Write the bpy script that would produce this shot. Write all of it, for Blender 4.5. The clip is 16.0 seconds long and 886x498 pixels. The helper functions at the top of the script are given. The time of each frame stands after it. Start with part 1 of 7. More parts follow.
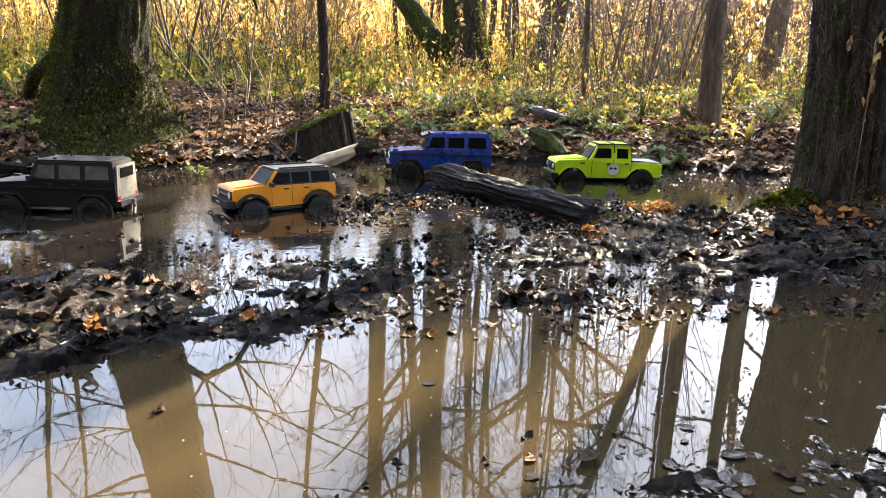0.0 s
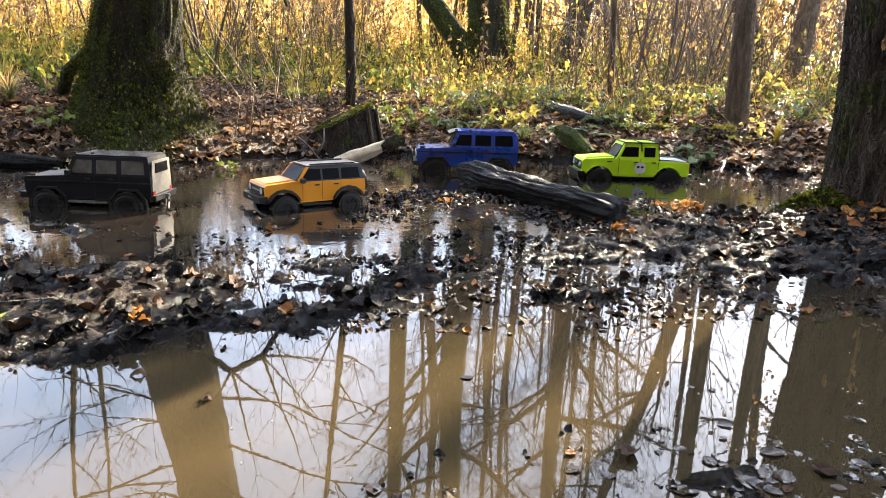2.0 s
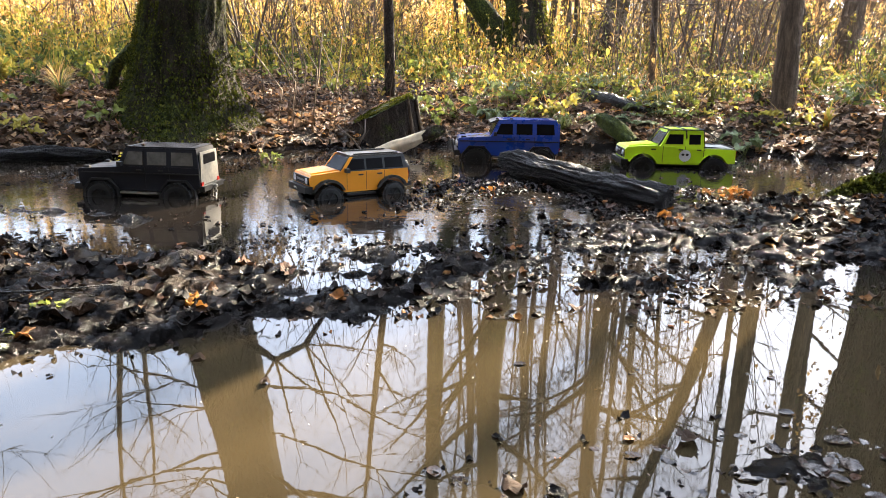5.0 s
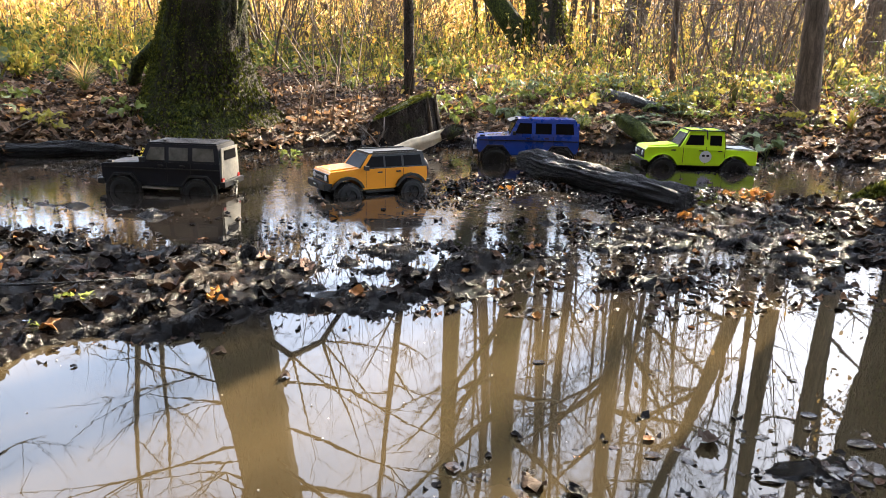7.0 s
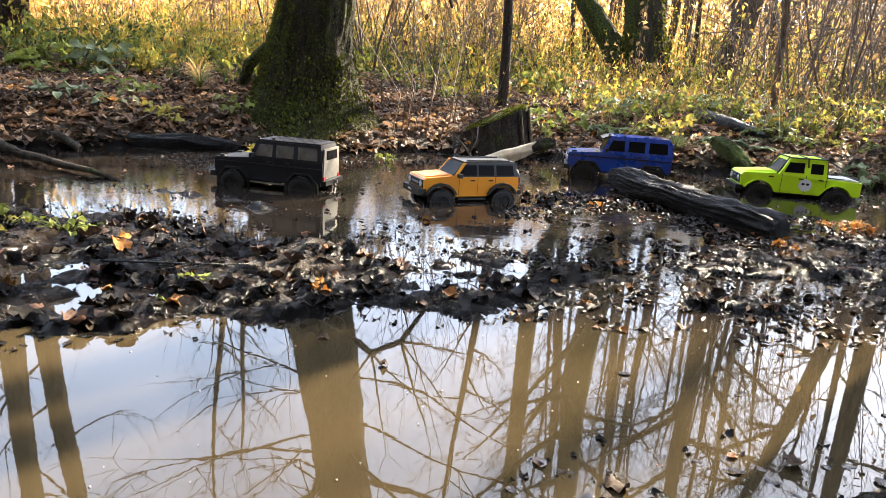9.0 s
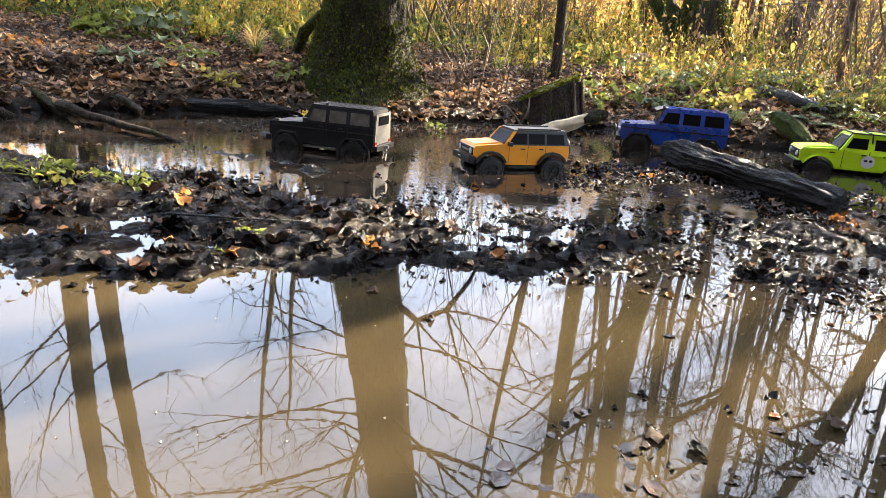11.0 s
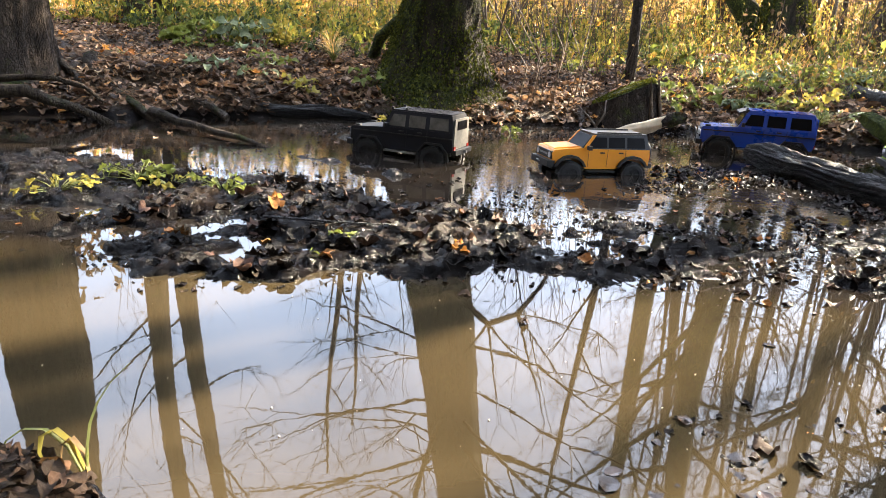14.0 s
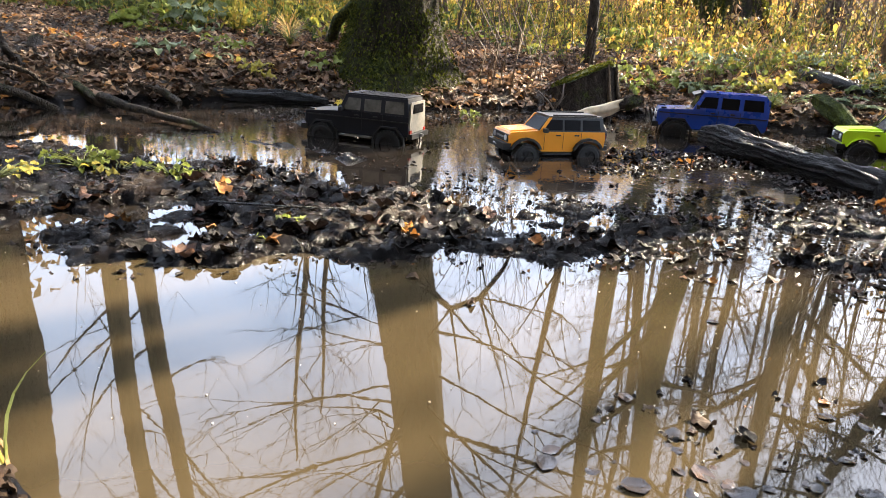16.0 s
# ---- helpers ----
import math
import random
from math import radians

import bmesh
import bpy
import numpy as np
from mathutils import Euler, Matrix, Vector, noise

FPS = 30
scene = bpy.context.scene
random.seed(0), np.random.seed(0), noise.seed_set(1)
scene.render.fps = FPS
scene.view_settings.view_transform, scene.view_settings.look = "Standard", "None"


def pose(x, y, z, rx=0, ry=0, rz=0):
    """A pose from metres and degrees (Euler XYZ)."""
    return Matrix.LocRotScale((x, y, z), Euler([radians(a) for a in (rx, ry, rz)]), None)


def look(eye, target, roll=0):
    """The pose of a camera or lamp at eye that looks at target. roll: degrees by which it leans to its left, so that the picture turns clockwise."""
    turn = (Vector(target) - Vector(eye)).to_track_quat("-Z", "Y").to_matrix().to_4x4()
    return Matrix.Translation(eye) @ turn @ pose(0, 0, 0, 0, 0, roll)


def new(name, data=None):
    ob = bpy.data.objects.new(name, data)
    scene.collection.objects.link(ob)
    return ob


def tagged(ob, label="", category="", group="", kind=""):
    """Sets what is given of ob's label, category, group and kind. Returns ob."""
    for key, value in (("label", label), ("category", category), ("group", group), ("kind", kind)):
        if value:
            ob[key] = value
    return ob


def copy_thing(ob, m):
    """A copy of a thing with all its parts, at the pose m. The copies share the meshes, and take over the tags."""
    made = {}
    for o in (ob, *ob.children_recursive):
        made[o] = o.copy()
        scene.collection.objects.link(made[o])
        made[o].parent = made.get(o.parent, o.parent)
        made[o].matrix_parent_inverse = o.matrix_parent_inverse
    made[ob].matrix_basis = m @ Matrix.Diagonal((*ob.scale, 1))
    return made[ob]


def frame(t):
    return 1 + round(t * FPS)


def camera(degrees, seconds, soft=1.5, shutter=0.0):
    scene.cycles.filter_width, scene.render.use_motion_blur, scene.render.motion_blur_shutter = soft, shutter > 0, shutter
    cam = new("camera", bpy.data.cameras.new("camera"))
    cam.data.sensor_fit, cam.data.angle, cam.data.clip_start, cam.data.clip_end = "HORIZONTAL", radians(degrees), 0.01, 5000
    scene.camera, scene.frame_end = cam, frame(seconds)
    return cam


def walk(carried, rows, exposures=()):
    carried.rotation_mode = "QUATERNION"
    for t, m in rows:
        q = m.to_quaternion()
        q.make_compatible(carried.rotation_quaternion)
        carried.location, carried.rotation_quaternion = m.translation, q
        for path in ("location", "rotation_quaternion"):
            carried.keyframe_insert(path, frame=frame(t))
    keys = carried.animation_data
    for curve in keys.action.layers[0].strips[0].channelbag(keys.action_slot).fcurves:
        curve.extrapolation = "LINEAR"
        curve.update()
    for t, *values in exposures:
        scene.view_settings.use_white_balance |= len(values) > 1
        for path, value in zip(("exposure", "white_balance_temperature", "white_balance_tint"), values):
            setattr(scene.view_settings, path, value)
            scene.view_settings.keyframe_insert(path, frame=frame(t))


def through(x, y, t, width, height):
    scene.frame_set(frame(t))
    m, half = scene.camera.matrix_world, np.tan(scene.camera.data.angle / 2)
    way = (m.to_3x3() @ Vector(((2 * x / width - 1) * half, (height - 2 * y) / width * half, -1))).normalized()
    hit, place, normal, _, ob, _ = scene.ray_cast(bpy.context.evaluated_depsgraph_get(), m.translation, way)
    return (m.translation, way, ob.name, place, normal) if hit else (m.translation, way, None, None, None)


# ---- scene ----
cam = camera(64.3, 16.0, soft=0.7)
PATH = [
    (0, (0.0307, 0.0167, 0.5003), (-0.0177, 1.8209, 0.0521), 1.7),
    (0.5, (0.0316, 0.0158, 0.5013), (-0.0214, 1.82, 0.0521), 1.6),
    (1, (0.0279, 0.0112, 0.505), (-0.027, 1.8154, 0.0539), 1.7),
    (1.5, (0.0167, 0.0037, 0.4994), (-0.0512, 1.807, 0.0456), 1.9),
    (2, (-0.0019, -0.0019, 0.5003), (-0.1004, 1.7986, 0.0446), 1.9),
    (2.5, (-0.0177, -0.0056, 0.5013), (-0.1525, 1.7921, 0.0437), 1.8),
    (3, (-0.0326, -0.0112, 0.4994), (-0.2027, 1.7819, 0.0363), 1.5),
    (3.5, (-0.0381, -0.0112, 0.4938), (-0.2316, 1.7772, 0.0195), 1.2),
    (4, (-0.0279, -0.0065, 0.492), (-0.2167, 1.781, 0.0121), 1),
    (6.5, (-0.0372, -0.0112, 0.491), (-0.2474, 1.7726, 0.0102), 1.2),
    (7, (-0.0381, -0.0112, 0.4883), (-0.2697, 1.7698, 0.0056), 1.4),
    (7.5, (-0.0493, -0.0167, 0.4966), (-0.3134, 1.7605, 0.0158), 1.9),
    (8, (-0.066, -0.0279, 0.4957), (-0.3813, 1.7447, 0.0251), 2.6),
    (8.5, (-0.0763, -0.0493, 0.5031), (-0.4511, 1.7121, 0.04), 3.3),
    (9, (-0.0605, -0.08, 0.4948), (-0.4948, 1.6675, 0.0279), 3.9),
    (9.5, (-0.0474, -0.0911, 0.491), (-0.5254, 1.6387, 0.0028), 4.2),
    (10, (-0.0456, -0.0995, 0.4762), (-0.5534, 1.6154, -0.0372), 4.2),
    (12.5, (-0.0772, -0.12, 0.4687), (-0.6724, 1.555, -0.0809), 4.7),
    (13, (-0.0874, -0.1256, 0.4687), (-0.717, 1.5364, -0.0791), 4.4),
    (13.5, (-0.0986, -0.1376, 0.4724), (-0.77, 1.5094, -0.0707), 3.9),
    (14, (-0.0986, -0.1451, 0.4743), (-0.797, 1.4917, -0.0679), 3.5),
    (14.5, (-0.0837, -0.1376, 0.4743), (-0.7775, 1.5001, -0.0716), 3.2),
    (15, (-0.0735, -0.1283, 0.4706), (-0.7384, 1.5178, -0.0828), 3.1),
    (15.5, (-0.066, -0.1209, 0.4669), (-0.6994, 1.5345, -0.0977), 3.2),
    (16, (-0.067, -0.12, 0.465), (-0.6808, 1.5401, -0.106), 3.5),
]
walk(cam, [(t, look(eye, target, roll)) for t, eye, target, roll in PATH], exposures=[(0, 2.67), (16, 2.64)])

# ---------------------------------------------------------------- light
SUN_AZ, SUN_EL = 28.5, 27.0   # degrees to the right of straight ahead (+y), and above the horizon
world = bpy.data.worlds.new("world")
scene.world = world
world.use_nodes = True
wn = world.node_tree.nodes
sky = wn.new("ShaderNodeTexSky")
sky.sky_type, sky.sun_disc = "NISHITA", False
sky.sun_elevation, sky.sun_rotation = radians(SUN_EL), radians(SUN_AZ)
sky.air_density, sky.dust_density, sky.ozone_density = 1.0, 0.6, 1.0
wn["Background"].inputs["Strength"].default_value = 0.15
# a thin veil of high cloud whitens the blue
veil = wn.new("ShaderNodeTexNoise")
veil.inputs["Scale"].default_value, veil.inputs["Detail"].default_value = 2.2, 5.0
veil_coords = wn.new("ShaderNodeTexCoord")
world.node_tree.links.new(veil_coords.outputs["Generated"], veil.inputs["Vector"])
veil_ramp = wn.new("ShaderNodeValToRGB")
veil_ramp.color_ramp.elements[0].position, veil_ramp.color_ramp.elements[0].color = 0.35, (0.35, 0.35, 0.35, 1)
veil_ramp.color_ramp.elements[1].position, veil_ramp.color_ramp.elements[1].color = 0.62, (0.85, 0.85, 0.85, 1)
world.node_tree.links.new(veil.outputs["Fac"], veil_ramp.inputs["Fac"])
veil_mix = wn.new("ShaderNodeMix")
veil_mix.data_type = "RGBA"
veil_mix.inputs[7].default_value = (4.85, 5.35, 6.6, 1)
world.node_tree.links.new(veil_ramp.outputs["Color"], veil_mix.inputs[0])
world.node_tree.links.new(sky.outputs[0], veil_mix.inputs[6])
world.node_tree.links.new(veil_mix.outputs[2], wn["Background"].inputs["Color"])
sun = new("sun", bpy.data.lights.new("sun", "SUN"))
sun.data.energy, sun.data.angle, sun.data.color = 8.0, radians(0.5), (1.0, 0.855, 0.645)
_az, _el = radians(SUN_AZ), radians(SUN_EL)
sun.matrix_world = look((6 * math.sin(_az), 6 * math.cos(_az), 6 * math.tan(_el)), (0, 0, 0))

# ---------------------------------------------------------------- materials
def mat(name):
    m = bpy.data.materials.new(name)
    m.use_nodes = True
    nt = m.node_tree
    return m, nt, nt.nodes["Principled BSDF"]


def node(nt, kind, **sets):
    n = nt.nodes.new(kind)
    for k, v in sets.items():
        n.inputs[k.replace("_", " ")].default_value = v
    return n


def coords(nt, local=True):
    return nt.nodes.new("ShaderNodeTexCoord").outputs["Object" if local else "Generated"]


def world_pos(nt):
    return nt.nodes.new("ShaderNodeNewGeometry").outputs["Position"]


def noise_tex(nt, vec, scale, detail=5.0, rough=0.6, distort=0.0):
    n = node(nt, "ShaderNodeTexNoise", Scale=scale, Detail=detail, Roughness=rough, Distortion=distort)
    nt.links.new(vec, n.inputs["Vector"])
    return n.outputs["Fac"]


def ramp(nt, fac, stops, mode="LINEAR"):
    r = nt.nodes.new("ShaderNodeValToRGB")
    r.color_ramp.interpolation = mode
    while len(r.color_ramp.elements) < len(stops):
        r.color_ramp.elements.new(0.5)
    for e, (p, c) in zip(r.color_ramp.elements, stops):
        e.position, e.color = p, (*c, 1) if len(c) == 3 else c
    nt.links.new(fac, r.inputs["Fac"])
    return r.outputs["Color"]


def grey(v):
    return (v, v, v)


def mixed(nt, fac, a, b, mode="MIX"):
    m = nt.nodes.new("ShaderNodeMix")
    m.data_type, m.blend_type = "RGBA", mode
    for sock, val in ((m.inputs[0], fac), (m.inputs[6], a), (m.inputs[7], b)):
        if isinstance(val, (int, float)):
            sock.default_value = val
        elif isinstance(val, tuple):
            sock.default_value = (*val, 1)
        else:
            nt.links.new(val, sock)
    return m.outputs[2]


def bump(nt, bsdf, h, strength=0.5, dist=0.01):
    b = node(nt, "ShaderNodeBump", Strength=strength, Distance=dist)
    nt.links.new(h, b.inputs["Height"])
    nt.links.new(b.outputs[0], bsdf.inputs["Normal"])


def island(nt):
    return nt.nodes.new("ShaderNodeNewGeometry").outputs["Random Per Island"]


def leafy(name, stops, rough=0.55, through=0.35, spots=0.5, by_object=False, gloss=0.5, relief=0.4):
    """Leaf: every leaf its own shade, veined and spotted, letting some light through."""
    m, nt, b = mat(name)
    rnd = nt.nodes.new("ShaderNodeObjectInfo").outputs["Random"] if by_object else island(nt)
    base = ramp(nt, rnd, stops)
    dark = ramp(nt, noise_tex(nt, world_pos(nt), 70, 4), [(0.35, grey(1 - spots)), (0.62, grey(1.0))])
    col = mixed(nt, 1.0, base, dark, "MULTIPLY")
    nt.links.new(col, b.inputs["Base Color"])
    b.inputs["Specular IOR Level"].default_value = gloss
    wet = ramp(nt, noise_tex(nt, world_pos(nt), 55, 4), [(0.4, grey(rough * 0.45)), (0.6, grey(rough * 1.25))])
    nt.links.new(wet, b.inputs["Roughness"])
    bump(nt, b, noise_tex(nt, world_pos(nt), 130, 5, 0.7), relief, 0.006)
    if through:
        tr = nt.nodes.new("ShaderNodeBsdfTranslucent")
        nt.links.new(col, tr.inputs["Color"])
        mx = nt.nodes.new("ShaderNodeMixShader")
        mx.inputs[0].default_value = through
        nt.links.new(b.outputs[0], mx.inputs[1])
        nt.links.new(tr.outputs[0], mx.inputs[2])
        nt.links.new(mx.outputs[0], nt.nodes["Material Output"].inputs["Surface"])
    return m


def make_ground():
    m, nt, b = mat("wet_mud_and_soil")
    p = world_pos(nt)
    z = nt.nodes.new("ShaderNodeSeparateXYZ")
    nt.links.new(p, z.inputs[0])
    big, fine = noise_tex(nt, p, 3.0, 6), noise_tex(nt, p, 45.0, 6, 0.65)
    mud = ramp(nt, fine, [(0.3, (0.0034, 0.0028, 0.0027)), (0.55, (0.0095, 0.0072, 0.0064)), (0.8, (0.026, 0.018, 0.0145))])
    soil = ramp(nt, fine, [(0.3, (0.03, 0.02, 0.012)), (0.6, (0.09, 0.06, 0.035)), (0.8, (0.16, 0.11, 0.06))])
    straw = ramp(nt, fine, [(0.3, (0.25, 0.18, 0.055)), (0.6, (0.45, 0.34, 0.12)), (0.8, (0.55, 0.43, 0.18))])
    dry = node(nt, "ShaderNodeMapRange", From_Min=0.02, From_Max=0.06)
    nt.links.new(z.outputs[2], dry.inputs[0])
    far = node(nt, "ShaderNodeMapRange", From_Min=6.5, From_Max=10.0)
    nt.links.new(z.outputs[1], far.inputs[0])
    field = node(nt, "ShaderNodeMapRange", From_Min=1.5, From_Max=5.0, To_Min=1.0, To_Max=0.15)   # the open field lies to the left
    nt.links.new(z.outputs[0], field.inputs[0])
    open_ground = nt.nodes.new("ShaderNodeMath")
    open_ground.operation = "MULTIPLY"
    nt.links.new(far.outputs[0], open_ground.inputs[0])
    nt.links.new(field.outputs[0], open_ground.inputs[1])
    col = mixed(nt, open_ground.outputs[0], mixed(nt, dry.outputs[0], mud, soil), straw)
    nt.links.new(mixed(nt, 0.5, col, ramp(nt, big, [(0.3, grey(0.5)), (0.7, grey(1.0))]), "MULTIPLY"), b.inputs["Base Color"])
    wet = node(nt, "ShaderNodeMapRange", From_Min=0.025, From_Max=0.07, To_Min=0.0, To_Max=0.5)
    nt.links.new(z.outputs[2], wet.inputs[0])
    slick = ramp(nt, noise_tex(nt, p, 22, 5, 0.7), [(0.36, grey(0.07)), (0.5, grey(0.16)), (0.65, grey(0.34))])
    nt.links.new(mixed(nt, 1.0, slick, wet.outputs[0], "ADD"), b.inputs["Roughness"])
    b.inputs["Specular IOR Level"].default_value = 0.11
    bump(nt, b, noise_tex(nt, p, 70.0, 8, 0.75), 1.0, 0.05)
    return m


def make_water():
    """Standing water, thick with brown silt: it shows its own colour wherever it mirrors something dark."""
    m, nt, b = mat("silty_water")
    p = world_pos(nt)
    col = ramp(nt, noise_tex(nt, p, 2.5, 5), [(0.3, (0.031, 0.0225, 0.011)), (0.7, (0.042, 0.031, 0.016))])
    black_mud = ramp(nt, noise_tex(nt, p, 3.5, 5), [(0.3, (0.0085, 0.007, 0.0058)), (0.7, (0.015, 0.0122, 0.0096))])
    at = nt.nodes.new("ShaderNodeSeparateXYZ")
    nt.links.new(p, at.inputs[0])
    slant = node(nt, "ShaderNodeMath")   # the ridge runs aslant: shallow water over black mud beyond this line
    slant.operation = "MULTIPLY_ADD"
    slant.inputs[1].default_value = -0.38
    nt.links.new(at.outputs[0], slant.inputs[0])
    nt.links.new(at.outputs[1], slant.inputs[2])
    stirred = node(nt, "ShaderNodeMapRange", From_Min=1.27, From_Max=1.42)
    nt.links.new(slant.outputs[0], stirred.inputs[0])
    nt.links.new(mixed(nt, stirred.outputs[0], col, black_mud), b.inputs["Base Color"])
    dull = node(nt, "ShaderNodeMapRange", From_Min=1.6, From_Max=2.4, To_Min=0.012, To_Max=0.065)
    nt.links.new(at.outputs[1], dull.inputs[0])
    nt.links.new(dull.outputs[0], b.inputs["Roughness"])
    b.inputs["IOR"].default_value = 1.5
    scum = node(nt, "ShaderNodeMapRange", From_Min=1.7, From_Max=2.3, To_Min=0.5, To_Max=0.14)   # stirred, scummy water mirrors less
    nt.links.new(at.outputs[1], scum.inputs[0])
    nt.links.new(scum.outputs[0], b.inputs["Specular IOR Level"])
    stir = node(nt, "ShaderNodeMapRange", From_Min=1.6, From_Max=2.4, To_Min=0.0045, To_Max=0.09)
    nt.links.new(at.outputs[1], stir.inputs[0])
    bn = node(nt, "ShaderNodeBump", Distance=0.01)
    nt.links.new(stir.outputs[0], bn.inputs["Strength"])
    nt.links.new(noise_tex(nt, p, 24.0, 3, 0.55, 0.3), bn.inputs["Height"])
    nt.links.new(bn.outputs[0], b.inputs["Normal"])
    return m


def make_bark(name, dark, light, moss=0.0, scale=1.0, side=0.0, even=False, crack=0.75):
    m, nt, b = mat(name)
    p = coords(nt)
    st = node(nt, "ShaderNodeMapping", Scale=(14 * scale, 14 * scale, (14 if even else 2.6) * scale))
    nt.links.new(p, st.inputs["Vector"])
    ridges = noise_tex(nt, st.outputs[0], 1.6, 8, 0.7, 0.6)
    col = ramp(nt, ridges, [(0.34, dark), (0.62, light), (0.8, tuple(1.5 * c for c in light))])
    wob = node(nt, "ShaderNodeMix")
    wob.data_type, wob.blend_type = "RGBA", "ADD"
    wob.inputs[0].default_value = 0.09
    warp = node(nt, "ShaderNodeTexNoise", Scale=9.0, Detail=4.0)
    nt.links.new(p, warp.inputs["Vector"])
    nt.links.new(p, wob.inputs[6])
    nt.links.new(warp.outputs["Color"], wob.inputs[7])
    st2 = node(nt, "ShaderNodeMapping", Scale=(26 * scale, 26 * scale, (20 if even else 6) * scale))
    nt.links.new(wob.outputs[2], st2.inputs["Vector"])
    cells = nt.nodes.new("ShaderNodeTexVoronoi")
    cells.feature = "DISTANCE_TO_EDGE"
    nt.links.new(st2.outputs[0], cells.inputs["Vector"])
    plates = ramp(nt, cells.outputs["Distance"], [(0.0, grey(0.0)), (0.22, grey(1.0))])
    col = mixed(nt, crack, col, ramp(nt, cells.outputs["Distance"], [(0.02, grey(0.25)), (0.15, grey(1.0))]), "MULTIPLY")
    ridges = mixed(nt, 0.5, ridges, plates)
    if moss:
        patch = noise_tex(nt, p, 3.2, 6, 0.65)
        if side:   # moss keeps to the trunk's damp side
            across = nt.nodes.new("ShaderNodeSeparateXYZ")
            nt.links.new(p, across.inputs[0])
            shift = node(nt, "ShaderNodeMapRange", From_Min=-0.3, From_Max=0.3, To_Min=side, To_Max=-0.05)
            nt.links.new(across.outputs[0], shift.inputs[0])
            both = nt.nodes.new("ShaderNodeMath")
            nt.links.new(patch, both.inputs[0])
            nt.links.new(shift.outputs[0], both.inputs[1])
            patch = both.outputs[0]
        fac = ramp(nt, patch, [(0.62 - 0.3 * moss, grey(0.0)), (0.72 - 0.2 * moss, grey(1.0))])
        tuft = ramp(nt, noise_tex(nt, p, 60, 5), [(0.3, (0.01, 0.014, 0.004)), (0.5, (0.035, 0.048, 0.008)), (0.75, (0.15, 0.17, 0.022))])
        col = mixed(nt, fac, col, tuft)
    nt.links.new(col, b.inputs["Base Color"])
    b.inputs["Roughness"].default_value = 0.9
    b.inputs["Specular IOR Level"].default_value = 0.2
    bump(nt, b, ridges, 1.0, 0.03)
    return m


def make_paint(name, colour, dirt=0.45, rough=0.3, coat=0.5, shine=0.5):
    """Moulded, painted plastic body with dried splashes of mud."""
    m, nt, b = mat(name)
    p = coords(nt)
    splash = ramp(nt, noise_tex(nt, p, 38, 8, 0.72), [(0.60 - 0.12 * dirt, grey(0.0)), (0.70, grey(dirt))])
    tone = ramp(nt, noise_tex(nt, p, 9, 3), [(0.3, tuple(0.86 * c for c in colour)), (0.7, colour)])
    nt.links.new(mixed(nt, splash, tone, (0.07, 0.055, 0.04)), b.inputs["Base Color"])
    rg = ramp(nt, noise_tex(nt, p, 25, 5), [(0.3, grey(rough)), (0.75, grey(rough + 0.25))])
    nt.links.new(rg, b.inputs["Roughness"])
    b.inputs["Specular IOR Level"].default_value = shine
    b.inputs["Coat Weight"].default_value = coat
    b.inputs["Coat Roughness"].default_value = 0.12
    return m


def make_plain(name, colour, rough=0.5, metal=0.0, vary=0.3, size=40.0, bumpy=0.2):
    m, nt, b = mat(name)
    p = coords(nt)
    f = noise_tex(nt, p, size, 5)
    nt.links.new(ramp(nt, f, [(0.3, tuple(c * (1 - vary) for c in colour)), (0.7, colour)]), b.inputs["Base Color"])
    b.inputs["Roughness"].default_value, b.inputs["Metallic"].default_value = rough, metal
    if bumpy:
        bump(nt, b, f, bumpy, 0.003)
    return m


GROUND, WATER = make_ground(), make_water()
BARK_MOSS = make_bark("mossy_bark", (0.011, 0.0088, 0.006), (0.058, 0.044, 0.027), 0.42, 1.0, 0.15)
BARK_DARK = make_bark("furrowed_bark", (0.017, 0.0125, 0.0095), (0.085, 0.063, 0.046), 0.12)
BARK_PLATE = make_bark("shaggy_plated_bark", (0.022, 0.0165, 0.0125), (0.1, 0.076, 0.058), 0.25, 0.8, crack=0.4)
BARK_LOG = make_bark("wet_log_bark", (0.005, 0.004, 0.004), (0.026, 0.022, 0.019), 0.0, 1.6, 0.0, True)
BARK_GREY = make_bark("smooth_grey_bark", (0.075, 0.055, 0.038), (0.25, 0.18, 0.12), 0.0, 1.6, crack=0.45)
BARK_FAR = make_bark("grey_brown_bark", (0.035, 0.027, 0.02), (0.12, 0.09, 0.06), 0.2)
BARK_WET = make_bark("wet_rotten_bark", (0.007, 0.006, 0.006), (0.035, 0.031, 0.028), 0.0, 1.8)
for wet_bark in (BARK_WET, BARK_LOG):
    wet_bark.node_tree.nodes["Principled BSDF"].inputs["Roughness"].default_value = 0.45
    wet_bark.node_tree.nodes["Principled BSDF"].inputs["Specular IOR Level"].default_value = 0.3
MOSS_BARK = make_bark("moss_top", (0.05, 0.055, 0.015), (0.17, 0.2, 0.03), 0.9)
WOOD_PALE = make_plain("split_pale_wood", (0.78, 0.63, 0.42), 0.7, 0, 0.35, 30)
WOOD_SHOOT = make_plain("pale_brown_shoot", (0.26, 0.185, 0.12), 0.7, 0, 0.4, 30)
CLAY = make_plain("reddish_rotten_wood", (0.32, 0.155, 0.095), 0.8, 0, 0.45, 14, 0.5)
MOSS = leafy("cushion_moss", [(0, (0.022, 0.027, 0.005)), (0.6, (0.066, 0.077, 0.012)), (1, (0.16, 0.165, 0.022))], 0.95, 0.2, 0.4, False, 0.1)
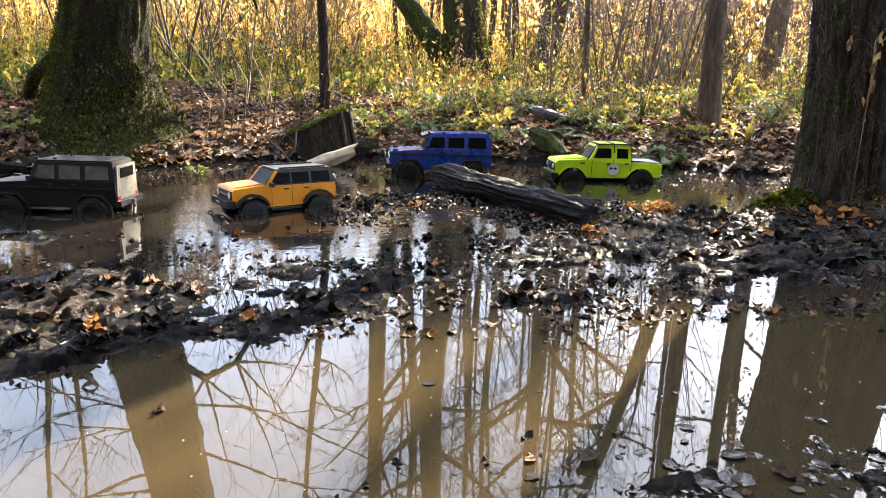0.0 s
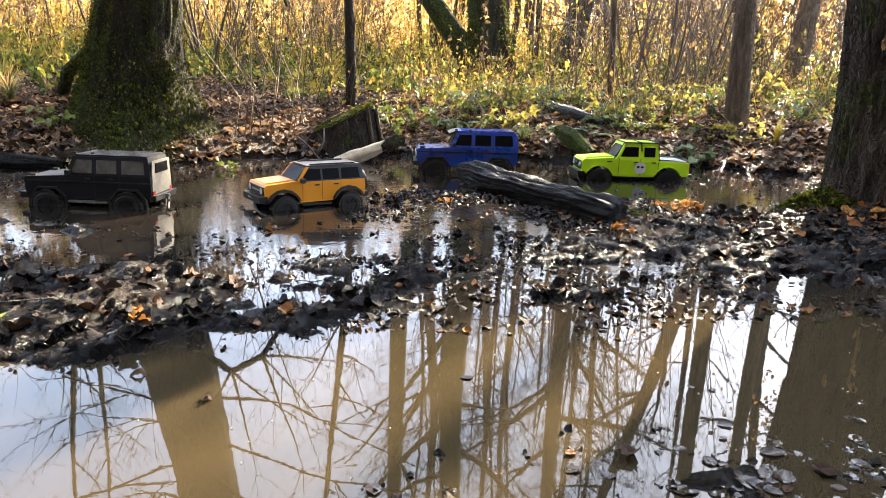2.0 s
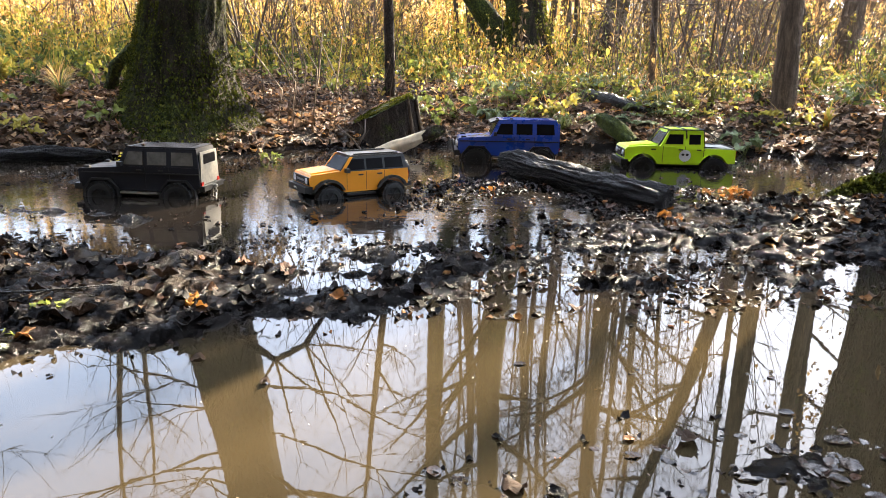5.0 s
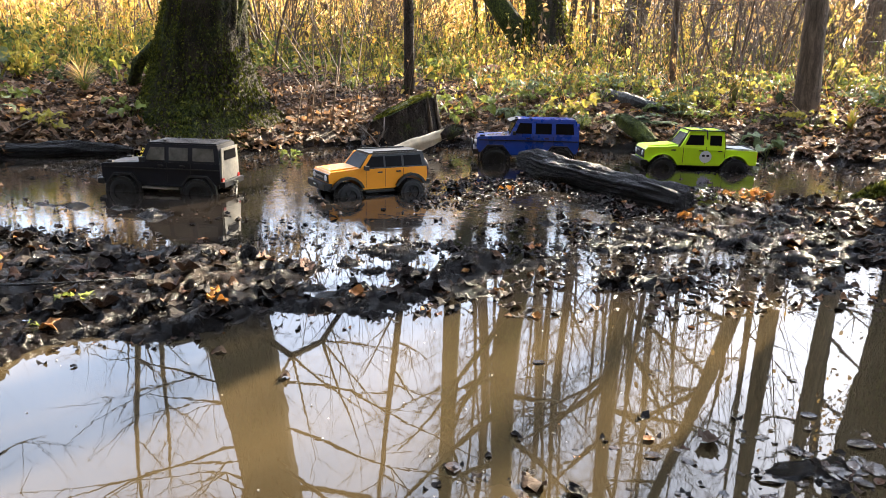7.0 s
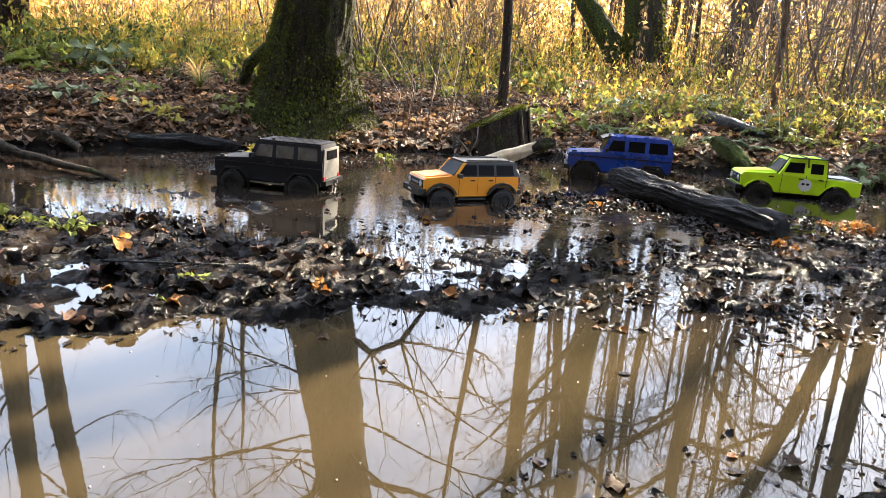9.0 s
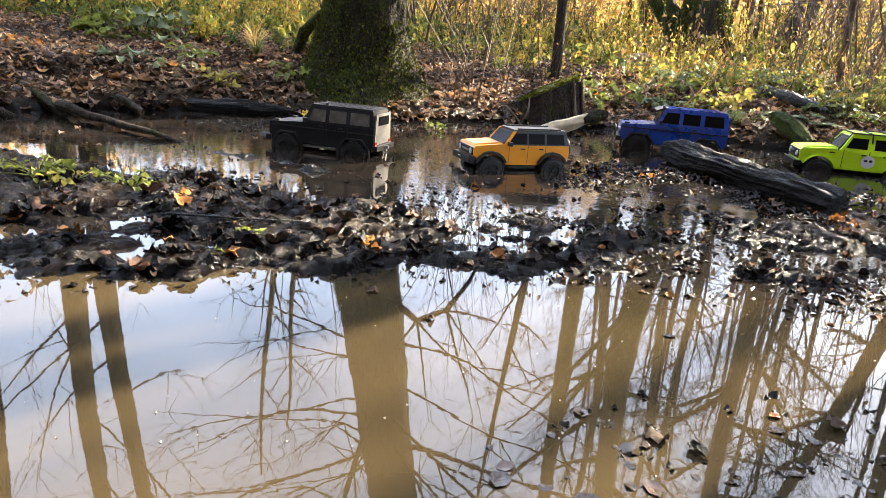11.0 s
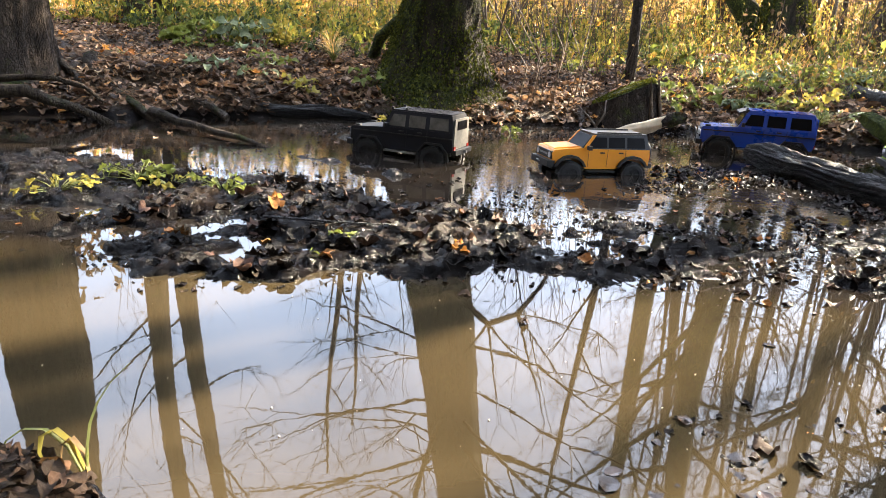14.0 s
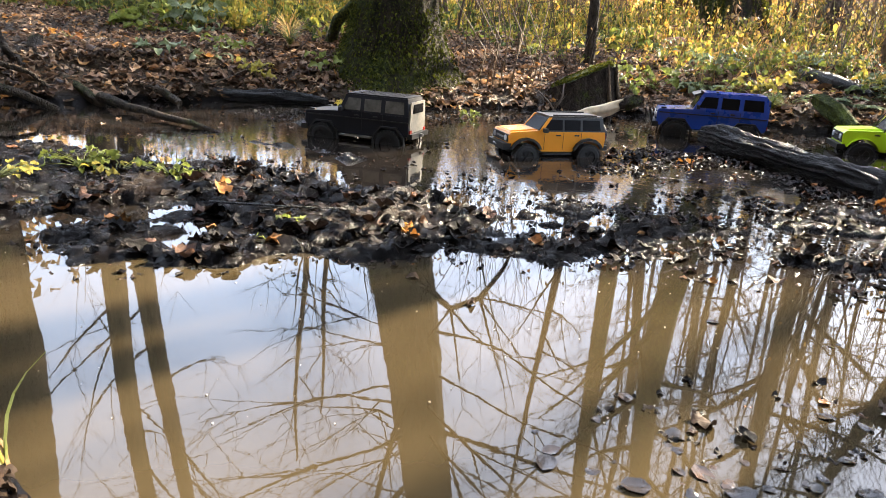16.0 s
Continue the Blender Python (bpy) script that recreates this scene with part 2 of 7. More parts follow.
# lit copy of MOSS: the sunlight is in its brighter colour
MOSS_SUN = leafy("sun_painted_moss", [(0, (0.035, 0.04, 0.006)), (0.5, (0.09, 0.098, 0.012)), (1, (0.19, 0.19, 0.025))], 0.95, 0.3, 0.35, False, 0.1)
TWIG = make_plain("grey_twig", (0.115, 0.08, 0.052), 0.8, 0, 0.5, 25)
LITTER = leafy("brown_leaf_litter", [(0, (0.03, 0.02, 0.014)), (0.3, (0.125, 0.075, 0.047)), (0.65, (0.31, 0.188, 0.113)), (0.9, (0.5, 0.355, 0.23)), (1, (0.55, 0.25, 0.06))], 0.7, 0.22, 0.5, False, 0.15)
FILMED = leafy("water_filmed_leaf", [(0, (0.01, 0.008, 0.007)), (0.6, (0.03, 0.022, 0.017)), (1, (0.07, 0.045, 0.03))], 0.05, 0.0, 0.5, False, 0.5, 0.12)
SODDEN = leafy("sodden_brown_leaf", [(0, (0.015, 0.011, 0.008)), (0.5, (0.045, 0.03, 0.02)), (0.85, (0.11, 0.062, 0.038)), (1, (0.3, 0.13, 0.03))], 0.6, 0.05, 0.5, False, 0.08, 0.8)
MUDLEAF = leafy("muddy_wet_leaf", [(0, (0.004, 0.0032, 0.003)), (0.45, (0.011, 0.008, 0.007)), (0.75, (0.024, 0.0155, 0.0125)), (0.93, (0.075, 0.042, 0.03)), (1, (0.32, 0.12, 0.03))], 0.5, 0.02, 0.6, False, 0.1, 1.0)
CRUMB = leafy("rotten_leaf_crumb", [(0, (0.004, 0.0035, 0.003)), (0.7, (0.014, 0.011, 0.009)), (1, (0.04, 0.028, 0.022))], 0.45, 0.0, 0.6, False, 0.2, 1.0)
LEAF_SOLO = leafy("single_wet_leaf", [(0, (0.0045, 0.0037, 0.0034)), (0.5, (0.012, 0.009, 0.0076)), (0.75, (0.032, 0.021, 0.016)), (0.92, (0.12, 0.062, 0.04)), (1, (0.5, 0.2, 0.03))], 0.5, 0.04, 0.6, True, 0.1, 0.9)
SKY_SCREEN = leafy("sky_screen_leaf", [(0, (0.03, 0.025, 0.012)), (1, (0.09, 0.07, 0.03))], 0.8, 0.2)
GREEN = leafy("green_leaf", [(0, (0.055, 0.075, 0.034)), (0.3, (0.11, 0.14, 0.045)), (0.6, (0.2, 0.23, 0.045)), (0.85, (0.36, 0.34, 0.055)), (1, (0.42, 0.3, 0.07))], 0.6, 0.42, 0.45, False, 0.15)
DULLGREEN = leafy("dull_grey_green_leaf", [(0, (0.07, 0.1, 0.05)), (0.5, (0.16, 0.2, 0.095)), (1, (0.3, 0.34, 0.16))], 0.6, 0.3, 0.4, False, 0.25)
YELLOW = leafy("yellow_leaf", [(0, (0.13, 0.135, 0.035)), (0.4, (0.31, 0.275, 0.05)), (0.8, (0.47, 0.37, 0.075)), (1, (0.42, 0.21, 0.04))], 0.6, 0.5, 0.25, False, 0.15)
STRAW = leafy("dry_straw", [(0, (0.32, 0.19, 0.065)), (0.5, (0.66, 0.42, 0.14)), (1, (0.86, 0.62, 0.26))], 0.7, 0.62, 0.2)
ORANGE = leafy("orange_dead_leaf", [(0, (0.16, 0.06, 0.02)), (0.5, (0.32, 0.12, 0.025)), (1, (0.5, 0.24, 0.05))], 0.6, 0.35, 0.4, True, 0.2)
DRYLEAF = leafy("dry_hanging_leaf", [(0, (0.08, 0.054, 0.028)), (0.5, (0.24, 0.15, 0.07)), (1, (0.52, 0.34, 0.11))], 0.7, 0.45, 0.3)
BRUSHLEAF = leafy("grey_brown_withered_leaf", [(0, (0.07, 0.052, 0.038)), (0.5, (0.18, 0.13, 0.09)), (1, (0.42, 0.31, 0.18))], 0.7, 0.35, 0.3)
GRASS = leafy("grass_blade", [(0, (0.05, 0.08, 0.02)), (0.5, (0.13, 0.16, 0.04)), (1, (0.35, 0.32, 0.09))], 0.5, 0.4, 0.2)

PAINT_BLACK = make_paint("satin_black_paint", (0.014, 0.0142, 0.018), 0.04, 0.45, 0.0, 0.2)
PAINT_BLUE = make_paint("metallic_blue_paint", (0.008, 0.055, 0.36), 0.12, 0.2, 0.8)
PAINT_ORANGE = make_paint("amber_orange_paint", (0.86, 0.32, 0.004), 0.12, 0.3, 0.35)
PAINT_LIME = make_paint("fluorescent_lime_paint", (0.62, 0.92, 0.01), 0.12, 0.4)
PLASTIC = make_plain("black_moulded_plastic", (0.009, 0.009, 0.009), 0.5)
RUBBER = make_plain("muddy_tyre_rubber", (0.006, 0.0056, 0.0052), 0.6, 0, 0.5, 60, 0.5)
CHROME = make_plain("dull_silver_trim", (0.55, 0.55, 0.55), 0.3, 0.9)
RIM = make_plain("dark_wheel_metal", (0.0065, 0.0062, 0.006), 0.6, 0.1)
LAMP_CLEAR = make_plain("clear_lamp_lens", (0.7, 0.7, 0.72), 0.1, 0.0, 0.1)
LAMP_RED = make_plain("red_lamp_lens", (0.35, 0.02, 0.015), 0.15)
GLASS = make_plain("smoked_window", (0.008, 0.008, 0.009), 0.22, 0, 0.2, 30, 0)
GLASS.node_tree.nodes["Principled BSDF"].inputs["Specular IOR Level"].default_value = 0.06
# opaque pane: its pale mottled colour stands in for reflections in the glass
PANE = make_plain("reflection_painted_pane", (0.13, 0.122, 0.105), 0.15, 0, 0.75, 16, 0)
WHITE = make_plain("white_sticker", (0.8, 0.8, 0.8), 0.4, 0, 0.05)
FROTH = make_plain("pale_froth", (0.42, 0.39, 0.35), 0.7, 0, 0.4)
DUST = make_plain("dusty_panel", (0.22, 0.2, 0.165), 0.45, 0, 0.45, 60)

# ---------------------------------------------------------------- mesh tools
def mesh_arrays(name, verts, faces, material, smooth=False):
    me = bpy.data.meshes.new(name)
    me.from_pydata(verts if isinstance(verts, list) else verts.tolist(), [], faces if isinstance(faces, list) else faces.tolist())
    me.materials.append(material)
    if smooth:
        me.polygons.foreach_set("use_smooth", [True] * len(me.polygons))
    return me


def part(name, bm, material, parent=None, label="", smooth=False):
    """Link a bmesh (or a mesh) as one object under its thing."""
    if isinstance(bm, bmesh.types.BMesh):
        bmesh.ops.recalc_face_normals(bm, faces=bm.faces)
        me = bpy.data.meshes.new(name)
        bm.to_mesh(me)
        bm.free()
        me.materials.append(material)
        if smooth:
            me.polygons.foreach_set("use_smooth", [True] * len(me.polygons))
    else:
        me = bm
    ob = new(name, me)
    ob.parent = parent
    return tagged(ob, label)


def box(bm, x0, x1, y0, y1, z0, z1, top=1.0, shift=0.0):
    """A box whose top may be narrowed (in y) and moved (in x)."""
    yc, v = (y0 + y1) / 2, []
    for z, k, s in ((z0, 1.0, 0.0), (z1, top, shift)):
        for x, y in ((x0, y0), (x1, y0), (x1, y1), (x0, y1)):
            v.append(bm.verts.new((x + s, yc + (y - yc) * k, z)))
    for f in ((3, 2, 1, 0), (4, 5, 6, 7), (0, 1, 5, 4), (1, 2, 6, 5), (2, 3, 7, 6), (3, 0, 4, 7)):
        bm.faces.new([v[i] for i in f])
    return v


def rounded(bm, width, segments=2):
    es = [e for e in bm.edges if len(e.link_faces) == 2 and e.calc_face_angle(0) > 0.5]
    bmesh.ops.bevel(bm, geom=es, offset=width, segments=segments, profile=0.6, affect="EDGES", clamp_overlap=True)
    return bm


def boxed(*dims, r=0.003, **kw):
    bm = bmesh.new()
    box(bm, *dims, **kw)
    return rounded(bm, r)


def prism(outline, y0, y1, taper=None):
    """Side outline [(x, z)...] drawn out from y0 to y1; taper(z) narrows it."""
    bm = bmesh.new()
    sides = []
    for y in (y0, y1):
        sides.append([bm.verts.new((x, y * (taper(z) if taper else 1.0), z)) for x, z in outline])
    n = len(outline)
    bm.faces.new(sides[0][::-1])
    bm.faces.new(sides[1])
    for i in range(n):
        bm.faces.new((sides[0][i], sides[0][(i + 1) % n], sides[1][(i + 1) % n], sides[1][i]))
    return bm


def tube_arrays(points, radii, sides=6, bumps=0.0, seed=0, cap=True):
    """A tapering tube along points; bumps roughens it."""
    pts = [Vector(p) for p in points]
    verts, faces = [], []
    up = Vector((0.13, 0.21, 1)).normalized()
    for i, p in enumerate(pts):
        d = (pts[min(i + 1, len(pts) - 1)] - pts[max(i - 1, 0)]).normalized()
        a = d.cross(up)
        if a.length < 0.2:
            a = d.cross(Vector((1, 0.1, 0)))
        a.normalize()
        b = d.cross(a)
        for k in range(sides):
            ang = 2 * math.pi * k / sides
            r = radii[i]
            if bumps:
                r *= 1 + bumps * noise.noise(Vector((3 * math.cos(ang) + seed, 3 * math.sin(ang), p.z * 2.5 + p.x * 4)))
            verts.append(tuple(p + (a * math.cos(ang) + b * math.sin(ang)) * r))
    for i in range(len(pts) - 1):
        for k in range(sides):
            k2 = (k + 1) % sides
            faces.append((i * sides + k, i * sides + k2, (i + 1) * sides + k2, (i + 1) * sides + k))
    if cap:
        faces.append(tuple(range(sides))[::-1])
        faces.append(tuple((len(pts) - 1) * sides + k for k in range(sides)))
    return verts, faces


class Heap:
    """Gathers many small shapes into one mesh."""

    def __init__(self):
        self.v, self.f = [], []

    def add(self, verts, faces):
        o = len(self.v)
        self.v.extend(verts)
        self.f.extend(tuple(i + o for i in f) for f in faces)

    def tube(self, points, radii, sides=5, **kw):
        self.add(*tube_arrays(points, radii, sides, **kw))

    def mesh(self, name, material, smooth=True):
        return mesh_arrays(name, self.v, self.f, material, smooth)


def leaf_shape(rows, curl, bend, lobes=0.0, wave=0.0, seed=0, fold=0.0):
    """A leaf 1 long, lying along x: outline, keel and curl. Returns vertices and faces."""
    rnd = random.Random(seed)
    verts, faces = [], []
    for i in range(rows + 1):
        u = i / rows
        w = 0.36 * math.sin(math.pi * min(1, u * 0.93 + 0.07)) ** 0.75 * (1 + lobes * (1 if i % 2 else -0.6))
        z0 = bend * (u - 0.5) ** 2 * 2 + 0.05 * rnd.uniform(-1, 1) * wave
        for s in (-1, -0.5, 0, 0.5, 1):
            jitter = 1 + 0.09 * rnd.uniform(-1, 1) * abs(s)
            verts.append((u - 0.5 + 0.10 * abs(s) * lobes * 2, s * w * jitter, z0 + curl * (s * w) ** 2 * 0.9 + fold * abs(s) * w + wave * 0.09 * rnd.uniform(-1, 1) * abs(s)))
    for i in range(rows):
        for k in range(4):
            a = i * 5 + k
            faces.append((a, a + 1, a + 6, a + 5))
    return np.array(verts), np.array(faces)


def flat_leaf(curl=0.6, bend=-0.3):
    """A cheap leaf of four faces."""
    v = np.array([(-0.5, 0, 0), (-0.15, -0.3, curl * 0.2), (0.0, 0, bend * 0.2), (-0.15, 0.3, curl * 0.2), (0.25, -0.2, curl * 0.15 + bend * 0.3), (0.25, 0.2, curl * 0.15 + bend * 0.3), (0.5, 0, bend * 0.6)])
    return v, np.array([(0, 1, 2, 2), (0, 2, 3, 3), (1, 4, 6, 2), (2, 6, 5, 3)])


def turns(yaw, pitch, roll):
    cy, sy, cp, sp, cr, sr = np.cos(yaw), np.sin(yaw), np.cos(pitch), np.sin(pitch), np.cos(roll), np.sin(roll)
    m = np.empty((len(yaw), 3, 3))
    m[:, 0, 0], m[:, 0, 1], m[:, 0, 2] = cy * cp, cy * sp * sr - sy * cr, cy * sp * cr + sy * sr
    m[:, 1, 0], m[:, 1, 1], m[:, 1, 2] = sy * cp, sy * sp * sr + cy * cr, sy * sp * cr - cy * sr
    m[:, 2, 0], m[:, 2, 1], m[:, 2, 2] = -sp, cp * sr, cp * cr
    return m


def scatter(shapes, places, sizes, yaw, pitch, roll, pick):
    """Copies of the shapes at many places, as arrays of vertices and faces."""
    vs, fs, base = [], [], 0
    rot = turns(yaw, pitch, roll)
    for k, (sv, sf) in enumerate(shapes):
        idx = np.nonzero(pick == k)[0]
        if not len(idx):
            continue
        v = np.einsum("nij,vj->nvi", rot[idx], sv) * sizes[idx][:, None, None] + places[idx][:, None, :]
        f = sf[None] + (np.arange(len(idx)) * len(sv))[:, None, None] + base
        vs.append(v.reshape(-1, 3))
        fs.append(f.reshape(-1, sf.shape[1]))
        base += len(idx) * len(sv)
    return np.concatenate(vs), np.concatenate(fs)


def quads_to_lists(f):
    return [tuple(dict.fromkeys(q)) for q in f.tolist()]


def stuff(name, verts, faces, material, label, category, smooth=False):
    me = mesh_arrays(name, verts, quads_to_lists(faces) if not isinstance(faces, list) else faces, material, smooth)
    return tagged(new(name, me), label, category, kind="stuff")



# ---------------------------------------------------------------- terrain
def lattice(ix, iy, seed):
    h = (ix * 374761393 + iy * 668265263 + seed * 974634777) & 0xFFFFFFFF
    h = ((h ^ (h >> 13)) * 1274126177) & 0xFFFFFFFF
    return ((h ^ (h >> 16)) & 0xFFFF) / 65535.0


def value_noise(x, y, size, seed=0):
    """Smooth noise from -1 to 1 with lumps of the given size in metres."""
    x, y = np.asarray(x, float) / size, np.asarray(y, float) / size
    ix, iy = np.floor(x).astype(np.int64), np.floor(y).astype(np.int64)
    fx, fy = x - ix, y - iy
    fx, fy = fx * fx * (3 - 2 * fx), fy * fy * (3 - 2 * fy)
    a = lattice(ix, iy, seed) * (1 - fx) + lattice(ix + 1, iy, seed) * fx
    b = lattice(ix, iy + 1, seed) * (1 - fx) + lattice(ix + 1, iy + 1, seed) * fx
    return 2 * (a * (1 - fy) + b * fy) - 1


def fbm(x, y, size, octaves=4, seed=0):
    total, gain = 0.0, 1.0
    for k in range(octaves):
        total = total + gain * value_noise(x, y, size / 2 ** k, seed + k)
        gain *= 0.5
    return total


def step(a, b, v):
    u = np.clip((v - a) / (b - a), 0, 1)
    return u * u * (3 - 2 * u)


def shore(x):
    """Where the pool ends at the foot of the bank."""
    return np.interp(x, [-8, -4.5, -3.2, -2.85, -2.39, -1.66, -1.2, -0.74, 0.3, 1.2, 1.7, 2.2, 3.2, 8],
                     [0.2, 1.2, 2.0, 2.35, 2.95, 3.45, 3.8, 4.1, 4.2, 4.2, 3.9, 3.5, 3.1, 2.4])


def near_edge(x):
    """The near puddle's far rim."""
    return np.interp(x, [-3, -1.9, -1.6, -1.37, -1.13, -0.94, -0.85, -0.65, -0.57, -0.4, -0.24, 0.13, 0.5, 0.98, 2, 4],
                     [0.3, 0.5, 0.72, 0.9, 0.81, 0.84, 0.99, 1.06, 1.14, 1.235, 1.28, 1.35, 1.5, 1.56, 1.6, 1.6])


def far_edge(x):
    """Where the mud ridge meets the pool."""
    return np.interp(x, [-3, -1.9, -1.6, -1.28, -0.77, -0.57, -0.39, -0.05, 0.2, 0.39, 0.55, 0.9, 1.2, 1.5, 1.8],
                     [1.3, 1.66, 1.68, 1.76, 1.72, 1.74, 1.9, 1.85, 2.15, 2.45, 2.65, 2.85, 3.0, 3.3, 4.2])


def height(x, y):
    """Ground level; the water stands at 0."""
    x, y = np.asarray(x, float), np.asarray(y, float)
    wob = 0.05 * fbm(x, y, 0.3, 3, 3)
    d = y - shore(x) + wob * 1.5
    bank = np.interp(d, [-1, 0, 0.1, 0.3, 0.8, 1.5, 3, 6, 12, 40, 400], [-0.04, -0.012, 0.035, 0.09, 0.19, 0.26, 0.36, 0.47, 0.56, 0.8, 3.0])
    bank = bank + step(0.0, 0.6, d) * 0.035 * fbm(x, y, 0.5, 4, 11) + step(-0.15, 0.05, d) * 0.014 * fbm(x, y, 0.13, 3, 61)
    # mud ridge between the two waters
    n, f = near_edge(x) + wob * 0.7, far_edge(x) + wob
    inside = (0.78 * step(-0.14, 0.06, y - n) + 0.22 * step(0.05, 0.45, y - n)) * step(-0.08, 0.16, f - y)
    left = 1 - step(-0.55, -0.15, x)
    right = step(0.35, 0.8, x) * step(1.7, 2.2, y)
    level = -0.010 + 0.021 * left + 0.019 * right
    lumps = fbm(x, y, 0.16, 4, 21)
    mud = -0.04 + inside * (level + 0.04 + (0.024 - 0.004 * right) * lumps + 0.009 * fbm(x, y, 0.045, 3, 41))
    # small pools left standing on the ridge
    for px, py, rx, ry in ((-0.44, 1.48, 0.11, 0.055), (-1.38, 0.96, 0.06, 0.09), (-1.05, 0.98, 0.05, 0.05), (0.45, 1.86, 0.17, 0.05), (0.85, 1.74, 0.2, 0.05), (1.15, 2.05, 0.06, 0.05)):
        mud = mud - 0.05 * np.exp(-(((x - px) / rx) ** 2 + ((y - py) / ry) ** 2) ** 2)
    # half-drowned patches in the near water, and dry land where the viewer crouches
    patch = (np.exp(-(((x - 0.34) / 0.3) ** 2 + ((y - 0.84) / 0.10) ** 2)) + 0.8 * np.exp(-(((x - 0.02) / 0.2) ** 2 + ((y - 0.74) / 0.06) ** 2))
             + 0.9 * np.exp(-(((x - 0.62) / 0.25) ** 2 + ((y - 0.8) / 0.12) ** 2)))
    mud = np.maximum(mud, -0.04 + 0.029 * patch + 0.014 * patch * lumps)
    corner = 1 - step(0.0, 0.16, y - 0.255 - 0.1 * np.clip(-x - 0.72, 0, 1) + 0.5 * np.clip(x + 0.70, 0, 0.5) + wob * 0.6)
    mud = np.maximum(mud, -0.04 + 0.07 * corner + 0.01 * corner * lumps)
    # half-drowned shallows between the ridge and the log
    shal = np.exp(-(((x - 0.08) / 0.42) ** 2 + ((y - 2.2) / 0.42) ** 2))
    mud = np.maximum(mud, -0.04 + shal * (0.031 + 0.024 * lumps + 0.010 * fbm(x, y, 0.05, 3, 45)))
    # a few islets in the pool
    isl = np.exp(-(((x + 1.15) / 0.3) ** 2 + ((y - 1.98) / 0.06) ** 2)) + np.exp(-(((x - 0.05) / 0.3) ** 2 + ((y - 2.5) / 0.14) ** 2))
    isl = isl + np.exp(-(((x + 1.55) / 0.3) ** 2 + ((y - 2.06) / 0.05) ** 2))
    isl = isl + 0.9 * np.exp(-(((x + 1.2) / 0.16) ** 2 + ((y - 2.75) / 0.05) ** 2)) + 0.9 * np.exp(-(((x + 1.85) / 0.4) ** 2 + ((y - 2.62) / 0.12) ** 2))
    mud = np.maximum(mud, -0.04 + 0.042 * isl + 0.02 * isl * lumps)
    # mounds at the feet of the two great trees
    mound = 0.15 * np.exp(-(((x - 1.95) / 0.42) ** 2 + ((y - 3.05) / 0.4) ** 2)) + 0.07 * np.exp(-(((x + 1.95) / 0.5) ** 2 + ((y - 3.8) / 0.45) ** 2))
    return np.maximum(mud, bank) + mound * step(-0.2, 0.3, np.maximum(d, right * 0.4 - 0.2) + 0.3)


def ground_at(x, y):
    return float(height(x, y))
# ---------------------------------------------------------------- ground and water
def graded(lo, a, b, hi, fine, grow=1.12):
    """Coordinates: even steps between a and b, widening beyond."""
    mid = list(np.arange(a, b, fine))
    s, out = fine, []
    v = a
    while v > lo:
        s *= grow
        v -= s
        out.append(v)
    low = out[::-1]
    s, v, out = fine, mid[-1], []
    while v < hi:
        s *= grow
        v += s
        out.append(v)
    return np.array(low + mid + out)


def press_leaves(xs, ys, gz, n, seed):
    """Leaves trodden into the mud: raised, tilted plates under a film of it."""
    g = np.random.default_rng(seed)
    for _ in range(n):
        x, y = g.uniform(-2.3, 1.9), g.uniform(0.55, 3.2)
        z = float(height(x, y))
        if z < -0.008 or y > float(far_edge(x)) + 0.15:
            continue
        a, b, turn = g.uniform(0.014, 0.036), g.uniform(0.008, 0.021), g.uniform(0, 6.28)
        i0, i1 = np.searchsorted(xs, (x - a, x + a))
        j0, j1 = np.searchsorted(ys, (y - a, y + a))
        dx, dy = xs[i0:i1][None] - x, ys[j0:j1][:, None] - y
        u, w = dx * math.cos(turn) + dy * math.sin(turn), dy * math.cos(turn) - dx * math.sin(turn)
        r = (u / a) ** 2 + (w / (b * (1.15 - 0.5 * np.abs(u) / a))) ** 2
        plate = z + g.uniform(-0.003, 0.005) + u * g.normal(0, 0.13) + w * g.normal(0, 0.19) + g.uniform(-0.2, 0.3) * np.abs(w) + g.uniform(-4, 4) * u * u
        patch = gz[j0:j1, i0:i1]
        gz[j0:j1, i0:i1] = np.where(r < 1, np.maximum(patch, np.minimum(plate, patch + 0.016)), patch)
    return gz


def build_ground():
    xs, ys = graded(-400, -2.5, 1.9, 400, 0.0068), graded(-60, 0.5, 3.4, 500, 0.0068)
    gx, gy = np.meshgrid(xs, ys)
    gz = height(gx, gy) + 0.005 * fbm(gx, gy, 0.035, 3, 31)
    gz = press_leaves(xs, ys, gz, 15000, 5)
    gz = np.where(gy < -3, np.maximum(gz, 0.12), gz)
    nx, ny = len(xs), len(ys)
    verts = np.stack([gx.ravel(), gy.ravel(), gz.ravel()], 1)
    i = (np.arange(ny - 1)[:, None] * nx + np.arange(nx - 1)[None]).ravel()
    faces = np.stack([i, i + 1, i + nx + 1, i + nx], 1)
    return tagged(new("ground", mesh_arrays("ground", verts, faces, GROUND, True)), "black wet mud rising to a leaf-strewn woodland bank", "ground", kind="structure")


ground = build_ground()

bm = bmesh.new()
bmesh.ops.create_grid(bm, x_segments=2, y_segments=2, size=1)
for v in bm.verts:
    v.co = (v.co.x * 5.5, 1.1 + v.co.y * 4.0, 0.0)
water = part("water", bm, WATER)
tagged(water, "still brown silty puddle water mirroring bare trees", "water", kind="structure")

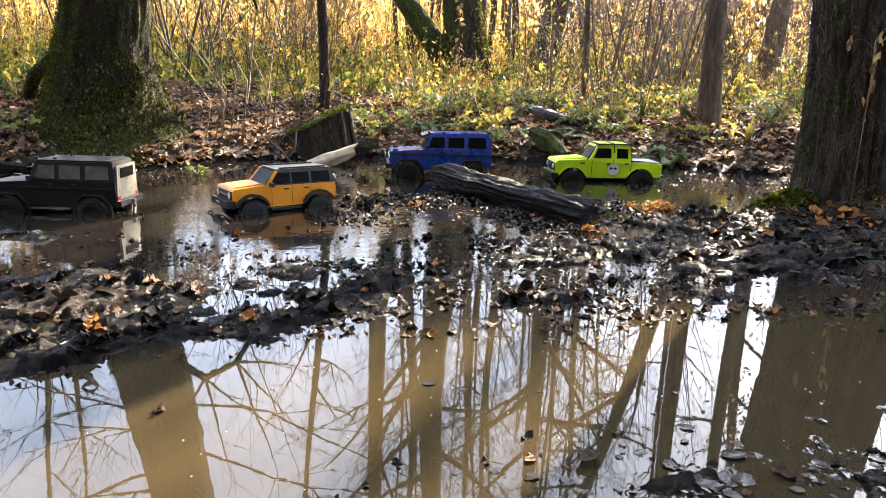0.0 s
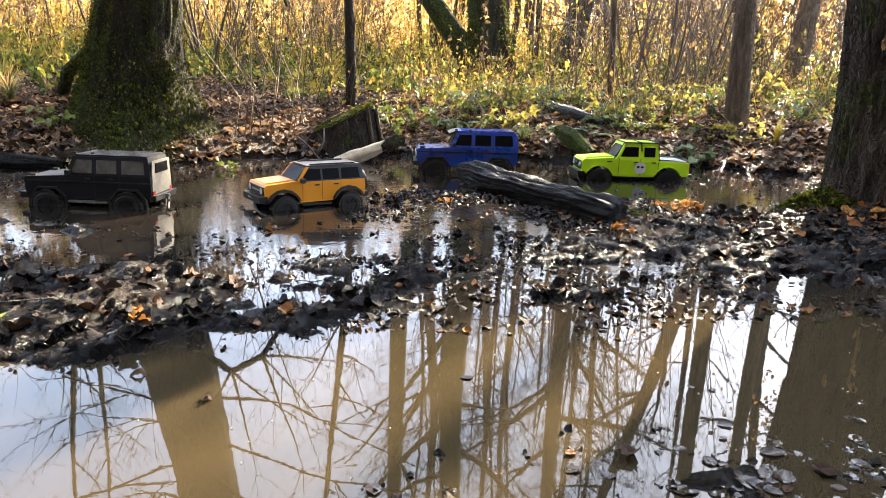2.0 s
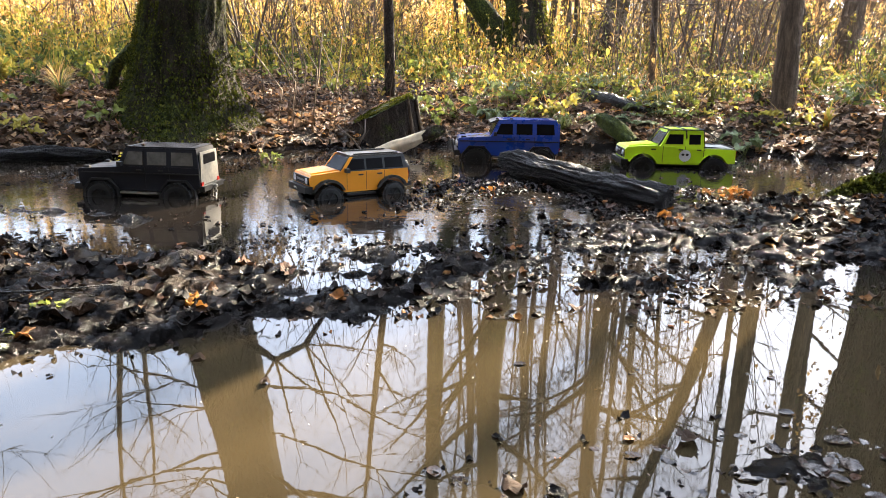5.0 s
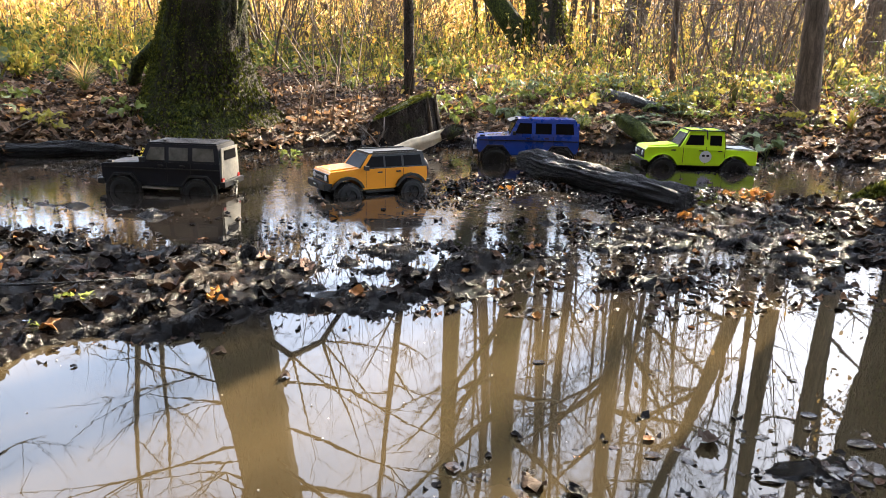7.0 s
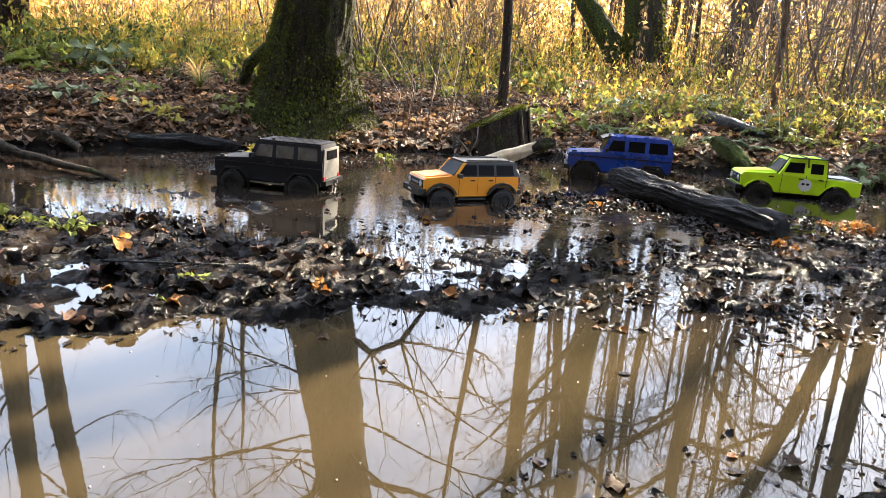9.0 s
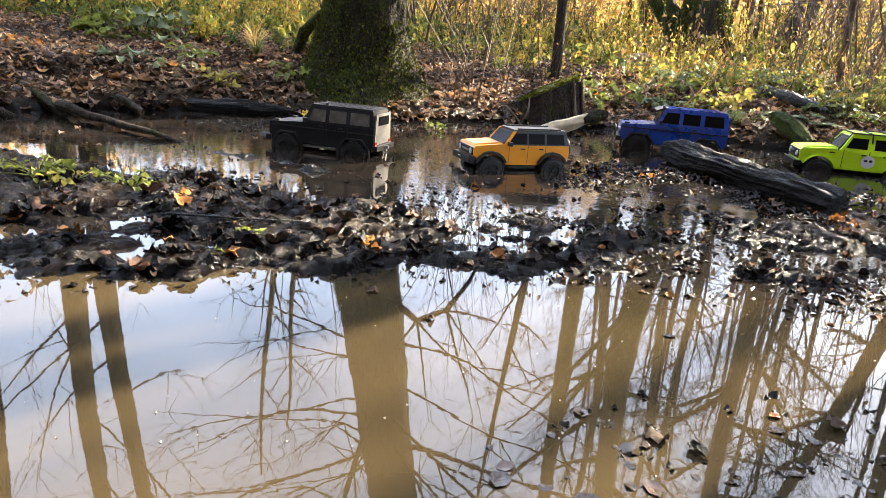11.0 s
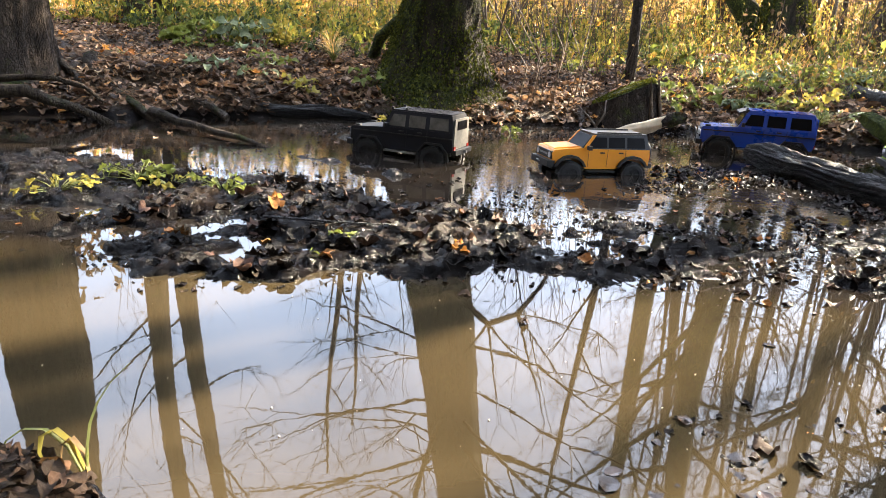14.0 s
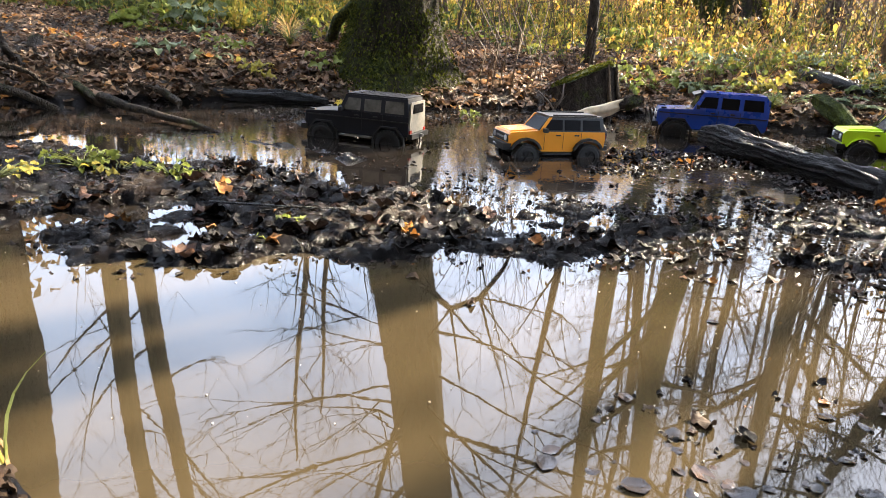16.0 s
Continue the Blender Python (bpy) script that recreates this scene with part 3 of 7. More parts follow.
# ---------------------------------------------------------------- trees
def limb(heap, rnd, start, way, length, r0, depth, up=0.25, wild=0.26, sides=5):
    """A crooked branch that forks."""
    n = max(3, int(length / 0.22)) if depth > 1 else 4
    n = min(n, 9)
    pts, p, d = [Vector(start)], Vector(start), Vector(way).normalized()
    for _ in range(n):
        d = (d + Vector((rnd.uniform(-1, 1), rnd.uniform(-1, 1), rnd.uniform(-0.6, 0.8) + up)) * wild * 0.45).normalized()
        p = p + d * (length / n)
        pts.append(p.copy())
    heap.tube(pts, [r0 * (1 - 0.85 * i / n) for i in range(n + 1)], sides if r0 > 0.02 else 3 if r0 < 0.008 else 4, cap=False)
    if depth <= 0:
        return
    for _ in range(rnd.randint(3, 5) if depth > 1 else rnd.randint(3, 6)):
        i = rnd.randint(1, n)
        q = (pts[i] - pts[i - 1]).normalized()
        side = Vector((rnd.uniform(-1, 1), rnd.uniform(-1, 1), rnd.uniform(-0.3, 0.9)))
        limb(heap, rnd, pts[i], q * 0.6 + side * 0.8, length * rnd.uniform(0.4, 0.65), max(0.0025, r0 * (1 - 0.85 * i / n) * 0.65), depth - 1, up, wild, sides)


def trunk_mesh(name, pts, radii, material, sides=28, rough=0.1, roots=0, seed=0, flare=0.5, foot=0.35, skirt=0.0, plates=0.0):
    """A trunk with furrows, and buttresses at its foot."""
    rnd = random.Random(seed)
    angles = [2 * math.pi * (k + rnd.uniform(-0.25, 0.25)) / max(roots, 1) for k in range(roots)]
    verts, faces = [], []
    dense, rr = [], []
    for i in range(len(pts) - 1):
        a, b = Vector(pts[i]), Vector(pts[i + 1])
        k = max(2, int((b - a).length / (0.028 if plates else 0.07))) if a.z < 2.2 and rough > 0.02 else 2
        for j in range(k):
            u = j / k
            dense.append(a.lerp(b, u))
            rr.append(radii[i] + (radii[i + 1] - radii[i]) * u)
    dense.append(Vector(pts[-1]))
    rr.append(radii[-1])
    z0 = dense[0].z
    for p, r in zip(dense, rr):
        h = (p.z - z0) / foot
        for k in range(sides):
            ang = 2 * math.pi * k / sides
            v = Vector((math.cos(ang), math.sin(ang), 0))
            f = 1 + rough * (noise.fractal(Vector((v.x * 2.2 + seed, v.y * 2.2, p.z * 1.1)), 0.8, 2.2, 3) + 0.5 * noise.noise(Vector((v.x * 9, v.y * 9 + seed, p.z * 2.0))))
            for an in angles:
                c = max(0.0, math.cos(ang - an))
                f += flare * math.exp(-h * 1.3) * c ** 6
            f += flare * 0.25 * math.exp(-h * 2) + skirt * math.exp(-h * 1.4)
            if plates and p.z < 1.8:   # shaggy plates parted by upright furrows
                q = noise.noise(Vector((v.x * 7.5 + seed, v.y * 7.5, p.z * 3.2))) + 0.35 * noise.noise(Vector((v.x * 17, v.y * 17 + seed, p.z * 9)))
                f += plates * (min(abs(q) * 3.2, 1.0) + 0.35 * noise.noise(Vector((v.x * 22, v.y * 22, p.z * 16))))
            verts.append(tuple(p + v * r * f))
    for i in range(len(dense) - 1):
        for k in range(sides):
            k2 = (k + 1) % sides
            faces.append((i * sides + k, i * sides + k2, (i + 1) * sides + k2, (i + 1) * sides + k))
    faces.append(tuple((len(dense) - 1) * sides + k for k in range(sides)))
    return mesh_arrays(name, verts, faces, material, True)


def tree(name, x, y, top, radii, material, label, seed, lean=(0, 0), roots=0, crown_from=3.0, limbs=14, reach=1.8, rough=0.1, sides=20, flare=0.5, depth=2, bend=0.06, sink=0.08, straight=0.0, limb_max=0.05, skirt=0.0, plates=0.0, kink=(0.0, 1.0)):
    """A bare tree: trunk and crown. lean is metres sideways per metre of height; kink steps aside in the lowest metres."""
    rnd = random.Random(seed)
    z = ground_at(x, y) - sink
    root = new(name)
    root.location = (x, y, z)
    n = 14
    pts, rad = [], []
    for i in range(n + 1):
        u = (i / n) ** 1.4
        h = u * top
        hl = max(0.0, h - straight)
        pts.append((lean[0] * hl + kink[0] * min(1.0, h / kink[1]) + bend * math.sin(h * 0.9 + seed) * min(1, h), lean[1] * hl + bend * math.cos(h * 0.7 + seed) * min(1, h), h))
        rad.append(np.interp(h, [0, 1.0, top], [radii[0], radii[1], radii[1] * 0.25]))
    part("trunk", trunk_mesh("trunk", pts, rad, material, sides, rough, roots, seed, flare, 0.35, skirt, plates), material, root)
    heap = Heap()
    for k in range(limbs):
        h = crown_from + (top - crown_from) * (k + rnd.random()) / limbs
        i = min(n - 1, int((h / top) ** (1 / 1.4) * n))
        a, b = Vector(pts[i]), Vector(pts[i + 1])
        p = a.lerp(b, max(0.0, min(1.0, (h - a.z) / (b.z - a.z))))
        r = np.interp(h, [0, 1.0, top], [radii[0], radii[1], radii[1] * 0.25])
        ang = rnd.uniform(0, 2 * math.pi)
        limb(heap, rnd, p, (math.cos(ang), math.sin(ang), rnd.uniform(0.1, 0.9)), reach * rnd.uniform(0.6, 1.2) * (1 - 0.4 * h / top), max(0.008, min(r * 0.45, limb_max)), depth)
    part("crown", heap.mesh("crown", TWIG if radii[1] < 0.1 else material), material, root)
    return tagged(root, label, "tree")


mossy_tree = tree("mossy_tree", -1.92, 3.86, 9.0, (0.22, 0.195), BARK_MOSS, "thick old trunk clad in green moss with spreading roots", 5, lean=(0.16, 0), straight=0.55, limb_max=0.022, roots=7, crown_from=1.7, limbs=22, reach=2.4, rough=0.09, sides=110, flare=0.6, bend=0.02, sink=0.26, skirt=1.0, plates=0.05)
# an arching bough low on the mossy trunk
bough = Heap()
bough.tube([(0.12, -0.05, 1.0), (0.32, -0.1, 1.2), (0.5, -0.12, 1.3), (0.68, -0.1, 1.2), (0.8, -0.05, 1.0), (0.84, 0, 0.86)], [0.03, 0.026, 0.022, 0.018, 0.013, 0.006], 6)
rnd = random.Random(3)
for p in ((0.32, -0.1, 1.2), (0.5, -0.12, 1.3), (0.68, -0.1, 1.2)):
    for _ in range(3):
        limb(bough, rnd, p, (rnd.uniform(-0.3, 1), rnd.uniform(-0.5, 0.5), rnd.uniform(-0.2, 1)), 0.7, 0.009, 1)
part("bough", bough.mesh("bough", BARK_DARK), BARK_DARK, mossy_tree)
# long fine boughs high on the mossy trunk, reaching out over the pool
rnd = random.Random(8)
for k in range(12):
    fine = Heap()
    h = 2.0 + 0.3 * k
    a = radians(rnd.uniform(110, 260)) if k % 3 else radians(rnd.uniform(-60, 60))
    limb(fine, rnd, (0.16 * max(0, h - 0.55), 0, h), (math.cos(a), math.sin(a), 0.25), rnd.uniform(1.8, 2.9), 0.014, 2, 0.1, 0.4, 4)
    part("bough", fine.mesh("bough", TWIG), TWIG, mossy_tree)
for k in range(9):
    fine = Heap()
    h = 1.5 + 0.12 * k
    a = radians(rnd.uniform(135, 220) if k % 3 else rnd.uniform(-50, 30))
    limb(fine, rnd, (0.16 * max(0, h - 0.55), 0, h), (math.cos(a), math.sin(a), 0.12), rnd.uniform(1.4, 2.4), 0.013, 2, 0.06, 0.5, 4)
    part("bough", fine.mesh("bough", TWIG), TWIG, mossy_tree)
rnd = random.Random(18)
for k in range(9):
    fine = Heap()
    h = 2.2 + 0.22 * k
    a = radians(rnd.uniform(140, 215) if k % 4 else rnd.uniform(-40, 20))
    limb(fine, rnd, (0.16 * max(0, h - 0.55), 0, h), (math.cos(a), math.sin(a), 0.2), rnd.uniform(1.5, 2.6), 0.010, 3, 0.08, 0.5, 3)
    part("bough", fine.mesh("bough", TWIG), TWIG, mossy_tree)

great_tree = tree("great_tree", 1.69, 3.03, 9.5, (0.22, 0.172), BARK_PLATE, "thick trunk with deeply furrowed grey-brown bark", 9, lean=(-0.09, 0), limb_max=0.03, roots=6, crown_from=2.8, limbs=15, reach=2.2, rough=0.10, sides=170, flare=0.28, bend=0.03, sink=0.26, plates=0.085)
tree("alder_tree", 1.67, 4.9, 8.0, (0.08, 0.06), BARK_GREY, "slim straight trunk with smooth brown bark", 12, lean=(0.0, 0), kink=(-0.07, 2.0), crown_from=2.6, limbs=14, reach=1.4, rough=0.05, bend=0.03, flare=0.3)
tree("sapling", -1.0, 5.24, 3.6, (0.04, 0.033), BARK_DARK, "thin dark crooked sapling on the bank", 14, lean=(-0.06, 0), crown_from=1.2, limbs=12, reach=0.7, rough=0.05, sides=12, bend=0.05, flare=0.2)
tree("sapling", 1.02, 6.1, 4.6, (0.03, 0.025), BARK_GREY, "thin straight grey sapling among weeds", 15, lean=(-0.04, 0), crown_from=1.4, limbs=14, reach=0.8, rough=0.04, sides=10, bend=0.02, flare=0.2)
double_tree = tree("double_tree", 0.01, 8.7, 11.0, (0.29, 0.19), BARK_MOSS, "mossy old tree with a second leaning stem", 21, lean=(-0.01, 0), kink=(-0.24, 3.0), roots=5, crown_from=2.0, limbs=22, reach=3.0, rough=0.1, sides=26, flare=0.6)
part("leaning_stem", trunk_mesh("leaning_stem", [(-0.08, 0, 0.1), (-0.35, 0, 0.45), (-0.65, 0, 0.85), (-0.88, 0, 1.15), (-1.05, 0.1, 2.2), (-1.08, 0.1, 5), (-1.07, 0.1, 9)], [0.2, 0.17, 0.15, 0.13, 0.115, 0.095, 0.04], BARK_MOSS, 18, 0.1, 0, 22), BARK_MOSS, double_tree)
tree("leaning_tree", 0.92, 9.6, 10.0, (0.2, 0.14), BARK_FAR, "leaning mossy trunk among yellow weeds", 25, lean=(0.02, 0), kink=(0.2, 1.0), crown_from=2.2, limbs=18, reach=2.4, rough=0.1, flare=0.3)
tree("grey_tree", 3.55, 8.8, 9.0, (0.14, 0.105), BARK_GREY, "slim pale grey trunk leaning over the undergrowth", 27, lean=(-0.015, 0), kink=(0.12, 1.5), crown_from=2.4, limbs=9, reach=2.0, rough=0.05, flare=0.3)
tree("leaning_tree", 2.33, 3.45, 8.0, (0.14, 0.12), BARK_DARK, "dark trunk leaning beside the great tree", 29, lean=(-0.12, 0), crown_from=2.6, limbs=10, reach=1.6, rough=0.08, flare=0.3, sink=0.2)
tree("leaning_tree", 3.95, 10.4, 9.0, (0.19, 0.14), BARK_FAR, "dark trunk leaning steeply behind bushes", 30, lean=(-0.25, 0), kink=(-0.3, 1.5), crown_from=2.6, limbs=14, reach=2.0, rough=0.08, flare=0.3)
tree("corner_tree", -3.74, 2.3, 9.0, (0.26, 0.2), BARK_DARK, "thick brown trunk with bare roots at the water", 31, lean=(0.08, 0), roots=6, crown_from=2.6, limbs=15, reach=2.2, rough=0.12, sides=90, flare=0.5, plates=0.06)
tree("twin_tree", -5.30, 4.75, 9.0, (0.12, 0.115), BARK_FAR, "slender pair of trunks on the leafy bank", 33, lean=(0.07, 0), crown_from=1.7, limb_max=0.016, limbs=15, reach=2.0, rough=0.08, flare=0.12)
tree("twin_tree", -5.22, 5.05, 9.0, (0.115, 0.11), BARK_FAR, "slender pair of trunks on the leafy bank", 34, lean=(0.085, 0), crown_from=1.8, limb_max=0.016, limbs=14, reach=2.0, rough=0.08, flare=0.12)

# slender trees in the gap behind the saplings
slender = []
for k, (x, y, r, tilt) in enumerate(((-0.78, 11.2, 0.11, 0.0), (-0.98, 10.6, 0.035, 0.012), (-0.58, 11.6, 0.03, 0.02), (-0.48, 10.9, 0.03, -0.01), (0.30, 11.4, 0.05, 0.012), (0.66, 10.8, 0.032, -0.015), (1.75, 11.0, 0.042, -0.03), (2.05, 12.4, 0.035, 0.02))):
    slender.append(tree("slender_tree", x, y, 8.5 + 0.4 * (k % 3), (r * 1.15, r), BARK_FAR, "slender bare tree with fine brown twigs", 110 + k, lean=(tilt, 0), crown_from=2.2, limbs=15, reach=1.9, rough=0.05, sides=9, bend=0.09, flare=0.3, limb_max=0.014, depth=3))
    tagged(slender[-1], group="slender trees behind the bank")
rw = random.Random(31)
for k in range(12):
    y = rw.uniform(12.5, 17)
    x = y * (-0.06 + 0.31 * k / 11 + rw.uniform(-0.012, 0.012))
    copy_thing(slender[1 + k % 7], Matrix.Translation((x, y, ground_at(x, y) - 0.08)) @ pose(0, 0, 0, 0, 0, rw.uniform(0, 360)))

# the wood behind: five kinds of bare tree, set out by hand-picked rows
wood_kinds = []
for k in range(4):
    wood_kinds.append(tree("woodland_tree", (-9.0, 0.9, 3.2, 6.3)[k], 14.5 + (k * 37 % 5), 11.0 + k, (0.13 + 0.02 * k, 0.11 + 0.015 * k), BARK_FAR, "bare grey-brown woodland tree with fine twigs", 41 + k, lean=(0.03 * (k - 1.5), 0), crown_from=2.6, limbs=12, reach=2.8, rough=0.06, sides=10, flare=0.3))
    tagged(wood_kinds[-1], group="trees of the wood")
rw = random.Random(77)
for k in range(24):
    x, y = (rw.uniform(-14, -1) if k % 3 == 0 else rw.uniform(-1.5, 15)), rw.uniform(11.5, 27)
    src = wood_kinds[k % 4]
    if 19 < math.degrees(math.atan2(x, y)) < 47 or (y < 18 and -12 < math.degrees(math.atan2(x, y)) < 19):   # the glade that lets the sun in
        continue
    if -23 < math.degrees(math.atan2(x, y)) < -8:
        continue
    c = copy_thing(src, Matrix.Translation((x, y, ground_at(x, y) - 0.08)) @ pose(0, 0, 0, 0, 0, rw.uniform(0, 360)))
for k in range(36):
    x, y = rw.uniform(-32, 30), rw.uniform(30, 48)
    if 22 < math.degrees(math.atan2(x, y)) < 42 or -23 < math.degrees(math.atan2(x, y)) < -8:
        continue
    copy_thing(wood_kinds[k % 4], Matrix.Translation((x, y, ground_at(x, y) - 0.08)) @ pose(0, 0, 0, 0, 0, rw.uniform(0, 360)))
for k in range(12):
    ang = radians(rw.uniform(110, 250))
    x, y = 9 * math.sin(ang) * rw.uniform(0.8, 1.6), 7 * math.cos(ang) * rw.uniform(0.9, 1.6) - 2
    copy_thing(wood_kinds[k % 4], Matrix.Translation((x, y, ground_at(x, y) - 0.05)) @ pose(0, 0, 0, 0, 0, rw.uniform(0, 360)))

# ---------------------------------------------------------------- model trucks
def wheel(parent, x, y, r=0.058, w=0.044):
    """A lugged tyre on a dark rim; y tells the side."""
    s = 1 if y > 0 else -1
    heap_bm = bmesh.new()
    prof = [(0.55, -0.5), (0.8, -0.5), (0.93, -0.42), (0.96, -0.2), (0.96, 0.2), (0.93, 0.42), (0.8, 0.5), (0.55, 0.5)]
    n = 28
    rings = []
    for k in range(n):
        a = 2 * math.pi * k / n
        rings.append([heap_bm.verts.new((math.cos(a) * q * r, h * w, math.sin(a) * q * r)) for q, h in prof])
    for k in range(n):
        for j in range(len(prof)):
            j2 = (j + 1) % len(prof)
            heap_bm.faces.new((rings[k][j], rings[k][j2], rings[(k + 1) % n][j2], rings[(k + 1) % n][j]))
    for k in range(22):
        a = 2 * math.pi * k / 22
        for side in (-1, 1):
            m = Matrix.Rotation(-a - side * 0.07, 4, "Y")
            vs = box(heap_bm, 0.93 * r, 1.04 * r, min(side * 0.03, side * 0.5) * w, max(side * 0.03, side * 0.5) * w, -0.007, 0.007)
            for v in vs:
                v.co = m @ v.co
    tyre_ob = part("wheel", heap_bm, RUBBER, parent, "mud-caked black tyre")
    tyre_ob.location = (x, y, r)
    rim = bmesh.new()
    bmesh.ops.create_cone(rim, cap_ends=True, segments=20, radius1=0.58 * r, radius2=0.54 * r, depth=w * 0.72, matrix=Matrix.Rotation(math.pi / 2 * -s, 4, "X"))
    for k in range(6):
        a = 2 * math.pi * k / 6
        vs = box(rim, 0.12 * r, 0.5 * r, -0.004, 0.004, -0.005, 0.005)
        for v in vs:
            v.co = Matrix.Rotation(a, 4, "Y") @ v.co + Vector((0, s * w * 0.37, 0))
    bmesh.ops.create_cone(rim, cap_ends=True, segments=10, radius1=0.16 * r, radius2=0.12 * r, depth=0.01, matrix=Matrix.Translation((0, s * w * 0.4, 0)) @ Matrix.Rotation(math.pi / 2 * -s, 4, "X"))
    part("rim", rim, RIM, tyre_ob)
    return tyre_ob


def arch(cx, cz, r, flat=0.0):
    """Wheel opening from rear to front, as points (x, z)."""
    if flat:
        return [(cx - r, cz - 0.02), (cx - r * 0.92, cz + r * 0.35), (cx - r * 0.5, cz + r * 0.86), (cx + r * 0.5, cz + r * 0.86), (cx + r * 0.92, cz + r * 0.35), (cx + r, cz - 0.02)]
    return [(cx + r * math.cos(a), cz + r * math.sin(a)) for a in [math.pi * (1.1 - 1.2 * k / 10) for k in range(11)]]


def band(points, y0, y1, thick):
    """A strip that follows points (x, z) and stands out sideways: a wheel-arch lip."""
    bm = bmesh.new()
    rows = []
    c = (sum(p[0] for p in points) / len(points), min(p[1] for p in points))
    for x, z in points:
        d = Vector((x - c[0], z - c[1])).normalized() * thick
        rows.append([bm.verts.new(v) for v in ((x, y0, z), (x, y1, z), (x + d.x, y1, z + d.y), (x + d.x, y0, z + d.y))])
    for a, b in zip(rows, rows[1:]):
        for k in range(4):
            bm.faces.new((a[k], a[(k + 1) % 4], b[(k + 1) % 4], b[k]))
    bm.faces.new(rows[0])
    bm.faces.new(rows[-1][::-1])
    return bm


def window(parent, pts, y, out, material):
    """A dark pane on the cabin's side: pts are (x, z); y(z) is the wall there."""
    bm = bmesh.new()
    a = [bm.verts.new((x, out * (y(z) + 0.0012), z)) for x, z in pts]
    b = [bm.verts.new((x, out * (y(z) - 0.003), z)) for x, z in pts]
    n = len(pts)
    bm.faces.new(a)
    bm.faces.new(b[::-1])
    for i in range(n):
        bm.faces.new((a[i], a[(i + 1) % n], b[(i + 1) % n], b[i]))
    return part("side_window", bm, material, parent)


def slab(parent, name, corners, thick, material, label=""):
    """A thin panel with the four given corners, raised along its normal."""
    bm = bmesh.new()
    c = [Vector(p) for p in corners]
    n = (c[1] - c[0]).cross(c[3] - c[0]).normalized() * thick
    a, b = [bm.verts.new(p + n) for p in c], [bm.verts.new(p - n) for p in c]
    bm.faces.new(a)
    bm.faces.new(b[::-1])
    for i in range(4):
        bm.faces.new((a[i], a[(i + 1) % 4], b[(i + 1) % 4], b[i]))
    return part(name, bm, material, parent, label)


def truck_base(name, x, y, z, heading, wb, half, size=1.0):
    """The empty, wheels, axles and frame that all four models share."""
    root = new(name)
    root.matrix_basis = pose(x, y, z, 0, 0, heading) @ Matrix.Diagonal((size, size, size, 1))
    for sx in (0.5, -0.5):
        for s in (1, -1):
            wheel(root, wb * sx, s * (half - 0.014))
        ax = bmesh.new()
        bmesh.ops.create_cone(ax, cap_ends=True, segments=10, radius1=0.009, radius2=0.009, depth=half * 2 - 0.05, matrix=Matrix.Translation((wb * sx, 0, 0.058)) @ Matrix.Rotation(math.pi / 2, 4, "X"))
        bmesh.ops.create_uvsphere(ax, u_segments=10, v_segments=6, radius=0.02, matrix=Matrix.Translation((wb * sx, 0.01, 0.058)))
        part("axle", ax, PLASTIC, root)
    part("chassis", boxed(-wb * 0.68, wb * 0.68, -0.035, 0.035, 0.068, 0.098), PLASTIC, root)
    return root


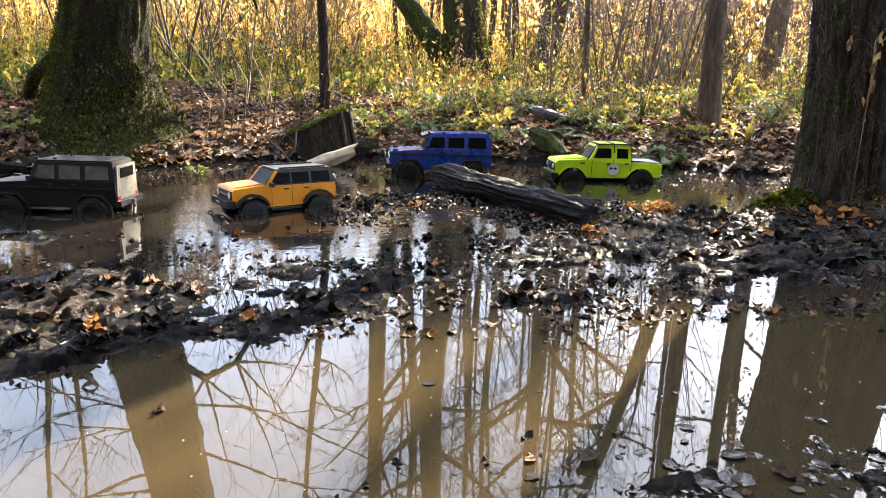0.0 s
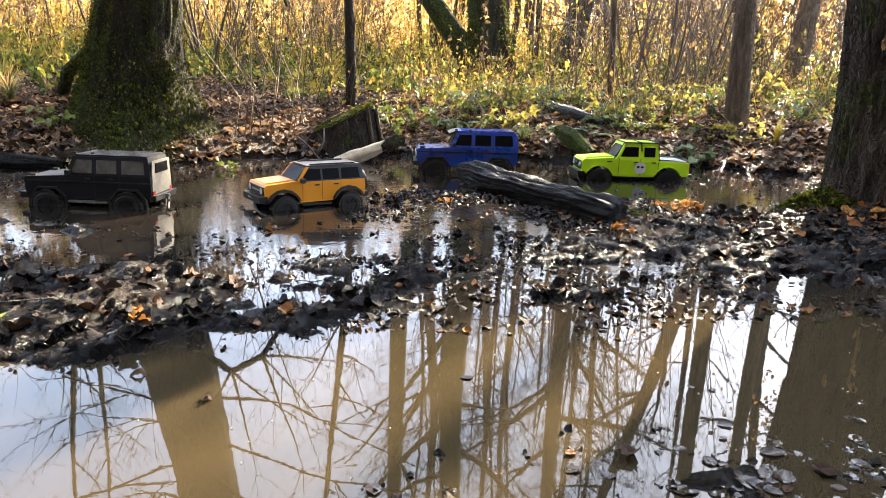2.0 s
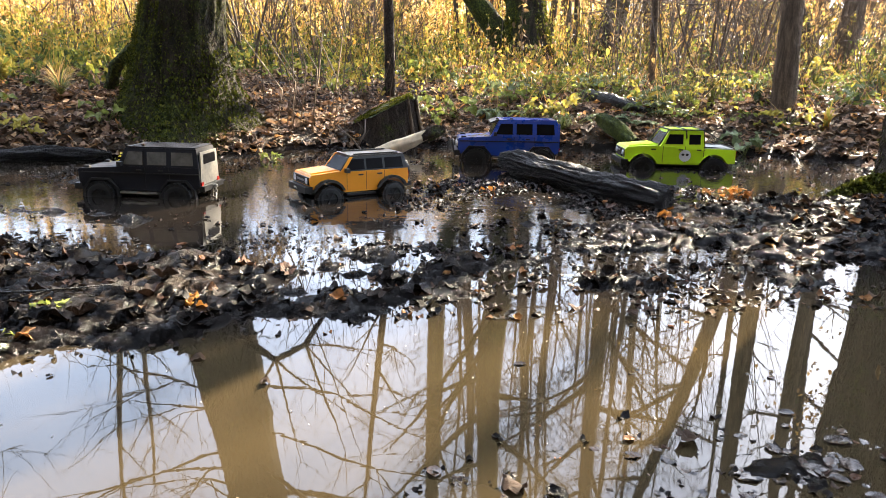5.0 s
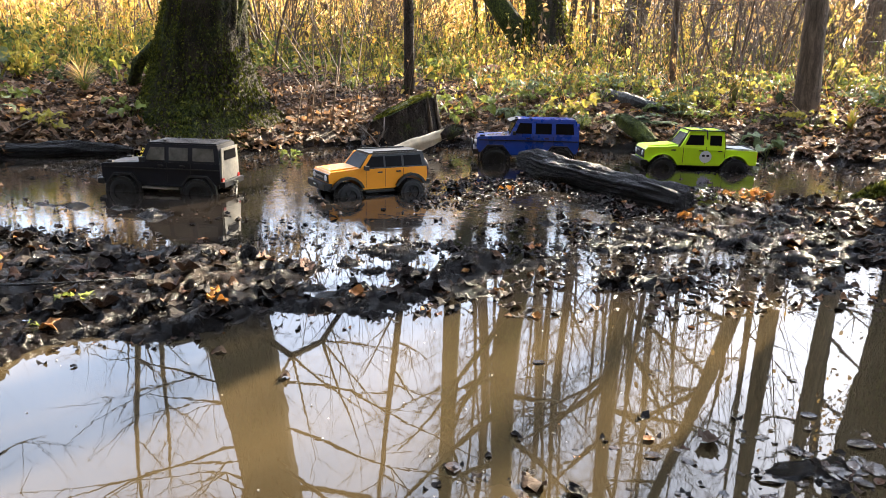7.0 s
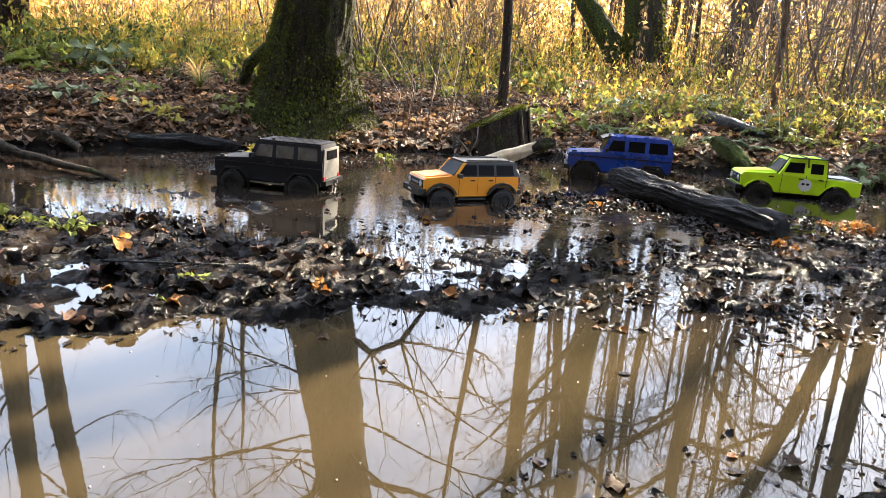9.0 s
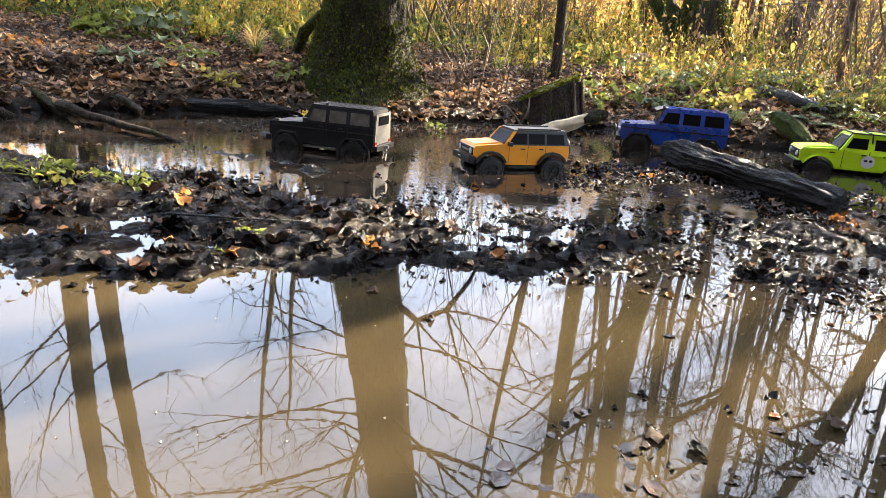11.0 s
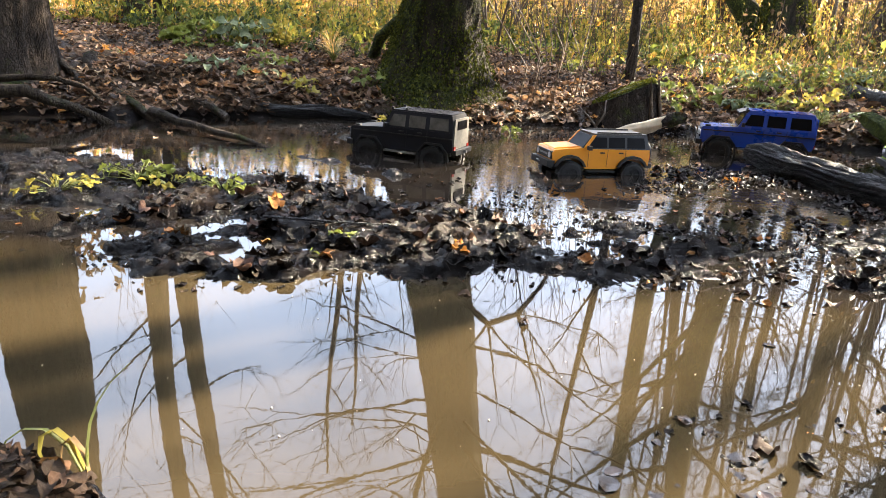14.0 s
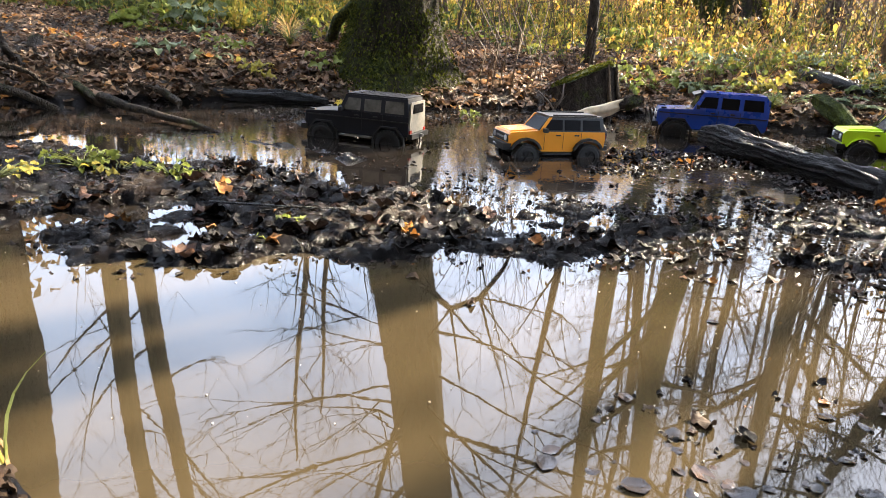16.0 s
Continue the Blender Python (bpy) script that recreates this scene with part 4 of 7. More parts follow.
def boxy_off_roader(x, y, z, heading, paint, label, visor, rear_dust, size):
    wb, hw = 0.31, 0.094
    root = truck_base("toy_truck", x, y, z, heading, wb, 0.112, size)
    r = 0.069
    front, rear = arch(wb / 2, 0.062, r, 1), arch(-wb / 2, 0.062, r, 1)
    low, belt = 0.083, 0.176
    outline = [(-0.243, 0.098)] + rear[0:0] + [(-wb / 2 - r, low + 0.006)] + rear[1:-1] + [(-wb / 2 + r, low)] + [(wb / 2 - r, low)] + front[1:-1] + [(wb / 2 + r, low + 0.004), (0.243, 0.098), (0.245, 0.158), (0.238, 0.165), (0.085, belt - 0.002), (0.07, belt), (-0.243, belt)]
    body = part("body", rounded(prism(outline, -hw, hw), 0.0025), paint, root)
    top, tw = 0.247, 0.083
    wall = lambda h: hw - 0.001 + (tw - hw) * (h - belt) / (top - belt)
    cab = bmesh.new()
    v = []
    for xx, zz in ((0.088, belt - 0.004), (0.052, top), (-0.232, top), (-0.243, belt - 0.004)):
        for s in (-1, 1):
            v.append(cab.verts.new((xx, s * wall(zz), zz)))
    for f in ((0, 1, 3, 2), (2, 3, 5, 4), (4, 5, 7, 6), (6, 7, 1, 0), (0, 2, 4, 6), (1, 7, 5, 3)):
        cab.faces.new([v[i] for i in f])
    cabin = part("cabin", rounded(cab, 0.005, 3), paint, root)
    roof = part("roof", boxed(-0.228, 0.05, -0.078, 0.078, top - 0.004, top + 0.006, r=0.004), paint, root)
    for k in range(5):
        part("roof_rib", boxed(-0.2, 0.03, -0.058 + 0.029 * k - 0.004, -0.058 + 0.029 * k + 0.004, top + 0.004, top + 0.0072, r=0.001), paint, roof)
    for k, yy in ((0.5, 0.06), (0.5, -0.06), (-0.18, 0.06), (-0.18, -0.06)):
        part("body_clip", boxed(k * 0.1, k * 0.1 + 0.012, yy - 0.003, yy + 0.003, top + 0.004, top + 0.013, r=0.001), PLASTIC, roof)
    if visor:
        part("sun_visor", prism([(0.045, top - 0.004), (0.088, top - 0.013), (0.09, top - 0.007), (0.05, top + 0.009)], -0.08, 0.08), PLASTIC, root, "black windscreen visor")
    lo, hi = belt + 0.008, top - 0.013
    for s in (1, -1):
        window(root, [(0.062, lo), (0.04, hi), (-0.018, hi), (-0.018, lo)], wall, s, PANE if rear_dust else GLASS)
        window(root, [(-0.036, lo), (-0.036, hi), (-0.113, hi), (-0.113, lo)], wall, s, PANE if rear_dust else GLASS)
        window(root, [(-0.133, lo), (-0.133, hi), (-0.216, hi), (-0.221, lo)], wall, s, PANE if rear_dust else GLASS)
        for pts in (front, rear):
            part("wheel_arch", rounded(band(pts, s * (hw - 0.004), s * (hw + 0.013), 0.008), 0.001, 1), PLASTIC, root, "wide flared wheel arch")
        part("rub_strip", boxed(-0.24, 0.235, min(s * hw, s * (hw + 0.003)), max(s * hw, s * (hw + 0.003)), 0.148, 0.153, r=0.001), PLASTIC, root, "black rubbing strip")
        for xx in (-0.026, -0.123):
            part("door_seam", boxed(xx - 0.001, xx + 0.001, min(s * (hw - 0.001), s * (hw + 0.0008)), max(s * (hw - 0.001), s * (hw + 0.0008)), 0.095, belt - 0.003, r=0.0002), PLASTIC, body)
        for xx in (-0.012, -0.1):
            part("door_handle", boxed(xx, xx + 0.02, min(s * hw, s * (hw + 0.005)), max(s * hw, s * (hw + 0.005)), 0.160, 0.166, r=0.001), PLASTIC, body)
        part("side_step", boxed(-0.075, 0.075, min(s * 0.085, s * 0.108), max(s * 0.085, s * 0.108), 0.072, 0.079), CHROME, root, "silver side step")
        mirror = part("side_mirror", boxed(0.06, 0.074, min(s * 0.094, s * 0.118), max(s * 0.094, s * 0.118), 0.178, 0.196), PLASTIC, root)
        lamp = bmesh.new()
        bmesh.ops.create_cone(lamp, cap_ends=True, segments=16, radius1=0.014, radius2=0.012, depth=0.008, matrix=Matrix.Translation((0.246, s * 0.066, 0.136)) @ Matrix.Rotation(math.pi / 2, 4, "Y"))
        part("headlight", lamp, LAMP_CLEAR, root)
        part("indicator", boxed(0.205, 0.228, s * 0.075 - 0.008, s * 0.075 + 0.008, 0.164, 0.174), PLASTIC, root)
        part("tail_light", boxed(-0.249, -0.24, s * 0.078 - 0.01, s * 0.078 + 0.01, 0.104, 0.12), LAMP_RED, root)
    slab(root, "windscreen", [(0.0835, -0.076, belt + 0.006), (0.0835, 0.076, belt + 0.006), (0.0585, 0.07, top - 0.012), (0.0585, -0.07, top - 0.012)], 0.0022, GLASS)
    grille = part("grille", boxed(0.242, 0.248, -0.045, 0.045, 0.112, 0.152), PLASTIC, root)
    for k in range(3):
        part("grille_bar", boxed(0.246, 0.251, -0.04, 0.04, 0.119 + 0.011 * k, 0.123 + 0.011 * k, r=0.001), CHROME, grille)
    badge = bmesh.new()
    bmesh.ops.create_cone(badge, cap_ends=True, segments=18, radius1=0.012, radius2=0.012, depth=0.003, matrix=Matrix.Translation((0.252, 0, 0.132)) @ Matrix.Rotation(math.pi / 2, 4, "Y"))
    part("badge", badge, CHROME, grille)
    part("front_bumper", boxed(0.235, 0.262, -0.1, 0.1, 0.083, 0.106, r=0.005), PLASTIC, root)
    bar = Heap()
    bar.tube([(0.262, -0.06, 0.09), (0.266, -0.055, 0.145), (0.266, 0.055, 0.145), (0.262, 0.06, 0.09)], [0.004] * 4, 8)
    part("bull_bar", bar.mesh("bull_bar", PLASTIC), PLASTIC, root)
    part("number_plate", boxed(0.261, 0.264, -0.026, 0.026, 0.088, 0.1, r=0.0008), WHITE, root, "small white plate")
    part("rear_bumper", boxed(-0.262, -0.24, -0.095, 0.095, 0.085, 0.105, r=0.004), PLASTIC, root)
    tail = slab(root, "tailgate", [(-0.2445, -0.088, 0.108), (-0.2445, -0.078, top - 0.012), (-0.2445, 0.078, top - 0.012), (-0.2445, 0.088, 0.108)], 0.0025, DUST if rear_dust else paint, "pale dusty tailgate" if rear_dust else "")
    slab(root, "rear_window", [(-0.2475, -0.055, belt + 0.012), (-0.2475, -0.052, top - 0.022), (-0.2475, 0.052, top - 0.022), (-0.2475, 0.055, belt + 0.012)], 0.0025, GLASS)
    part("tow_hook", boxed(-0.275, -0.258, -0.006, 0.006, 0.088, 0.1), CHROME, root)
    return tagged(root, label, "toy truck", "trail of model trucks")


def hard_top_truck(x, y, z, heading, size):
    wb, hw = 0.31, 0.095
    root = truck_base("toy_truck", x, y, z, heading, wb, 0.115, size)
    r = 0.073
    front, rear = arch(wb / 2, 0.062, r), arch(-wb / 2, 0.062, r)
    low, belt = 0.082, 0.172
    outline = [(-0.238, 0.1)] + [p for p in rear if p[1] > low] + [(-wb / 2 + r + 0.006, low), (wb / 2 - r - 0.006, low)] + [p for p in front if p[1] > low] + [(0.238, 0.112), (0.242, 0.15), (0.232, 0.166), (0.1, belt + 0.004), (0.08, belt), (-0.238, belt), (-0.242, 0.14)]
    body = part("body", rounded(prism(outline, -hw, hw), 0.003), PAINT_ORANGE, root)
    part("bonnet", rounded(prism([(0.23, 0.164), (0.222, 0.172), (0.11, 0.181), (0.085, 0.176)], -0.07, 0.07), 0.002), PAINT_ORANGE, root, "raised orange bonnet")
    top, tw = 0.234, 0.08
    wall = lambda h: hw - 0.002 + (tw - hw) * (h - belt) / (top - belt)
    cab = bmesh.new()
    v = []
    for xx, zz in ((0.092, belt - 0.004), (0.042, top - 0.004), (-0.226, top), (-0.238, belt - 0.004)):
        for s in (-1, 1):
            v.append(cab.verts.new((xx, s * wall(zz), zz)))
    for f in ((0, 1, 3, 2), (2, 3, 5, 4), (4, 5, 7, 6), (6, 7, 1, 0), (0, 2, 4, 6), (1, 7, 5, 3)):
        cab.faces.new([v[i] for i in f])
    part("cabin", rounded(cab, 0.004, 3), PLASTIC, root, "black hard-top cabin")
    roof = part("roof", boxed(-0.225, 0.04, -0.077, 0.077, top - 0.003, top + 0.006, r=0.004), make_plain("dark_hardtop", (0.06, 0.056, 0.052), 0.3), root, "glossy dark hard top")
    for s in (1, -1):
        part("roof_rail", boxed(-0.2, 0.02, s * 0.066 - 0.003, s * 0.066 + 0.003, top + 0.006, top + 0.012, r=0.001), PLASTIC, roof)
    lo, hi = belt + 0.006, top - 0.01
    for s in (1, -1):
        window(root, [(0.068, lo), (0.036, hi), (-0.022, hi), (-0.022, lo)], wall, s, GLASS)
        window(root, [(-0.032, lo), (-0.032, hi), (-0.112, hi), (-0.112, lo)], wall, s, GLASS)
        window(root, [(-0.124, lo), (-0.124, hi), (-0.21, hi), (-0.216, lo)], wall, s, GLASS)
        slab(root, "pillar", [(0.098, s * 0.093, belt - 0.004), (0.082, s * 0.0945, belt - 0.004), (0.031, s * 0.0825, top), (0.047, s * 0.0815, top)], 0.003, PAINT_ORANGE)
        for pts in (front, rear):
            part("wheel_arch", rounded(band([p for p in pts if p[1] > 0.07], s * (hw - 0.004), s * (hw + 0.016), 0.011), 0.0015, 1), PLASTIC, root, "black wheel-arch flare")
        for xx in (-0.012, -0.105):
            part("door_handle", boxed(xx, xx + 0.022, min(s * hw, s * (hw + 0.005)), max(s * hw, s * (hw + 0.005)), 0.153, 0.159, r=0.001), PLASTIC, body)
        for xx in (0.066, -0.028, -0.118):
            part("door_seam", boxed(xx - 0.0008, xx + 0.0008, min(s * (hw - 0.001), s * (hw + 0.0008)), max(s * (hw - 0.001), s * (hw + 0.0008)), 0.09, belt - 0.003, r=0.0002), PLASTIC, body)
        part("side_mirror", boxed(0.062, 0.078, min(s * 0.096, s * 0.124), max(s * 0.096, s * 0.124), 0.17, 0.188, r=0.004), PLASTIC, root)
        part("rock_slider", boxed(-0.07, 0.07, min(s * 0.085, s * 0.104), max(s * 0.085, s * 0.104), 0.068, 0.076), PLASTIC, root)
        lamp = bmesh.new()
        bmesh.ops.create_cone(lamp, cap_ends=True, segments=18, radius1=0.015, radius2=0.013, depth=0.008, matrix=Matrix.Translation((0.243, s * 0.068, 0.14)) @ Matrix.Rotation(math.pi / 2, 4, "Y"))
        part("headlight", lamp, LAMP_CLEAR, root)
        part("tail_light", boxed(-0.246, -0.236, s * 0.082 - 0.008, s * 0.082 + 0.008, 0.125, 0.156), LAMP_RED, root)
    grille = part("grille", boxed(0.236, 0.245, -0.09, 0.09, 0.123, 0.157, r=0.004), PLASTIC, root)
    for k in range(6):   # raised lettering, as plain bars
        part("letter_bar", boxed(0.244, 0.247, -0.04 + 0.0145 * k, -0.031 + 0.0145 * k, 0.136, 0.145, r=0.0006), CHROME, grille)
    part("front_bumper", boxed(0.228, 0.265, -0.098, 0.098, 0.09, 0.118, r=0.006), PLASTIC, root)
    hook = Heap()
    hook.tube([(0.266, 0.01, 0.1), (0.272, 0.01, 0.108), (0.272, -0.01, 0.108), (0.266, -0.01, 0.1)], [0.003] * 4, 6)
    part("tow_shackle", hook.mesh("tow_shackle", CHROME), CHROME, root)
    slab(root, "windscreen", [(0.0905, -0.08, belt + 0.004), (0.0905, 0.08, belt + 0.004), (0.0475, 0.072, top - 0.007), (0.0475, -0.072, top - 0.007)], 0.002, GLASS)
    slab(root, "rear_window", [(-0.2375, -0.07, belt + 0.008), (-0.2315, -0.066, top - 0.014), (-0.2315, 0.066, top - 0.014), (-0.2375, 0.07, belt + 0.008)], 0.002, GLASS)
    part("rear_bumper", boxed(-0.258, -0.236, -0.092, 0.092, 0.088, 0.11, r=0.004), PLASTIC, root)
    spare = bmesh.new()
    bmesh.ops.create_cone(spare, cap_ends=True, segments=24, radius1=0.05, radius2=0.046, depth=0.03, matrix=Matrix.Translation((-0.262, 0, 0.148)) @ Matrix.Rotation(math.pi / 2, 4, "Y"))
    part("spare_wheel", rounded(spare, 0.006), RUBBER, root)
    return tagged(root, "amber orange model truck with black hard top in muddy water", "toy truck", "trail of model trucks")


def pickup(x, y, z, heading, size):
    wb, hw = 0.335, 0.094
    root = truck_base("toy_truck", x, y, z, heading, wb, 0.11, size)
    r = 0.069
    front, rear = arch(wb / 2, 0.064, r), arch(-wb / 2, 0.064, r)
    low, belt = 0.083, 0.166
    outline = [(-0.27, 0.09), (-wb / 2 - r - 0.004, 0.088)] + [p for p in rear if p[1] > 0.088] + [(-wb / 2 + r, low), (wb / 2 - r, low)] + [p for p in front if p[1] > 0.088] + [(wb / 2 + r + 0.004, 0.1), (0.252, 0.1), (0.255, 0.15), (0.242, 0.163), (0.1, 0.172), (0.085, belt), (-0.27, belt - 0.012)]
    body = part("body", rounded(prism(outline, -hw, hw), 0.003), PAINT_LIME, root)
    top, tw = 0.24, 0.08
    wall = lambda h: hw - 0.001 + (tw - hw) * (h - belt) / (top - belt)
    cab = bmesh.new()
    v = []
    for xx, zz in ((0.092, belt - 0.004), (0.048, top), (-0.112, top), (-0.122, belt - 0.014)):
        for s in (-1, 1):
            v.append(cab.verts.new((xx, s * wall(zz), zz)))
    for f in ((0, 1, 3, 2), (2, 3, 5, 4), (4, 5, 7, 6), (6, 7, 1, 0), (0, 2, 4, 6), (1, 7, 5, 3)):
        cab.faces.new([v[i] for i in f])
    part("cabin", rounded(cab, 0.004, 3), PAINT_LIME, root)
    roof = part("roof", boxed(-0.108, 0.045, -0.077, 0.077, top - 0.003, top + 0.005, r=0.004), PAINT_LIME, root)
    def tube_part(points, rad):
        h = Heap()
        h.tube(points, [rad] * len(points), 7)
        return part("cage_tube", h.mesh("cage_tube", PLASTIC), PLASTIC, root, "thin black roll-cage tube")

    for s in (1, -1):
        e = s * 0.09
        tube_part([(0.1, e * 1.02, 0.168), (0.054, e * 0.92, top + 0.004), (-0.115, e * 0.92, top + 0.006), (-0.122, e * 1.02, 0.15)], 0.0035)
        tube_part([(-0.03, e * 0.92, top + 0.005), (-0.034, e * 0.97, 0.205)], 0.003)
        tube_part([(-0.118, e * 0.92, top + 0.002), (-0.262, e * 1.0, 0.163), (-0.12, e * 1.0, 0.166)], 0.0035)
    for xx in (0.05, -0.03, -0.115):
        tube_part([(xx, -0.083, top + 0.006), (xx, 0.083, top + 0.006)], 0.0032)
    tube_part([(-0.262, -0.09, 0.163), (-0.262, 0.09, 0.163)], 0.0032)
    part("bed_cover", boxed(-0.262, -0.128, -0.083, 0.083, 0.153, 0.161, r=0.003), make_plain("grey_bed_cover", (0.5, 0.49, 0.45), 0.45), root, "pale grey pickup bed cover")
    lo, hi = belt + 0.012, top - 0.016
    for s in (1, -1):
        window(root, [(0.068, lo), (0.047, hi), (-0.018, hi), (-0.018, lo)], wall, s, GLASS)
        window(root, [(-0.046, lo), (-0.046, hi), (-0.1, hi), (-0.1, lo)], wall, s, GLASS)
        for pts in (front, rear):
            part("wheel_arch", band([p for p in pts if p[1] > 0.09], s * (hw - 0.004), s * (hw + 0.006), 0.004), PAINT_LIME, root)
        for xx in (0.075, -0.03, -0.118):
            part("door_seam", boxed(xx - 0.001, xx + 0.001, min(s * (hw - 0.001), s * (hw + 0.001)), max(s * (hw - 0.001), s * (hw + 0.001)), 0.09, belt + 0.004, r=0.0002), PLASTIC, body)
        for xx in (-0.018, -0.105):
            part("door_handle", boxed(xx, xx + 0.02, min(s * hw, s * (hw + 0.004)), max(s * hw, s * (hw + 0.004)), 0.15, 0.155, r=0.001), PLASTIC, body)
        part("side_vent", boxed(0.11, 0.132, min(s * hw, s * (hw + 0.002)), max(s * hw, s * (hw + 0.002)), 0.15, 0.156, r=0.0006), PLASTIC, body)
        st = bmesh.new()
        bmesh.ops.create_cone(st, cap_ends=True, segments=28, radius1=0.028, radius2=0.028, depth=0.002, matrix=Matrix.Translation((-0.03, s * (hw + 0.001), 0.125)) @ Matrix.Rotation(math.pi / 2, 4, "X"))
        sticker = part("sticker", st, WHITE, root, "round white sticker with dark blots")
        for dx, dz in ((-0.010, 0.005), (0.010, 0.005)):
            blot = bmesh.new()
            bmesh.ops.create_cone(blot, cap_ends=True, segments=14, radius1=0.0065, radius2=0.0065, depth=0.001, matrix=Matrix.Translation((-0.03 + dx, s * (hw + 0.0026), 0.125 + dz)) @ Matrix.Rotation(math.pi / 2, 4, "X") @ Matrix.Diagonal((1.15, 0.85, 1, 1)))
            part("blot", blot, PLASTIC, sticker)
        lamp = bmesh.new()
        bmesh.ops.create_cone(lamp, cap_ends=True, segments=16, radius1=0.012, radius2=0.011, depth=0.008, matrix=Matrix.Translation((0.257, s * 0.062, 0.134)) @ Matrix.Rotation(math.pi / 2, 4, "Y"))
        part("headlight", lamp, LAMP_CLEAR, root)
        part("tail_light", boxed(-0.275, -0.268, s * 0.08 - 0.007, s * 0.08 + 0.007, 0.115, 0.145), LAMP_RED, root)
        part("lamp_panel", boxed(0.25, 0.256, s * 0.066 - 0.02, s * 0.066 + 0.02, 0.112, 0.152), PLASTIC, root)
    grille = part("grille", boxed(0.25, 0.258, -0.04, 0.04, 0.112, 0.152), PLASTIC, root)
    for k in range(4):
        part("grille_bar", boxed(0.257, 0.26, -0.036, 0.036, 0.117 + 0.009 * k, 0.120 + 0.009 * k, r=0.0008), PLASTIC, grille)
    part("maker_badge", boxed(0.259, 0.261, -0.018, 0.018, 0.137, 0.145, r=0.001), CHROME, grille)
    part("front_bumper", boxed(0.24, 0.272, -0.1, 0.1, 0.082, 0.104, r=0.005), PLASTIC, root)
    part("rear_bumper", boxed(-0.285, -0.268, -0.09, 0.09, 0.086, 0.1, r=0.004), PLASTIC, root)
    slab(root, "windscreen", [(0.0885, -0.078, belt + 0.008), (0.0885, 0.078, belt + 0.008), (0.0525, 0.069, top - 0.012), (0.0525, -0.069, top - 0.012)], 0.002, GLASS)
    part("bonnet", rounded(prism([(0.235, 0.163), (0.225, 0.168), (0.11, 0.178), (0.095, 0.172)], -0.062, 0.062), 0.002), PAINT_LIME, root)
    return tagged(root, "fluorescent lime model pickup with black roll cage and round sticker", "toy truck", "trail of model trucks")


def aim(hx, hy):
    return math.degrees(math.atan2(hy, hx))


boxy_off_roader(-1.375, 2.43, -0.05, aim(-0.99, -0.03), PAINT_BLACK, "satin black model off-roader with dusty tailgate in the pool", False, True, 0.91)
boxy_off_roader(-0.10, 3.62, -0.046, aim(-0.99, -0.12), PAINT_BLUE, "metallic blue model off-roader behind the fallen log", True, False, 1.03)
hard_top_truck(-0.66, 2.59, -0.049, aim(-0.787, -0.615), 0.83)
pickup(0.73, 3.64, -0.066, aim(-0.992, -0.1), 1.03)

# ---------------------------------------------------------------- logs, stump, roots
def log_mesh(name, pts, radii, material, sides=20, rough=0.16, seed=0):
    dense, rr = [], []
    for i in range(len(pts) - 1):
        a, b = Vector(pts[i]), Vector(pts[i + 1])
        k = max(2, int((b - a).length / (0.03 if sides < 60 else 0.012)))
        for j in range(k):
            dense.append(a.lerp(b, j / k))
            rr.append(radii[i] + (radii[i + 1] - radii[i]) * j / k)
    dense.append(Vector(pts[-1]))
    rr.append(radii[-1])
    verts, faces = [], []
    per = 1.0 if sides < 60 else 0.3   # finer rings, same bark
    d = (dense[-1] - dense[0]).normalized()
    a = d.cross(Vector((0, 0, 1))).normalized()
    b = a.cross(d)
    for i, (p, r) in enumerate(zip(dense, rr)):
        for k in range(sides):
            ang = 2 * math.pi * k / sides
            c, s = math.cos(ang), math.sin(ang)
            f = 1 + rough * (noise.fractal(Vector((c * 1.6 + seed, s * 1.6, i * 0.22 * per)), 0.7, 2.3, 5) + 0.6 * noise.noise(Vector((c * 5, s * 5 + seed, i * 0.06 * per))))
            if i in (0, len(dense) - 1):
                f *= 0.9
            if sides >= 60:   # cracked bark along the log
                f += 0.06 * min(1.0, 3 * abs(noise.noise(Vector((c * 3.2, s * 3.2 + seed, i * 0.03))))) + 0.03 * noise.noise(Vector((c * 9, s * 9, i * 0.08)))
            verts.append(tuple(p + (a * c + b * s) * r * f))
    for i in range(len(dense) - 1):
        for k in range(sides):
            k2 = (k + 1) % sides
            faces.append((i * sides + k, i * sides + k2, (i + 1) * sides + k2, (i + 1) * sides + k))
    faces.append(tuple(range(sides)))
    faces.append(tuple((len(dense) - 1) * sides + k for k in range(sides))[::-1])
    return mesh_arrays(name, verts, faces, material, True)


def fallen(name, label, category, pts, radii, material, **kw):
    return tagged(new(name, log_mesh(name, pts, radii, material, **kw)), label, category)


fallen("fallen_log", "wet black rotten log lying in the mud", "log", [(-0.11, 3.30, 0.05), (-0.04, 3.19, 0.052), (0.06, 3.05, 0.036), (0.15, 2.92, 0.042), (0.25, 2.80, 0.028), (0.36, 2.66, 0.032), (0.44, 2.56, 0.022), (0.485, 2.51, 0.018)], [0.034, 0.052, 0.058, 0.05, 0.056, 0.05, 0.056, 0.05], BARK_LOG, sides=72, rough=0.34, seed=3)
fallen("sunken_log", "dark waterlogged log half sunk at the shore", "log", [(-2.75, 2.8, 0.02), (-2.5, 2.98, 0.03), (-2.25, 3.1, 0.035), (-2.0, 3.22, 0.02)], [0.018, 0.032, 0.034, 0.02], BARK_WET, sides=40, rough=0.45, seed=8)
fallen("mossy_stick", "short mossy green branch stub on the bank", "branch", [(0.45, 4.46, 0.17), (0.53, 4.32, 0.12), (0.62, 4.19, 0.04)], [0.04, 0.052, 0.045], MOSS_BARK, sides=24, rough=0.3, seed=5)
